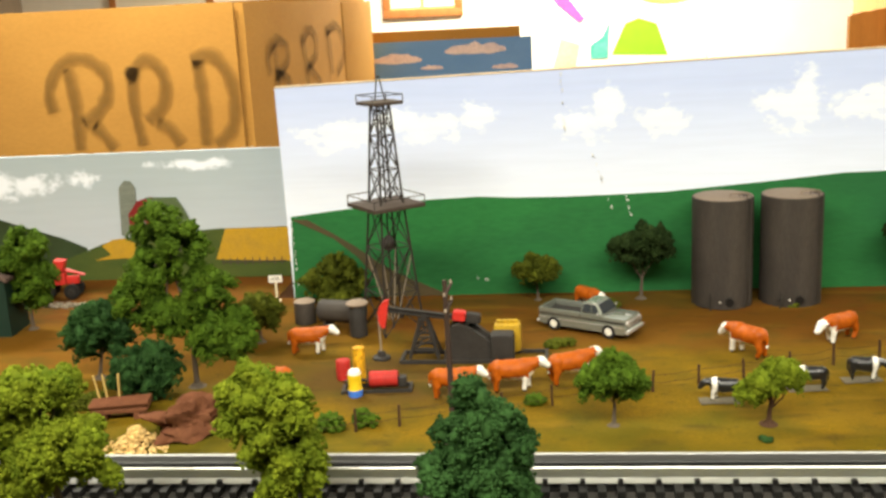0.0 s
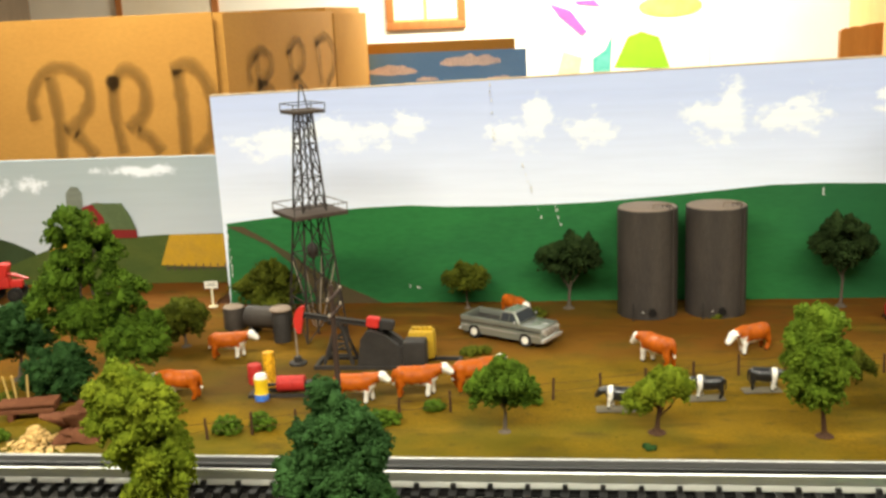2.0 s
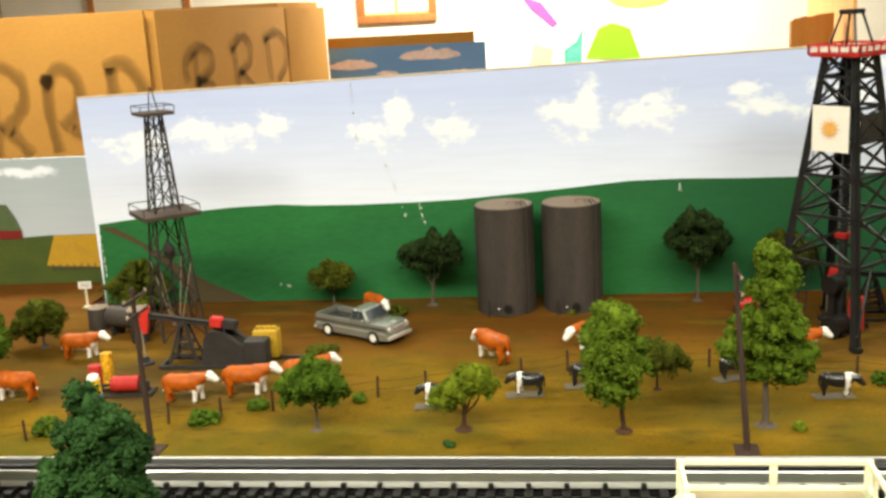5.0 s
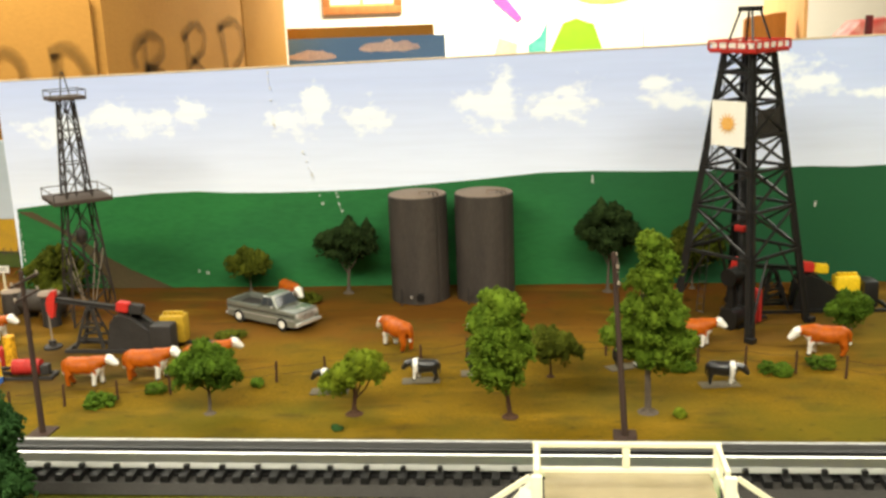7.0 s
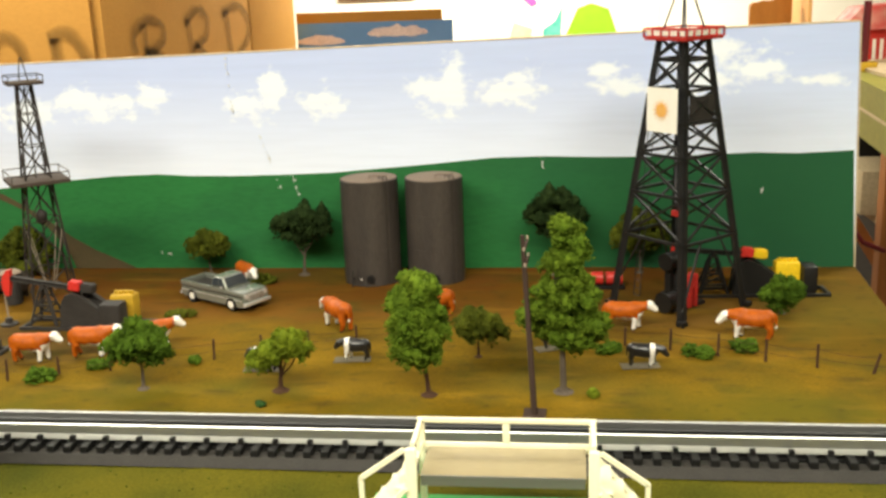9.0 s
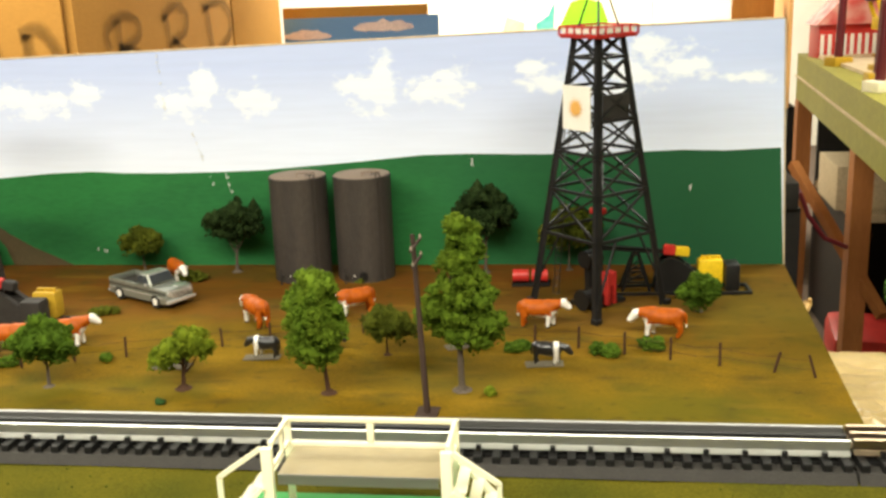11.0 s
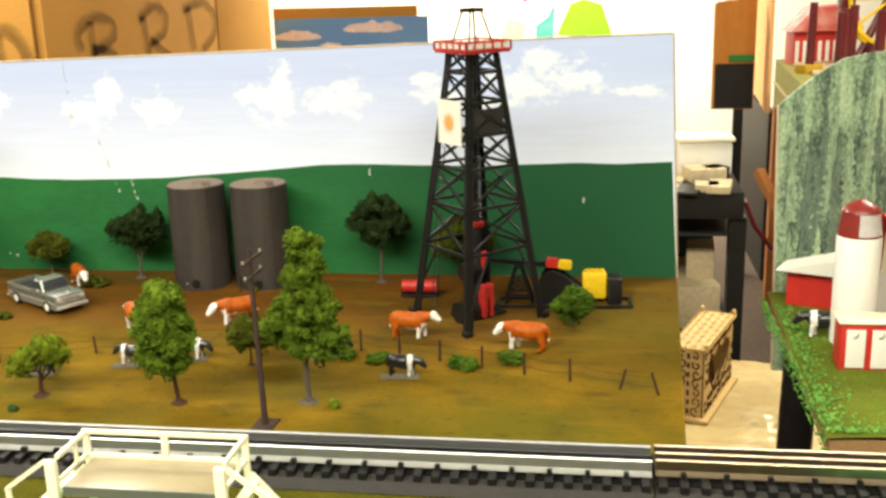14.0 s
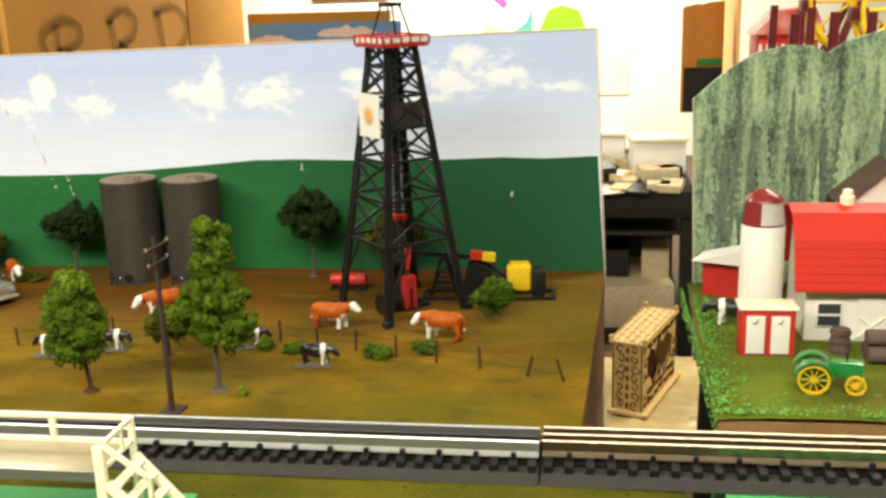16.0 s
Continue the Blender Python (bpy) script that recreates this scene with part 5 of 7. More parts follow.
tree("tree", 0.496, 0.866, [(-0.010, 0, 0.113, 0.023, 0.019), (-0.010, 0, 0.097, 0.028, 0.021), (-0.009, 0, 0.080, 0.030, 0.023), (-0.010, 0, 0.060, 0.028, 0.018), (-0.006, 0, 0.046, 0.019, 0.010)], SPRING, "egg-shaped light green foam tree", count=1500, crumb=0.0038, trunk=(0.0028, [(0, 0, 0), (-0.003, 0, 0.03), (-0.010, 0, 0.09)]), bark=BROWN_BARK, seed=16)
tree("tree", 0.633, 0.879, [(-0.002, 0, 0.184, 0.008, 0.011), (0.008, 0, 0.168, 0.018, 0.012), (0.015, 0, 0.150, 0.016, 0.012), (0.002, 0, 0.140, 0.020, 0.012), (0.012, 0, 0.124, 0.016, 0.010), (-0.012, 0, 0.108, 0.022, 0.013), (0.016, 0, 0.103, 0.022, 0.014), (-0.026, 0, 0.088, 0.019, 0.013), (0.004, 0, 0.084, 0.024, 0.013), (0.031, 0, 0.078, 0.018, 0.015), (0.013, 0, 0.062, 0.022, 0.011), (-0.010, 0, 0.066, 0.015, 0.009)], SPRING, "tall ragged green foam tree on grey trunk", count=1500, crumb=0.0034, trunk=(0.0034, [(0.002, 0, 0), (0.001, 0, 0.05), (0, 0, 0.11), (0, 0, 0.17)]), seed=17)
tree("tree", 0.538, 0.978, [(0, 0, 0.042, 0.024, 0.012), (-0.012, 0, 0.036, 0.016, 0.010), (0.014, 0, 0.036, 0.016, 0.010), (0, 0, 0.05, 0.014, 0.007)], OLIVE, "small dark olive foam tree", count=550, crumb=0.0034, trunk=(0.0016, [(0, 0, 0), (0, 0, 0.03)]), bark=BROWN_BARK, seed=18)
tree("tree", 0.622, 1.312, [(0.0, 0, 0.108, 0.030, 0.018), (-0.018, 0, 0.092, 0.026, 0.016), (0.020, 0, 0.090, 0.024, 0.016), (0.0, 0, 0.078, 0.026, 0.012)], DUSK, "grey-green foam tree with thin pale trunk", count=800, crumb=0.004, trunk=(0.0026, [(0, 0, 0), (0.001, 0, 0.03), (0.002, 0, 0.055)]), seed=19)
tree("tree", 0.742, 1.325, [(0.0, 0, 0.070, 0.030, 0.020), (-0.022, 0, 0.058, 0.022, 0.016), (0.022, 0, 0.060, 0.020, 0.016)], OLIVE, "dark olive foam tree behind the derrick", count=700, crumb=0.004, trunk=(0.0018, [(0, 0, 0), (0, 0, 0.05)]), seed=20)
tree("tree", 0.905, 1.140, [(0, 0, 0.036, 0.020, 0.010), (-0.010, 0, 0.028, 0.014, 0.009), (0.011, 0, 0.030, 0.014, 0.009), (0, 0, 0.020, 0.014, 0.006)], GREEN, "tiny round green foam tree beside the pump", count=500, crumb=0.0032, trunk=(0.0016, [(0, 0, 0), (0, 0, 0.02)]), seed=21)


def shrub(x, y, w, h, mat, label, seed, z=0.0):
    rs = np.random.RandomState(seed)
    blobs = [(rs.uniform(-0.5, 0.5) * w, rs.uniform(-0.3, 0.3) * w, h * 0.35, w * 0.45, h * 0.6) for _ in range(4)]
    pts = crown_points(blobs, int(90 + 9000 * w), rs)
    pts = pts[pts[:, 2] > 0.0005]
    ob = new("shrub", clumps("shrub", pts, rs.uniform(0.5, 1.1, len(pts)) * 0.0030, mat, rs))
    ob.matrix_basis = pose(x, y, z)
    return tagged(ob, label, "shrub", "low shrubs")


for k, (x, y, w, h, m, label) in enumerate((
        (-0.112, 0.868, 0.026, 0.018, GREEN, "low mid-green foam shrub on the turf"), (-0.072, 0.880, 0.022, 0.018, GREEN, "low mid-green foam shrub on the turf"),
        (0.056, 0.890, 0.024, 0.014, GREEN, "flat green foam shrub by the fence"), (0.104, 0.930, 0.016, 0.011, GREEN, "flat green foam shrub by the fence"),
        (0.211, 0.950, 0.010, 0.009, GREEN, "tiny green foam shrub by the fence"), (0.130, 1.118, 0.022, 0.010, OLIVE, "flat olive foam shrub near the pickup"),
        (0.196, 1.268, 0.028, 0.015, OLIVE, "olive foam shrub behind the pickup"), (0.786, 0.984, 0.024, 0.013, GREEN, "green foam shrub below the derrick"),
        (0.838, 1.003, 0.018, 0.016, GREEN, "green foam shrub below the derrick"), (0.683, 0.996, 0.020, 0.012, GREEN, "green foam shrub below the derrick"),
        (0.648, 1.006, 0.016, 0.012, GREEN, "green foam shrub below the derrick"), (0.666, 0.868, 0.007, 0.008, LIME, "tiny bright green foam tuft"),
        (0.325, 0.832, 0.005, 0.003, DARK, "tiny dark foam tuft on the turf"), (-0.285, 0.868, 0.018, 0.020, OLIVE, "small olive foam shrub by the bark"),
        (-0.262, 0.905, 0.018, 0.016, YELLOW_LEAF, "small yellow foam shrub by the bark"), (-0.36, 0.845, 0.024, 0.012, GREEN, "low green foam shrub by the wood chips"),
        (-0.46, 0.86, 0.03, 0.02, DARK, "low dark foam shrub at the wooded corner"), (-0.40, 0.93, 0.026, 0.02, OLIVE, "low olive foam shrub at the wooded corner"),
        (0.540, 0.600 - 0.09, 0.012, 0.010, GREEN, "small green foam tuft beside the platform"), (0.445, 1.262, 0.010, 0.007, OLIVE, "tiny olive foam tuft between the tanks"))):
    shrub(x, y, w, h, m, label, 40 + k)

# ---- toy cattle ----
def cattle_mesh(name, blobs, legs, paint, mats):
    bm = bmesh.new()
    for c, r in blobs:
        ball(bm, c, r, 3)
    for p, q, r0, r1 in legs:
        rod(bm, p, q, r0, r1, seg=10)
        ball(bm, q, r1, 1)
    me = bpy.data.meshes.new("rough")
    bm.to_mesh(me)
    bm.free()
    ob = new("rough", me)
    mod = ob.modifiers.new("fuse", "REMESH")
    mod.mode, mod.voxel_size = "VOXEL", 0.00075
    sm = ob.modifiers.new("even", "SMOOTH")
    sm.iterations, sm.factor = 9, 0.5
    fused = bpy.data.meshes.new_from_object(ob.evaluated_get(bpy.context.evaluated_depsgraph_get()))
    bpy.data.objects.remove(ob)
    fused.name = name
    fused.materials.clear()
    for m in mats:
        fused.materials.append(m)
    for f in fused.polygons:
        f.use_smooth = True
        f.material_index = paint(f.center)
    return fused


def cow_parts(graze):
    """Flat-backed, deep-bodied cow that faces +x; grazing ones hold the head low."""
    nz, hz, mz = (0.0275, 0.0265, 0.0185) if graze else (0.0315, 0.0330, 0.0275)
    blobs = [((-0.003, 0, 0.0243), (0.0208, 0.0112, 0.0116)), ((0.0110, 0, 0.0250), (0.0122, 0.0104, 0.0124)), ((-0.0165, 0, 0.0270), (0.0096, 0.0098, 0.0096)),
             ((-0.004, 0, 0.0325), (0.0205, 0.0066, 0.0036)), ((0.015, 0, 0.0205), (0.0060, 0.0052, 0.0060)), ((0.002, 0, 0.0180), (0.015, 0.0080, 0.0060)),
             ((0.0300, 0, hz), (0.0064, 0.0058, 0.0060)), ((0.0370, 0, mz), (0.0040, 0.0039, 0.0037)), ((-0.0125, 0, 0.0165), (0.0040, 0.0040, 0.0030))]
    for s in (-1, 1):
        blobs += [((0.0278, s * 0.0062, hz + 0.0022), (0.0014, 0.0030, 0.0013)), ((-0.0190, s * 0.0052, 0.0205), (0.0056, 0.0040, 0.0082)), ((0.0135, s * 0.0052, 0.0195), (0.0046, 0.0036, 0.0070))]
    legs = [((0.014, 0, 0.0285), (0.0285, 0, nz + 0.001), 0.0088, 0.0054), ((0.0300, 0, hz), (0.0370, 0, mz), 0.0060, 0.0041)]
    for x, k, s in ((0.0150, 0.0018, 1), (0.0130, -0.0022, -1)):
        y = 0.0054 * s
        legs += [((x, y, 0.017), (x + k * 0.5, y, 0.0095), 0.0042, 0.0030), ((x + k * 0.5, y, 0.0095), (x + k, y, 0.0012), 0.0030, 0.0027)]
    for x, k, s in ((-0.0200, 0.0030, 1), (-0.0180, -0.0010, -1)):
        y = 0.0054 * s
        legs += [((x, y, 0.017), (x - 0.0022, y, 0.0100), 0.0046, 0.0032), ((x - 0.0022, y, 0.0100), (x + k - 0.001, y, 0.0012), 0.0031, 0.0027)]
    legs += [((-0.0245, 0, 0.0325), (-0.0275, 0, 0.0280), 0.0014, 0.0013), ((-0.0275, 0, 0.0280), (-0.0270, 0, 0.0140), 0.0013, 0.0016)]
    return blobs, legs


def cow_paint(graze):
    """White face, chest, belly line, front legs, nape and tail tip on orange brown."""
    face = 0.0278 if graze else 0.0272

    def paint(c):
        n = 0.0026 * noise.noise(Vector(c) * 210) + 0.001 * noise.noise(Vector(c) * 600)
        if c.z < 0.0016:
            return 2
        if c.x + n > face:
            return 1
        if c.x > 0.0075 and c.z + n < 0.0170:
            return 1
        if c.x > 0.0160 and c.z + n < 0.0235:
            return 1
        if c.x > -0.0135 and c.z + n < 0.0150 and abs(c.y) < 0.0065:
            return 1
        if c.x > -0.011 and c.z + n < 0.0172:
            return 1
        if c.x < -0.0255 and c.z + n < 0.0175:
            return 1
        return 0
    return paint


COWS = [cattle_mesh("cow_figurine", *cow_parts(g), cow_paint(g), [ORANGE, COW_WHITE, COW_BLACK]) for g in (False, True)]


def belt_paint(c):
    n = 0.0016 * noise.noise(Vector(c) * 260)
    return 1 if 0.0095 < c.x + n < 0.0180 and c.z > 0.0016 else 0


CALF = cattle_mesh("calf_figurine", *cow_parts(True), belt_paint, [COW_BLACK, COW_WHITE])
for x, y, rz, g, s, label in (
        (-0.186, 1.105, 4, 0, 1.10, "glossy orange and white toy cow by the tanks"), (-0.198, 0.962, 176, 1, 1.12, "glossy orange and white toy cow, head lowered"),
        (0.012, 0.952, 2, 0, 1.10, "glossy orange and white toy cow by the fence"), (0.078, 0.972, 6, 0, 1.16, "glossy orange and white toy cow by the fence"),
        (0.142, 0.994, 22, 0, 1.16, "glossy orange and white toy cow by the fence"), (0.172, 1.272, -48, 1, 1.0, "glossy orange and white toy cow behind the pickup"),
        (0.352, 1.078, 132, 1, 1.18, "glossy orange and white toy cow turned from the tanks"), (0.470, 1.122, 212, 1, 1.12, "glossy orange and white toy cow near the tanks"),
        (0.708, 1.080, -6, 0, 1.10, "glossy orange and white toy cow at the derrick foot"), (0.852, 1.048, 168, 1, 1.14, "glossy orange and white toy cow by the derrick")):
    ob = new("cow_figurine", COWS[g])
    ob.matrix_basis = pose(x, y, 0.0004, 0, 0, rz) @ Matrix.Diagonal((s * 0.88, s * 0.92, s * 0.84, 1))
    tagged(ob, label, "cow figurine", "orange toy cows")
for x, y, rz, s in ((0.301, 0.934, 168, 0.66), (0.398, 0.966, 172, 0.66), (0.462, 0.990, -8, 0.68), (0.626, 1.010, 10, 0.64), (0.722, 0.955, -6, 0.68)):
    ob = new("calf_figurine", CALF)
    ob.matrix_basis = pose(x, y, 0.0016, 0, 0, rz) @ Matrix.Scale(s, 4)
    tagged(ob, "glossy black toy calf with a white belt", "cow figurine", "belted toy calves")
    c = new("display_card", finish(B((-0.021, 0.021, -0.009, 0.009, 0, 0.0005)), "display_card", CARD_BASE))
    c.matrix_basis = pose(x - 0.004, y - 0.002, 0.0006, 0, 0, rz + 14)
    tagged(c, "thin grey card under a toy calf", "card", "grey display cards")

# ---- fence ----
t = thing("wire_fence", 0, 0, 0, "low fence of dark posts with thin wire", "fence")
posts = [(-0.180, 0.832), (-0.126, 0.848), (-0.082, 0.860), (-0.038, 0.873), (0.014, 0.890), (0.067, 0.907), (0.120, 0.925), (0.175, 0.944), (0.230, 0.962), (0.282, 0.981), (0.334, 1.0), (0.388, 1.018), (0.441, 1.037),
         (0.495, 1.050), (0.550, 1.052), (0.603, 1.045), (0.656, 1.032), (0.705, 1.020), (0.755, 1.006), (0.806, 0.989), (0.855, 0.973), (0.906, 0.956), (0.959, 0.938), (0.999, 0.925)]
lean = {22: (0.006, 0.0), 23: (-0.008, 0.0), 4: (0.001, 0.001)}
rng = random.Random(2)
heads = []
for i, (x, y) in enumerate(posts):
    dx, dy = lean.get(i, (rng.uniform(-0.001, 0.001), 0))
    h = rng.uniform(0.0225, 0.0265)
    heads.append((x + dx, y + dy, h))
    part("post", rod(bmesh.new(), (x, y, -0.001), (x + dx, y + dy, h), 0.0016, 0.0014, seg=7), BROWN_BARK, t)
for k, f in enumerate((0.42, 0.78)):
    for i in range(len(posts) - 1):
        (x0, y0), (x1, y1) = posts[i], posts[i + 1]
        a, b = Vector((x0, y0 - 0.0015, 0)).lerp(Vector(heads[i]), f), Vector((x1, y1 - 0.0015, 0)).lerp(Vector(heads[i + 1]), f)
        bm, last = bmesh.new(), a
        for s in range(1, 5):
            p = a.lerp(b, s / 4) - Vector((0, 0, 0.0022 * math.sin(math.pi * s / 4) * rng.uniform(0.4, 1.4)))
            rod(bm, last, p, 0.00028, seg=4)
            last = p
        part("wire", bm, BROWN_BARK, t)

# ---- pickup truck ----
def wheel(parent, x, y, z, r, w, side, tyre_mat, rim_mat):
    tyre = part("wheel", rod(bmesh.new(), (x, y - w / 2, z), (x, y + w / 2, z), r, seg=24), tyre_mat, parent)
    bm = rod(bmesh.new(), (x, y + side * w / 2, z), (x, y + side * (w / 2 + 0.0006), z), r * 0.56, seg=20)
    rod(bm, (x, y + side * (w / 2 + 0.0006), z), (x, y + side * (w / 2 + 0.0014), z), r * 0.28, seg=12)
    part("rim", bm, rim_mat, tyre, "white wheel rim with chrome cap")
    return tyre


t = thing("pickup_truck", 0.170, 1.180, 0, "silver green die-cast vintage pickup truck", "pickup truck", rz=-30, scale=0.9)
L = 0.070
side = [(-L, 0.013), (-L, 0.0225), (0.068, 0.0225), (0.070, 0.020), (0.070, 0.012), (0.066, 0.008), (0.052, 0.008)]
arch = lambda cx: [(cx + 0.0105 * math.cos(a), 0.008 + 0.0105 * math.sin(a)) for a in (math.pi * k / 8 for k in range(0, 9))]
outline = side[:-1] + [(0.0545, 0.008)] + arch(0.043)[0:] + [(-0.034, 0.008)] + arch(-0.045)[0:] + [(-0.062, 0.008), (-0.068, 0.010)]
bm = slab(bmesh.new(), outline, -0.0250, 0.0250)
bmesh.ops.bevel(bm, geom=[e for e in bm.edges if abs(e.verts[0].co.y - e.verts[1].co.y) < 1e-6 and e.verts[0].co.z > 0.012 and e.verts[1].co.z > 0.012], offset=0.0015, segments=2, affect="EDGES")
part("body", bm, CAR_PAINT, t)
part("hood", B((0.0285, 0.0690, -0.0238, 0.0238, 0.0226, 0.0306), bevel=0.0028), CAR_PAINT, t)
part("cowl", B((-0.0025, 0.0330, -0.0246, 0.0246, 0.0226, 0.0318), bevel=0.0016), CAR_PAINT, t)
part("bed_floor", B((-0.067, -0.003, -0.0221, 0.0221, 0.02265, 0.0232)), DARK_GREY, t, "dark open load bed")
for s in (-1, 1):
    part("bed_wall", B((-0.0697, -0.0026, s * 0.0236 - 0.0014, s * 0.0236 + 0.0014, 0.0226, 0.0322), bevel=0.0009), CAR_PAINT, t)
    part("fender_lip", B((0.0325, 0.0535, s * 0.0253 - 0.0006, s * 0.0253 + 0.0006, 0.0194, 0.0206), (-0.0555, -0.0345, s * 0.0253 - 0.0006, s * 0.0253 + 0.0006, 0.0194, 0.0206), bevel=0.0004), CAR_PAINT, t)
    part("mirror", B((0.0275, 0.0290, s * 0.0290 - 0.0016, s * 0.0290 + 0.0016, 0.0335, 0.0368), bevel=0.0004), CAR_TRIM, t)
part("tailgate", B((-0.0700, -0.0676, -0.0221, 0.0221, 0.0226, 0.0322), bevel=0.0008), CAR_PAINT, t)
cab = bmesh.new()
bot = [(-0.003, -0.0235), (0.034, -0.0235), (0.034, 0.0235), (-0.003, 0.0235)]
top = [(0.001, -0.0195), (0.022, -0.0195), (0.022, 0.0195), (0.001, 0.0195)]
a, b = [cab.verts.new((x, y, 0.0315)) for x, y in bot], [cab.verts.new((x, y, 0.0475)) for x, y in top]
cab.faces.new(a[::-1])
cab.faces.new(b)
for i in range(4):
    cab.faces.new((a[i], a[(i + 1) % 4], b[(i + 1) % 4], b[i]))
bmesh.ops.bevel(cab, geom=[e for e in cab.edges if min(v.co.z for v in e.verts) > 0.03], offset=0.002, segments=3, affect="EDGES")
cabin = part("cab", cab, CAR_PAINT, t)


def pane(name, pts, push, mat, parent):
    bm = bmesh.new()
    v = [Vector(p) + Vector((0, 0, 0.0028)) for p in pts]
    nrm = (v[1] - v[0]).cross(v[2] - v[0]).normalized()
    if nrm.dot(Vector(push)) < 0:
        nrm = -nrm
    a, b = [bm.verts.new(p + nrm * 0.0006) for p in v], [bm.verts.new(p - nrm * 0.0004) for p in v]
    bm.faces.new(a)
    bm.faces.new(b[::-1])
    for i in range(len(v)):
        bm.faces.new((a[i], b[i], b[i - 1], a[i - 1]))
    return part(name, bm, mat, parent, smooth=None)


pane("windscreen", [(0.0325, -0.0210, 0.0305), (0.0325, 0.0210, 0.0305), (0.0238, 0.0180, 0.0425), (0.0238, -0.0180, 0.0425)], (1, 0, 1), CAR_GLASS, cabin)
pane("rear_window", [(-0.0026, -0.0195, 0.0315), (-0.0026, 0.0195, 0.0315), (0.0006, 0.0175, 0.0425), (0.0006, -0.0175, 0.0425)], (-1, 0, 0), CAR_GLASS, cabin)
for s in (-1, 1):
    pane("side_window", [(0.001, s * 0.02305, 0.0310), (0.014, s * 0.02305, 0.0310), (0.014, s * 0.0203, 0.0420), (0.0035, s * 0.0203, 0.0420)], (0, s, 0), CAR_GLASS, cabin)
    pane("quarter_window", [(0.0155, s * 0.02305, 0.0310), (0.028, s * 0.02305, 0.0310), (0.0215, s * 0.0203, 0.0420), (0.0155, s * 0.0203, 0.0420)], (0, s, 0), CAR_GLASS, cabin)
    part("side_trim", B((-0.069, 0.068, s * 0.0252 - 0.0003, s * 0.0252 + 0.0003, 0.0240, 0.0252)), DARK_GREY, t)
    part("chrome_strip", B((-0.069, 0.067, s * 0.0252 - 0.0004, s * 0.0252 + 0.0004, 0.0178, 0.0186)), CAR_TRIM, t)
    part("headlight", rod(bmesh.new(), (0.0685, s * 0.0185, 0.0240), (0.0714, s * 0.0185, 0.0240), 0.0038, seg=16), CAR_TRIM, t)
    for x in (0.043, -0.045):
        wheel(t, x, s * 0.0226, 0.0100, 0.0100, 0.0064, s, TYRE, WHITE)
grille = part("grille", B((0.0698, 0.0712, -0.0145, 0.0145, 0.0165, 0.0275), bevel=0.0004), CAR_TRIM, t)
for k in range(3):
    part("slot", B((0.0712, 0.0715, -0.0135, 0.0135, 0.0180 + 0.003 * k, 0.0190 + 0.003 * k)), BLACK, grille)
part("front_bumper", B((0.0695, 0.0740, -0.0262, 0.0262, 0.0098, 0.0148), bevel=0.0012), CAR_TRIM, t)
part("rear_bumper", B((-0.0735, -0.0698, -0.0255, 0.0255, 0.0098, 0.0135), bevel=0.0012), CAR_TRIM, t)
part("chassis", B((-0.064, 0.064, -0.018, 0.018, 0.006, 0.0085)), BLACK, t)
part("hood_badge", B((0.058, 0.066, -0.0012, 0.0012, 0.0306, 0.0316)), CAR_TRIM, t)

# ---- pump jacks ----
def pump_jack(x, y, rz, label, frame_mat, head_mat, tail_mat, engine_mat, hood_mat, tilt, mass, radiator):
    t = thing("pump_jack", x, y, 0, label, "pump jack", "oil pump jacks", rz=rz)
    part("skid", B((-0.030, 0.150, -0.020, -0.016, 0, 0.004), (-0.030, 0.150, 0.016, 0.020, 0, 0.004), (-0.030, -0.026, -0.0159, 0.0159, 0, 0.004), (0.146, 0.150, -0.0159, 0.0159, 0, 0.004)), frame_mat, t)
    for sx in (-1, 1):
        for sy in (-1, 1):
            part("post_leg", rod(bmesh.new(), (sx * 0.018, sy * 0.013, 0.004), (sx * 0.004, sy * 0.004, 0.052), 0.0020, 0.0014, square=True), frame_mat, t)
    for z in (0.016, 0.030):
        w = 0.018 - 0.014 * (z - 0.004) / 0.048
        d = 0.013 - 0.009 * (z - 0.004) / 0.048
        bm = bmesh.new()
        for sy in (-1, 1):
            rod(bm, (-w, sy * d, z), (w, sy * d, z), 0.0012, square=True)
            rod(bm, (-w, sy * d, z), (w * 0.72, sy * d * 0.8, z + 0.012), 0.0010, square=True)
        part("post_brace", bm, frame_mat, t)
    part("bearing", rod(bmesh.new(), (0, -0.006, 0.054), (0, 0.006, 0.054), 0.0036, seg=14), frame_mat, t)
    turn = Matrix.Translation((0, 0, 0.058)) @ Matrix.Rotation(radians(tilt), 4, "Y")
    bm = bmesh.new()
    for z0, z1, w in ((-0.003, -0.0018, 0.0034), (-0.0018, 0.0018, 0.0012), (0.0018, 0.003, 0.0034)):
        box(bm, -0.046, 0.062, -w, w, z0, z1, turn)
    beam = part("walking_beam", bm, frame_mat, t, smooth=None)
    pts = [(-0.0445, 0.012), (-0.050, 0.010), (-0.0545, 0.003), (-0.056, -0.006), (-0.0545, -0.016), (-0.050, -0.024), (-0.0460, -0.024), (-0.0445, -0.010)]
    bm = slab(bmesh.new(), pts, -0.0035, 0.0035)
    bm.transform(turn)
    part("horse_head", bm, head_mat, beam, "red curved horse head", smooth=None)
    part("bridle", rod(bmesh.new(), turn @ Vector((-0.0555, 0, -0.010)), (-0.0555, 0, 0.008), 0.0011, seg=6), PALE_ROD, t)
    part("wellhead", lathe(bmesh.new(), [(0, 0), (0.011, 0), (0.011, 0.003), (0.005, 0.004), (0.0045, 0.010), (0, 0.010)], 18, (-0.0555, 0)), DARK_GREY, t)
    bm = bmesh.new()
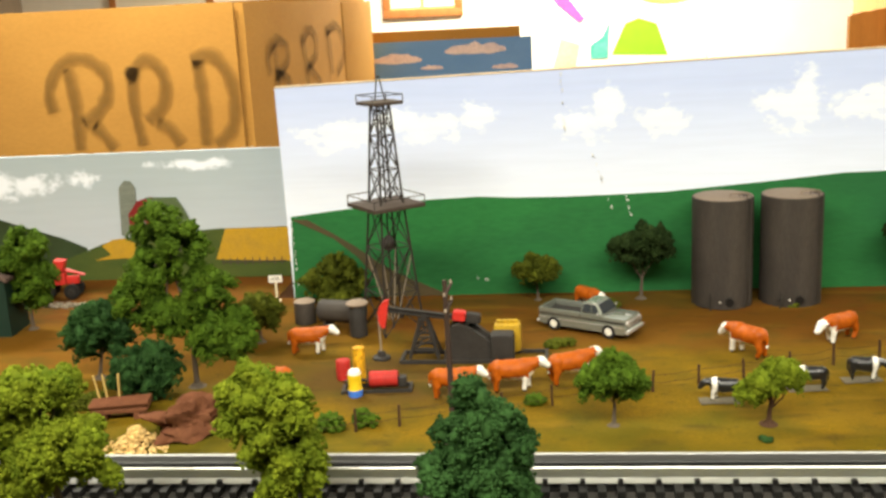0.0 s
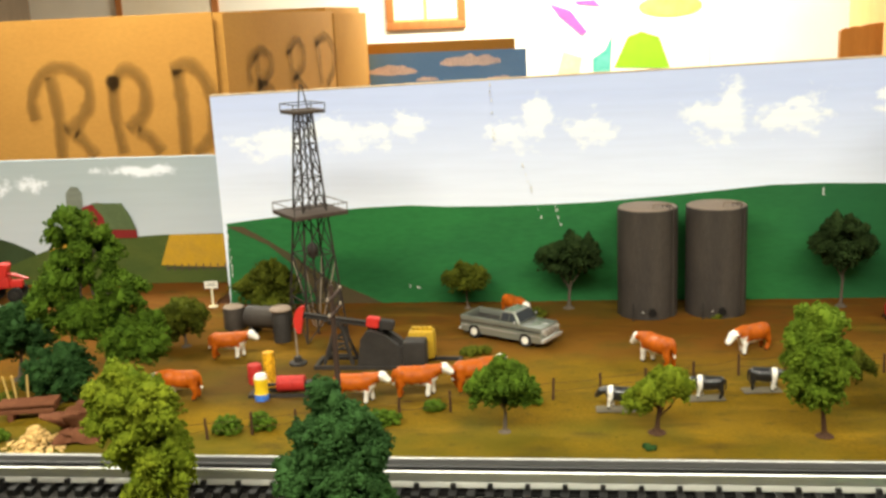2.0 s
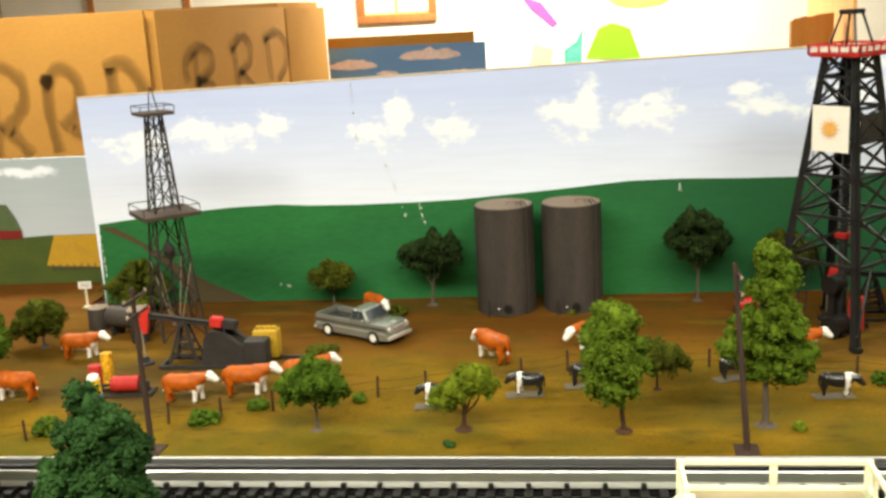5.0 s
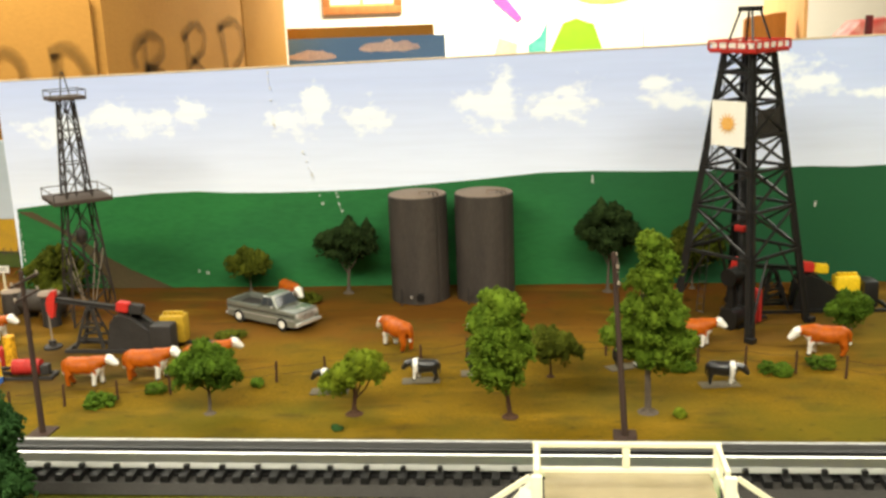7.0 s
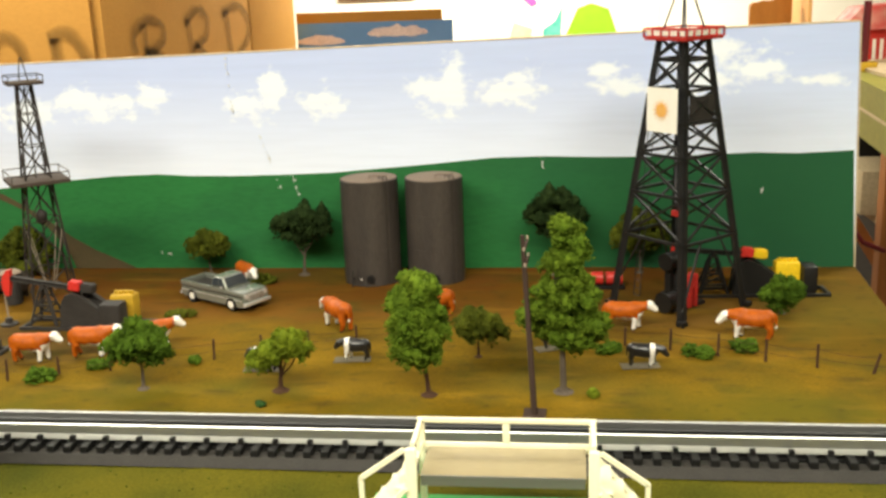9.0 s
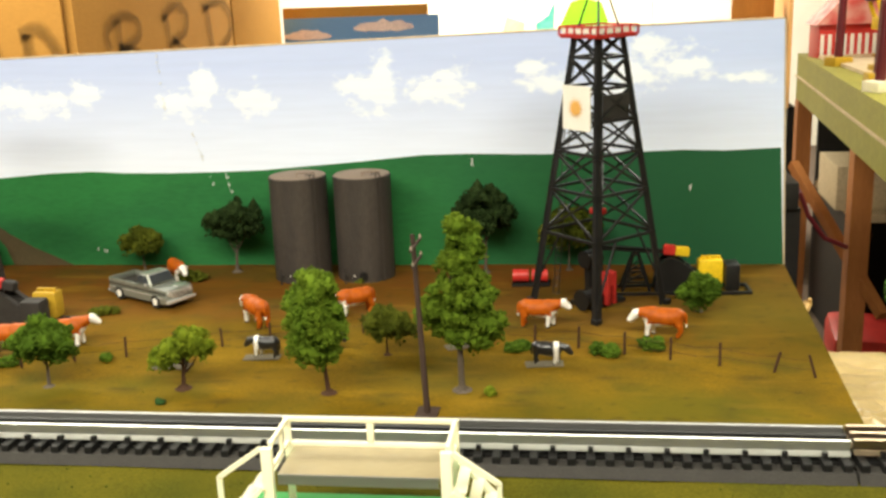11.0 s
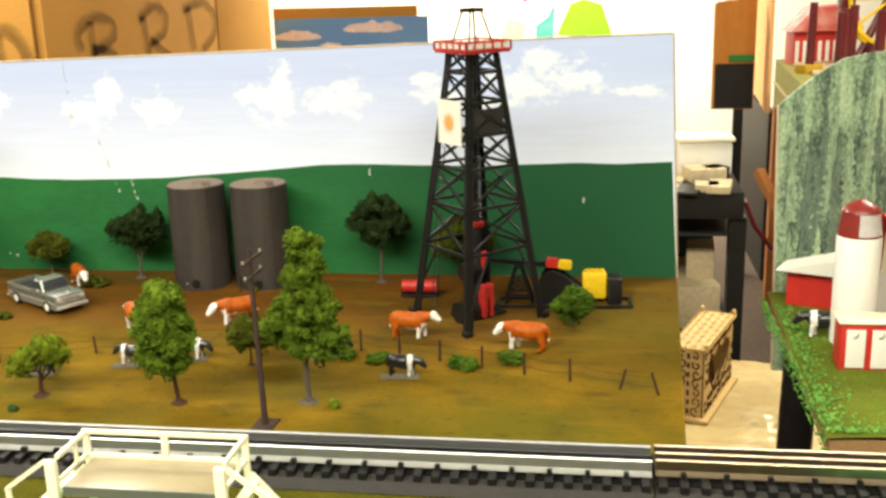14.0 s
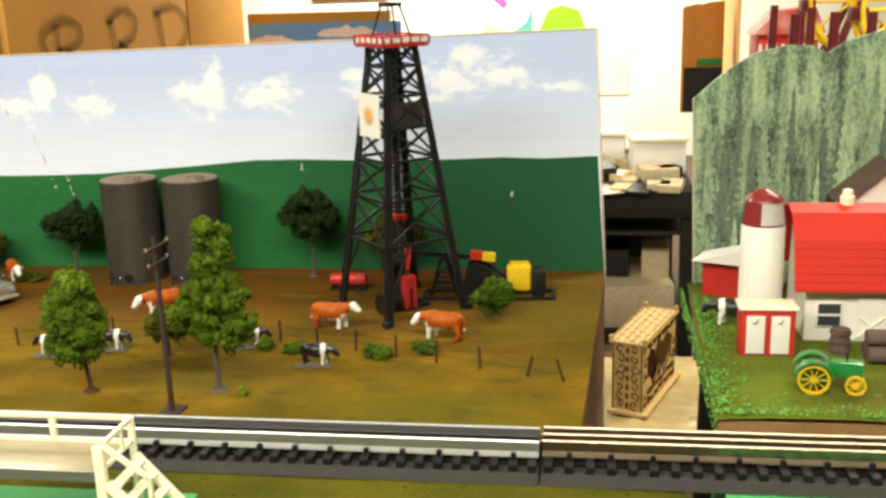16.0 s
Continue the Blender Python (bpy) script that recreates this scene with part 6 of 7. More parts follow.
    box(bm, 0.052, 0.070, -0.006, 0.006, -0.004, 0.008, turn)
    bmesh.ops.bevel(bm, geom=list(bm.edges), offset=0.0015, segments=2, affect="EDGES")
    part("tail_weight", bm, tail_mat, beam)
    bm = bmesh.new()
    box(bm, 0.036, 0.0515, -0.0065, 0.0065, -0.003, 0.009, turn)
    bmesh.ops.bevel(bm, geom=list(bm.edges), offset=0.0012, segments=2, affect="EDGES")
    part("tail_block", bm, head_mat, beam, "red block at the beam tail")
    bm = bmesh.new()
    for s in (-1, 1):
        rod(bm, turn @ Vector((0.056, s * 0.005, -0.002)), (0.046, s * 0.010, 0.018), 0.0011, seg=6)
    part("pitman_arm", bm, frame_mat, t)
    for s in (-1, 1):
        pts = [(0.024, 0.004), (0.030, 0.030), (0.036, 0.036), (0.044, 0.038), (0.060, 0.033), (0.075, 0.024), (0.092, 0.016), (0.094, 0.008), (0.090, 0.004)]
        pts = [(u, 0.004 + (v - 0.004) * mass) for u, v in pts]
        part("counterweight", slab(bmesh.new(), pts, s * 0.012 - 0.004, s * 0.012 + 0.004), hood_mat, t, "dark heavy counterweight", smooth=None)
    part("gearbox", B((0.036, 0.064, -0.0075, 0.0075, 0.004, 0.026), bevel=0.002), frame_mat, t)
    e = part("engine", B((0.084, 0.117, 0.006, 0.028, 0.004, 0.040), bevel=0.005), engine_mat, t, "yellow engine block")
    bm = bmesh.new()
    for k in range(4):
        rod(bm, (0.091 + 0.0066 * k, 0.016, 0.039), (0.091 + 0.0066 * k, 0.016, 0.0435), 0.0034, seg=10)
    part("cylinder_head", bm, engine_mat, e)
    part("radiator", B((*radiator, 0.0, 0.036), bevel=0.004), hood_mat, t, "dark radiator box")
    return t


pump_jack(-0.034, 1.078, -1, "grey weathered pump jack with red horse head", DARK_GREY, RED, DARK_GREY, DULL_YELLOW, DARK_GREY, 8, 1.3, (0.082, 0.110, -0.022, 0.0035))
pump_jack(0.830, 1.222, 3, "black pump jack with red head and yellow engine", BLACK, RED, YELLOW, YELLOW, BLACK, 5, 1.35, (0.1175, 0.137, -0.004, 0.026))

# ---- well-servicing skid and drums near the slender derrick ----
t = thing("pump_skid", -0.088, 0.975, 0, "small skid with dull red pump and barrels", "pump skid", rz=4)
part("frame", B((-0.030, 0.050, -0.012, -0.009, 0, 0.004), (-0.030, 0.050, 0.009, 0.012, 0, 0.004), (-0.030, -0.026, -0.0089, 0.0089, 0, 0.004), (0.046, 0.050, -0.0089, 0.0089, 0, 0.004)), DARK_GREY, t)
bm = rod(bmesh.new(), (0.002, 0, 0.013), (0.034, 0, 0.013), 0.0092, seg=20)
for x in (0.006, 0.018, 0.030):
    rod(bm, (x - 0.001, 0, 0.013), (x + 0.001, 0, 0.013), 0.0098, seg=20)
part("barrel", bm, DULL_RED, t, "red horizontal barrel")
part("pump_head", B((0.034, 0.044, -0.006, 0.006, 0.004, 0.016), bevel=0.002), DARK_GREY, t)
part("pipe", rod(bmesh.new(), (-0.028, 0.011, 0.007), (0.002, 0.004, 0.011), 0.0022), DARK_GREY, t)
bm = lathe(bmesh.new(), [(0, 0), (0.0085, 0), (0.0085, 0.008), (0.0090, 0.0085), (0.0085, 0.009), (0.0085, 0.022), (0.0078, 0.023), (0, 0.023)], 20)
ob = solid("red_drum", bm, DULL_RED, "small upright dull red drum", "drum")
ob.matrix_basis = pose(-0.124, 1.012, 0.0004)
bm = lathe(bmesh.new(), [(0, 0), (0.008, 0), (0.0085, 0.008), (0.0072, 0.010), (0.0075, 0.020), (0.0078, 0.026), (0.006, 0.0305), (0, 0.032)], 20)
ob = solid("toy_figurine", bm, [YELLOW, NAVY, WHITE], "plain yellow toy figurine with blue base and pale top", "figurine")
for f in ob.data.polygons:
    f.material_index = 1 if f.center.z < 0.0085 else (2 if f.center.z > 0.026 else 0)
ob.matrix_basis = pose(-0.100, 0.958, 0.0004)
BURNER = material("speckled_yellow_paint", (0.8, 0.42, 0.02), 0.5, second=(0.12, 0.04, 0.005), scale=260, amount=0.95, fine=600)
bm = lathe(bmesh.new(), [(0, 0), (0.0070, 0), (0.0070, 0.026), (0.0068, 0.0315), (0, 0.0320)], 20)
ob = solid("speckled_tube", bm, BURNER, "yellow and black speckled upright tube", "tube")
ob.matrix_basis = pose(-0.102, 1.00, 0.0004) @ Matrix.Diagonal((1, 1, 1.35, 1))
t = thing("smoke_stack", -0.135, 1.172, 0, "dark upright vessel with pale cap and pipe", "vessel")
part("vessel", lathe(bmesh.new(), [(0, 0), (0.0118, 0), (0.0118, 0.038), (0.009, 0.043), (0, 0.043)], 24), DARK_GREY, t)
part("cap", lathe(bmesh.new(), [(0.0, 0.0431), (0.0145, 0.0431), (0.0150, 0.045), (0.012, 0.0475), (0, 0.0478)], 24), TANK_TOP, t, "dusty pale cap")
t = thing("horizontal_tank", -0.168, 1.205, 0, "dusty dark horizontal fuel tank on cradles", "fuel tank", rz=-12)
bm = rod(bmesh.new(), (-0.024, 0, 0.024), (0.034, 0, 0.024), 0.0155, seg=28)
ball(bm, (-0.024, 0, 0.024), (0.006, 0.0154, 0.0154), 3)
ball(bm, (0.034, 0, 0.024), (0.006, 0.0154, 0.0154), 3)
part("barrel", bm, GREY_METAL, t)
for x in (-0.016, 0.024):
    part("cradle", B((x - 0.002, x + 0.002, -0.013, 0.013, 0, 0.0125)), DARK_GREY, t)
bm = lathe(bmesh.new(), [(0, 0), (0.0150, 0), (0.0150, 0.031), (0.013, 0.0325), (0.0, 0.0335)], 28)
ob = solid("oil_drum", bm, [GREY_METAL, TANK_TOP], "squat dark oil drum with dusty lid", "drum")
for f in ob.data.polygons:
    f.material_index = 1 if f.center.z > 0.0315 else 0
ob.matrix_basis = pose(-0.221, 1.232, 0)
t = thing("red_drum_rack", 0.690, 1.252, 0, "dark tray holding two bright red drums", "drum rack", rz=2)
part("tray", B((-0.026, 0.026, -0.012, 0.012, 0, 0.004), bevel=0.001), BLACK, t)
for x in (-0.014, 0.012):
    bm = rod(bmesh.new(), (x - 0.011, 0, 0.013), (x + 0.011, 0, 0.013), 0.0088, seg=20)
    for k in (-0.009, 0, 0.009):
        rod(bm, (x + k - 0.0008, 0, 0.013), (x + k + 0.0008, 0, 0.013), 0.0094, seg=20)
    part("drum", bm, RED, t, "bright red drum")
t = thing("notice_sign", -0.290, 1.338, 0, "small white notice board on a post", "sign", rz=6)
part("post", B((-0.0013, 0.0013, -0.0013, 0.0013, 0.002, 0.036)), CREAM, t)
part("foot", B((-0.006, 0.006, -0.004, 0.004, 0, 0.002)), CREAM, t)
part("board", B((-0.010, 0.010, -0.0024, -0.0014, 0.030, 0.041)), WHITE, t)
part("writing_bar", B((-0.007, 0.007, -0.0028, -0.0025, 0.034, 0.0348), (-0.006, 0.006, -0.0028, -0.0025, 0.037, 0.0378)), DARK_GREY, t, "unreadable dark lines")

# ---- wooded corner: bark, chips, cart ----
def rugged(name, label, cat, x, y, z, size, rz, seed, mat, sub=4, amp=0.35):
    bm = ball(bmesh.new(), (0, 0, 0), 1, sub)
    for v in bm.verts:
        c = v.co
        k = 1 + amp * noise.noise(c * 1.6 + Vector((seed, 0, 0))) - amp * 0.55 * abs(noise.noise(c * 2.6 + Vector((0, seed, 0)))) + amp * 0.12 * noise.noise(c * 9)
        v.co = Vector((max(-0.82, min(0.82, c.x)) * size[0], max(-0.8, min(0.8, c.y)) * size[1], max(-0.5, c.z) * size[2])) * k
    ob = solid(name, bm, mat, label, cat, smooth=30)
    low = min(v.co.z for v in ob.data.vertices)
    ob.matrix_basis = pose(x, y, z - low - 0.001, 0, 0, rz)
    return ob


rugged("bark_piece", "large folded piece of red-brown bark", "bark", -0.258, 0.850, 0, (0.044, 0.020, 0.024), 34, 3, ROCK, 5, 0.75)
rugged("bark_piece", "smaller red-brown piece of bark", "bark", -0.215, 0.875, 0, (0.022, 0.016, 0.026), -20, 7, ROCK, 5, 0.75)
t = thing("log_cart", -0.352, 0.905, 0, "brown wooden log cart with tan stakes", "cart", rz=10)
part("bed", B((-0.030, 0.030, -0.012, 0.012, 0.008, 0.013), bevel=0.001), ROCK, t)
for k in range(4):
    part("log", rod(bmesh.new(), (-0.032, -0.009 + 0.006 * k, 0.0165), (0.032, -0.009 + 0.006 * k, 0.0175), 0.0034, seg=9), ROCK, t)
for x in (-0.018, 0.018):
    part("runner", B((x - 0.003, x + 0.003, -0.012, 0.012, 0.0, 0.008)), ROCK, t)
for x, k in ((-0.024, -0.005), (-0.016, -0.003), (-0.004, 0.002)):
    part("stake", rod(bmesh.new(), (x, 0.010, 0.012), (x + k, 0.011, 0.046), 0.0012, seg=6), TAN, t, "tan wooden stake")
rs = np.random.RandomState(77)
for k, (x, y, w) in enumerate(((-0.303, 0.828, 0.030), (-0.425, 0.825, 0.030))):
    n = 420
    p = rs.normal(size=(n, 3)) * np.array([w * 0.42, w * 0.30, 0])
    p[:, 2] = np.maximum(0.0015, 0.022 * np.exp(-((p[:, 0] / (w * 0.55)) ** 2 + (p[:, 1] / (w * 0.4)) ** 2)) - rs.uniform(0, 0.008, n))
    ob = new("wood_chip_pile", clumps("wood_chip_pile", p, rs.uniform(0.0016, 0.0036, n), CHIPS, rs, 0.6))
    ob.matrix_basis = pose(x, y, 0)
    tagged(ob, "heap of pale tan wood chips on the turf", "wood chips", "wood chip heaps", "stuff")
# farm end of the layout
t = thing("green_shed", -0.684, 1.215, 0, "dark green toy shed with white window", "shed", rz=4)
part("wall", B((-0.05, 0.05, -0.03, 0.03, 0, 0.082)), DARKGREEN, t)
part("roof", slab(bmesh.new(), [(-0.056, 0.080), (0, 0.112), (0.056, 0.080), (0.056, 0.085), (0, 0.118), (-0.056, 0.085)], -0.036, 0.036), BROWNROOF, t)
w = part("window", B((0.020, 0.034, -0.0312, -0.0301, 0.030, 0.052)), WHITE, t, "white framed window")
part("pane", B((0.0225, 0.0315, -0.0320, -0.0313, 0.033, 0.049)), CAR_GLASS, w)
t = thing("red_farm_machine", -0.652, 1.385, 0.0, "bright red toy farm tractor with dark wheels", "toy tractor", rz=10)
part("body", B((-0.030, 0.010, -0.009, 0.009, 0.022, 0.040), (0.0101, 0.030, -0.006, 0.006, 0.022, 0.034), bevel=0.002), RED, t)
part("hopper", slab(bmesh.new(), [(-0.016, 0.040), (0.006, 0.040), (0.012, 0.060), (-0.004, 0.062)], -0.010, 0.010), RED, t, smooth=None)
part("boom", rod(bmesh.new(), (0.004, 0, 0.046), (0.040, -0.004, 0.036), 0.0035, 0.002, seg=8), RED, t)
for x, r in ((-0.020, 0.014), (0.020, 0.012)):
    for s in (-1, 1):
        wheel(t, x, s * 0.014, r, r, 0.008, s, TYRE, DARK_GREY)
t = thing("red_farm_wagon", -0.760, 1.40, 0.0, "red and yellow toy farm wagon", "toy wagon", rz=4)
part("box", B((-0.035, 0.050, -0.014, 0.014, 0.020, 0.036), bevel=0.001), RED, t)
part("load", B((-0.030, 0.044, -0.011, 0.011, 0.0361, 0.046), bevel=0.003), DULL_YELLOW, t)
for x in (-0.024, 0.036):
    for s in (-1, 1):
        wheel(t, x, s * 0.016, 0.010, 0.010, 0.006, s, TYRE, DARK_GREY)
rs = np.random.RandomState(5)
n = 900
p = np.stack([rs.uniform(-0.17, 0.16, n), rs.uniform(-0.012, 0.012, n), rs.uniform(0.0, 0.003, n)], 1)
ob = new("gravel_path", clumps("gravel_path", p, rs.uniform(0.001, 0.0024, n), GRAVEL, rs))
ob.matrix_basis = pose(-0.72, 1.335, 0)
tagged(ob, "strip of pale loose gravel", "gravel", kind="stuff")
n = 260
p = np.stack([rs.uniform(-0.5, 1.0, n), 0.905 + rs.uniform(-0.105, 0.12, n) + 0.02 * rs.normal(size=n), np.zeros(n)], 1)
p = p[(p[:, 1] < 1.33) & (p[:, 1] > 0.80)]
ob = new("turf_crumbs", clumps("turf_crumbs", p, rs.uniform(0.0003, 0.0008, len(p)), OLIVE, rs))
tagged(ob, "scattered olive turf crumbs", "turf", kind="stuff")
n = 700
p = np.stack([rs.uniform(-0.6, 1.12, n), rs.uniform(0.45, 0.694, n), np.zeros(n) - 0.001], 1)
ob = new("grass_crumbs", clumps("grass_crumbs", p, rs.uniform(0.0004, 0.0012, n), OLIVE, rs))
tagged(ob, "scattered olive grass crumbs along the track", "turf", kind="stuff")

# ---- toy farm ----
FZ = 0.025
t = thing("farm_table", 0, 0, 0, "farm module board with clumpy green turf", "table", kind="structure")
bm = bmesh.new()
grid = {}
for i in range(61):
    for j in range(51):
        x, y = 1.139 + 0.9 * i / 60, 0.793 + 0.43 * j / 50
        x += 0.012 * (1 - i / 60) * j / 50
        edge = max(0, 1 - i / 3) + max(0, 1 - j / 2) * 0.4
        grid[i, j] = bm.verts.new((x, y, FZ + 0.0016 * noise.noise((x * 30, y * 30, 2)) - 0.004 * edge))
for i in range(60):
    for j in range(50):
        bm.faces.new((grid[i, j], grid[i + 1, j], grid[i + 1, j + 1], grid[i, j + 1]))
part("turf", bm, FARM_TURF, t, smooth=60)
bm = bmesh.new()
edge = [(1.143, 0.796), (2.035, 0.796), (2.035, 1.215), (1.154, 1.215)]
a, b = [bm.verts.new((x, y, -0.002)) for x, y in edge], [bm.verts.new((x, y, FZ - 0.0065)) for x, y in edge]
bm.faces.new(a[::-1])
bm.faces.new(b)
for i in range(4):
    bm.faces.new((a[i - 1], a[i], b[i], b[i - 1]))
part("board", bm, EDGE_BROWN, t, "bare brown board edge", smooth=None)
for x in (1.19, 1.95):
    for y in (0.83, 1.17):
        part("leg", rod(bmesh.new(), (x - 0.02, y, FLOOR), (x, y, -0.002), 0.024, 0.022, seg=12), BLACK, t, "black table leg")
rs = np.random.RandomState(9)
n = 2600
p = np.stack([1.142 + rs.exponential(0.012, n).clip(0, 0.06), rs.uniform(0.80, 1.16, n), np.full(n, FZ)], 1)
p[:, 0] += 0.012 * (p[:, 1] - 0.79) / 0.43
q = np.stack([rs.uniform(1.14, 1.5, n), 0.798 + rs.exponential(0.010, n).clip(0, 0.05), np.full(n, FZ)], 1)
side = np.stack([np.full(n, 1.1415), rs.uniform(0.80, 1.2, n), FZ - rs.exponential(0.010, n).clip(0, 0.026)], 1)
p = np.concatenate([p[:620], q[:620], side[:700]])
FLOCK = material("bright_green_flock", (0.13, 0.30, 0.055), 0.9, second=(0.075, 0.18, 0.030), scale=40, island=0.4)
ob = new("flock_edging", clumps("flock_edging", p, rs.uniform(0.0005, 0.0019, len(p)), FLOCK, rs))
tagged(ob, "bright green flock along the module edge", "flock", kind="stuff")

t = thing("tool_shed", 1.2085, 0.962, FZ, "small red-framed shed with two white doors", "shed")
part("wall", B((-0.0275, 0.0275, -0.014, 0.016, 0, 0.050), bevel=0.0005), RED, t)
for s in (-1, 1):
    d = part("door", B((s * 0.0125 - 0.0093, s * 0.0125 + 0.0093, -0.0158, -0.0142, 0.003, 0.044), bevel=0.0004), WHITE, t, "white shed door")
    bm = bmesh.new()
    pts = [(s * 0.0125 - 0.003 + 0.005 * k / 6, -0.0165, 0.037 - 0.003 * math.sin(math.pi * k / 6) + 0.0006 * k) for k in range(7)]
    for a, b in zip(pts, pts[1:]):
        rod(bm, a, b, 0.0005, seg=5)
    part("hinge_mark", bm, DARK_GREY, d)
part("roof", B((-0.0300, 0.0300, -0.0165, 0.018, 0.0502, 0.0530), bevel=0.0006), CREAM, t, "cream flat roof")
t = thing("white_silo", 1.213, 1.035, FZ, "white toy silo with dark red and clear dome", "silo")
part("shaft", lathe(bmesh.new(), [(0, 0), (0.0235, 0), (0.0235, 0.120), (0.0225, 0.122), (0, 0.122)], 40), WHITE, t)
bm = bmesh.new()
prof = [(0.0232, 0.1222), (0.0230, 0.1240), (0.0196, 0.1480), (0.0208, 0.1485), (0.0190, 0.1520), (0.0120, 0.1565), (0.0060, 0.1600), (0, 0.1615)]
dome = part("dome", lathe(bm, prof, 24), [DOMERED, GLAZE], t, "dark red dome with clear panes", smooth=50)
for f in dome.data.polygons:
    a = math.atan2(f.center.y, f.center.x)
    f.material_index = 1 if 0.1240 < f.center.z < 0.1482 and -1.75 < a < 0.3 else 0
t = thing("annex", 1.198, 1.172, FZ, "low red barn annex with white sloped roof", "barn annex", rz=-24)
part("wall", B((-0.028, 0.040, -0.02, 0.018, 0, 0.044)), RED, t)
part("roof", slab(bmesh.new(), [(-0.040, 0.0442), (0.050, 0.0442), (0.050, 0.064), (0.02, 0.062)], -0.030, 0.022), WHITE, t, smooth=None)
t = thing("toy_barn", 1.255, 1.0, FZ, "white toy barn with bright red gambrel roof", "barn")
part("wall", slab(bmesh.new(), [(0.0, 0.0), (0.26, 0.0), (0.26, 0.064), (0.0, 0.064)], 0.0, 0.10), WHITE, t)
bm = bmesh.new()
pts = [(-0.012, 0.061), (0.004, 0.110), (0.026, 0.136), (0.050, 0.142), (0.074, 0.136), (0.096, 0.110), (0.112, 0.061)]
a = [bm.verts.new((-0.014, y, z)) for y, z in pts]
b = [bm.verts.new((0.27, y, z)) for y, z in pts]
c = [bm.verts.new((-0.014, y, z - 0.003)) for y, z in pts]
d = [bm.verts.new((0.27, y, z - 0.003)) for y, z in pts]
for i in range(6):
    bm.faces.new((a[i], a[i + 1], b[i + 1], b[i]))
    bm.faces.new((c[i + 1], c[i], d[i], d[i + 1]))
    bm.faces.new((a[i + 1], a[i], c[i], c[i + 1]))
    bm.faces.new((b[i], b[i + 1], d[i + 1], d[i]))
bm.faces.new((a[0], b[0], d[0], c[0]))
bm.faces.new((a[6], c[6], d[6], b[6]))
roof = part("roof", bm, ROOFRED, t, "bright red gambrel roof", smooth=None)
for k in range(5):
    f = 0.15 + 0.17 * k
    y, z = -0.012 + 0.016 * f, 0.061 + 0.049 * f
    part("roof_rib", B((-0.0145, 0.2705, y - 0.0005, y + 0.0005, z, z + 0.0003)), ROOFRED, roof)
bm = bmesh.new()
pts2 = [(0.002, 0.064), (0.098, 0.064), (0.094, 0.106), (0.073, 0.131), (0.050, 0.137), (0.027, 0.131), (0.006, 0.106)]
a = [bm.verts.new((0.0, y, z)) for y, z in pts2]
b = [bm.verts.new((0.003, y, z)) for y, z in pts2]
bm.faces.new(a)
bm.faces.new(b[::-1])
for i in range(7):
    bm.faces.new((a[i], b[i], b[i - 1], a[i - 1]))
part("gable", bm, CREAM, t, smooth=None)
w = part("window", B((0.011, 0.039, -0.0016, -0.0002, 0.016, 0.044), bevel=0.0004), WHITE, t, "white window with two dark panes")
for z in (0.018, 0.0315):
    part("pane", B((0.0135, 0.0365, -0.0024, -0.0017, z, z + 0.0105)), CAR_GLASS, w)
door = part("door", B((0.054, 0.084, -0.0018, -0.0002, 0.004, 0.056)), WHITE, t, "white plank door with cross brace")
bm = rod(bmesh.new(), (0.056, -0.0024, 0.006), (0.082, -0.0024, 0.028), 0.0007, square=True)
rod(bm, (0.056, -0.0026, 0.028), (0.082, -0.0026, 0.006), 0.0007, square=True)
part("door_brace", bm, CREAM, door)
part("side_door", B((0.090, 0.110, -0.0016, -0.0002, 0.002, 0.056)), DULL_RED, t, "dull red side door")
part("vent", lathe(bmesh.new(), [(0, 0.1395), (0.008, 0.1395), (0.008, 0.149), (0.006, 0.1505), (0.0055, 0.156), (0, 0.158)], 14, (0.048, 0.050)), CREAM, t, "cream roof ventilator")
t = thing("farmhouse", 1.375, 1.150, FZ, "white toy house with grey-brown roof", "house")
part("wall", slab(bmesh.new(), [(-0.045, 0.0), (0.045, 0.0), (0.045, 0.122), (0.0, 0.160), (-0.045, 0.122)], 0.0, 0.06), WHITE, t, smooth=None)
part("roof", slab(bmesh.new(), [(-0.001, 0.1605), (0.055, 0.114), (0.058, 0.118), (0.0, 0.1665)], -0.006, 0.064), BROWNROOF, t, smooth=None)
part("roof", slab(bmesh.new(), [(-0.0012, 0.1605), (-0.055, 0.114), (-0.058, 0.118), (-0.0005, 0.1665)], -0.006, 0.064), BROWNROOF, t, smooth=None)
ob = new("calf_figurine", CALF)
ob.matrix_basis = pose(1.186, 1.045, FZ, 0, 0, 168) @ Matrix.Scale(0.85, 4)
tagged(ob, "glossy black and white toy calf by the annex", "cow figurine", "belted toy calves")
bm = rod(bmesh.new(), (0, 0, 0), (0, 0, 0.026), 0.010, 0.0095, seg=20)
for z in (0.004, 0.013, 0.022):
    rod(bm, (0, 0, z - 0.0008), (0, 0, z + 0.0008), 0.0112, seg=20)
ob = solid("barrel", bm, BROWNROOF, "dark brown toy barrel beside the barn", "barrel")
ob.matrix_basis = pose(1.285, 0.965, FZ)
t = thing("log_pile", 1.355, 0.945, FZ, "pile of dark brown logs by the barn", "log pile")
for k, (y, z) in enumerate(((-0.012, 0.009), (0.006, 0.009), (-0.003, 0.0245))):
    bm = rod(bmesh.new(), (-0.05, y, z), (0.07, y, z), 0.0088, 0.0084, seg=14)
    part("log", bm, BROWNROOF, t)
t = thing("toy_tractor", 1.246, 0.864, FZ, "green toy tractor with yellow spoked wheels", "toy tractor", rz=-8, scale=0.82)


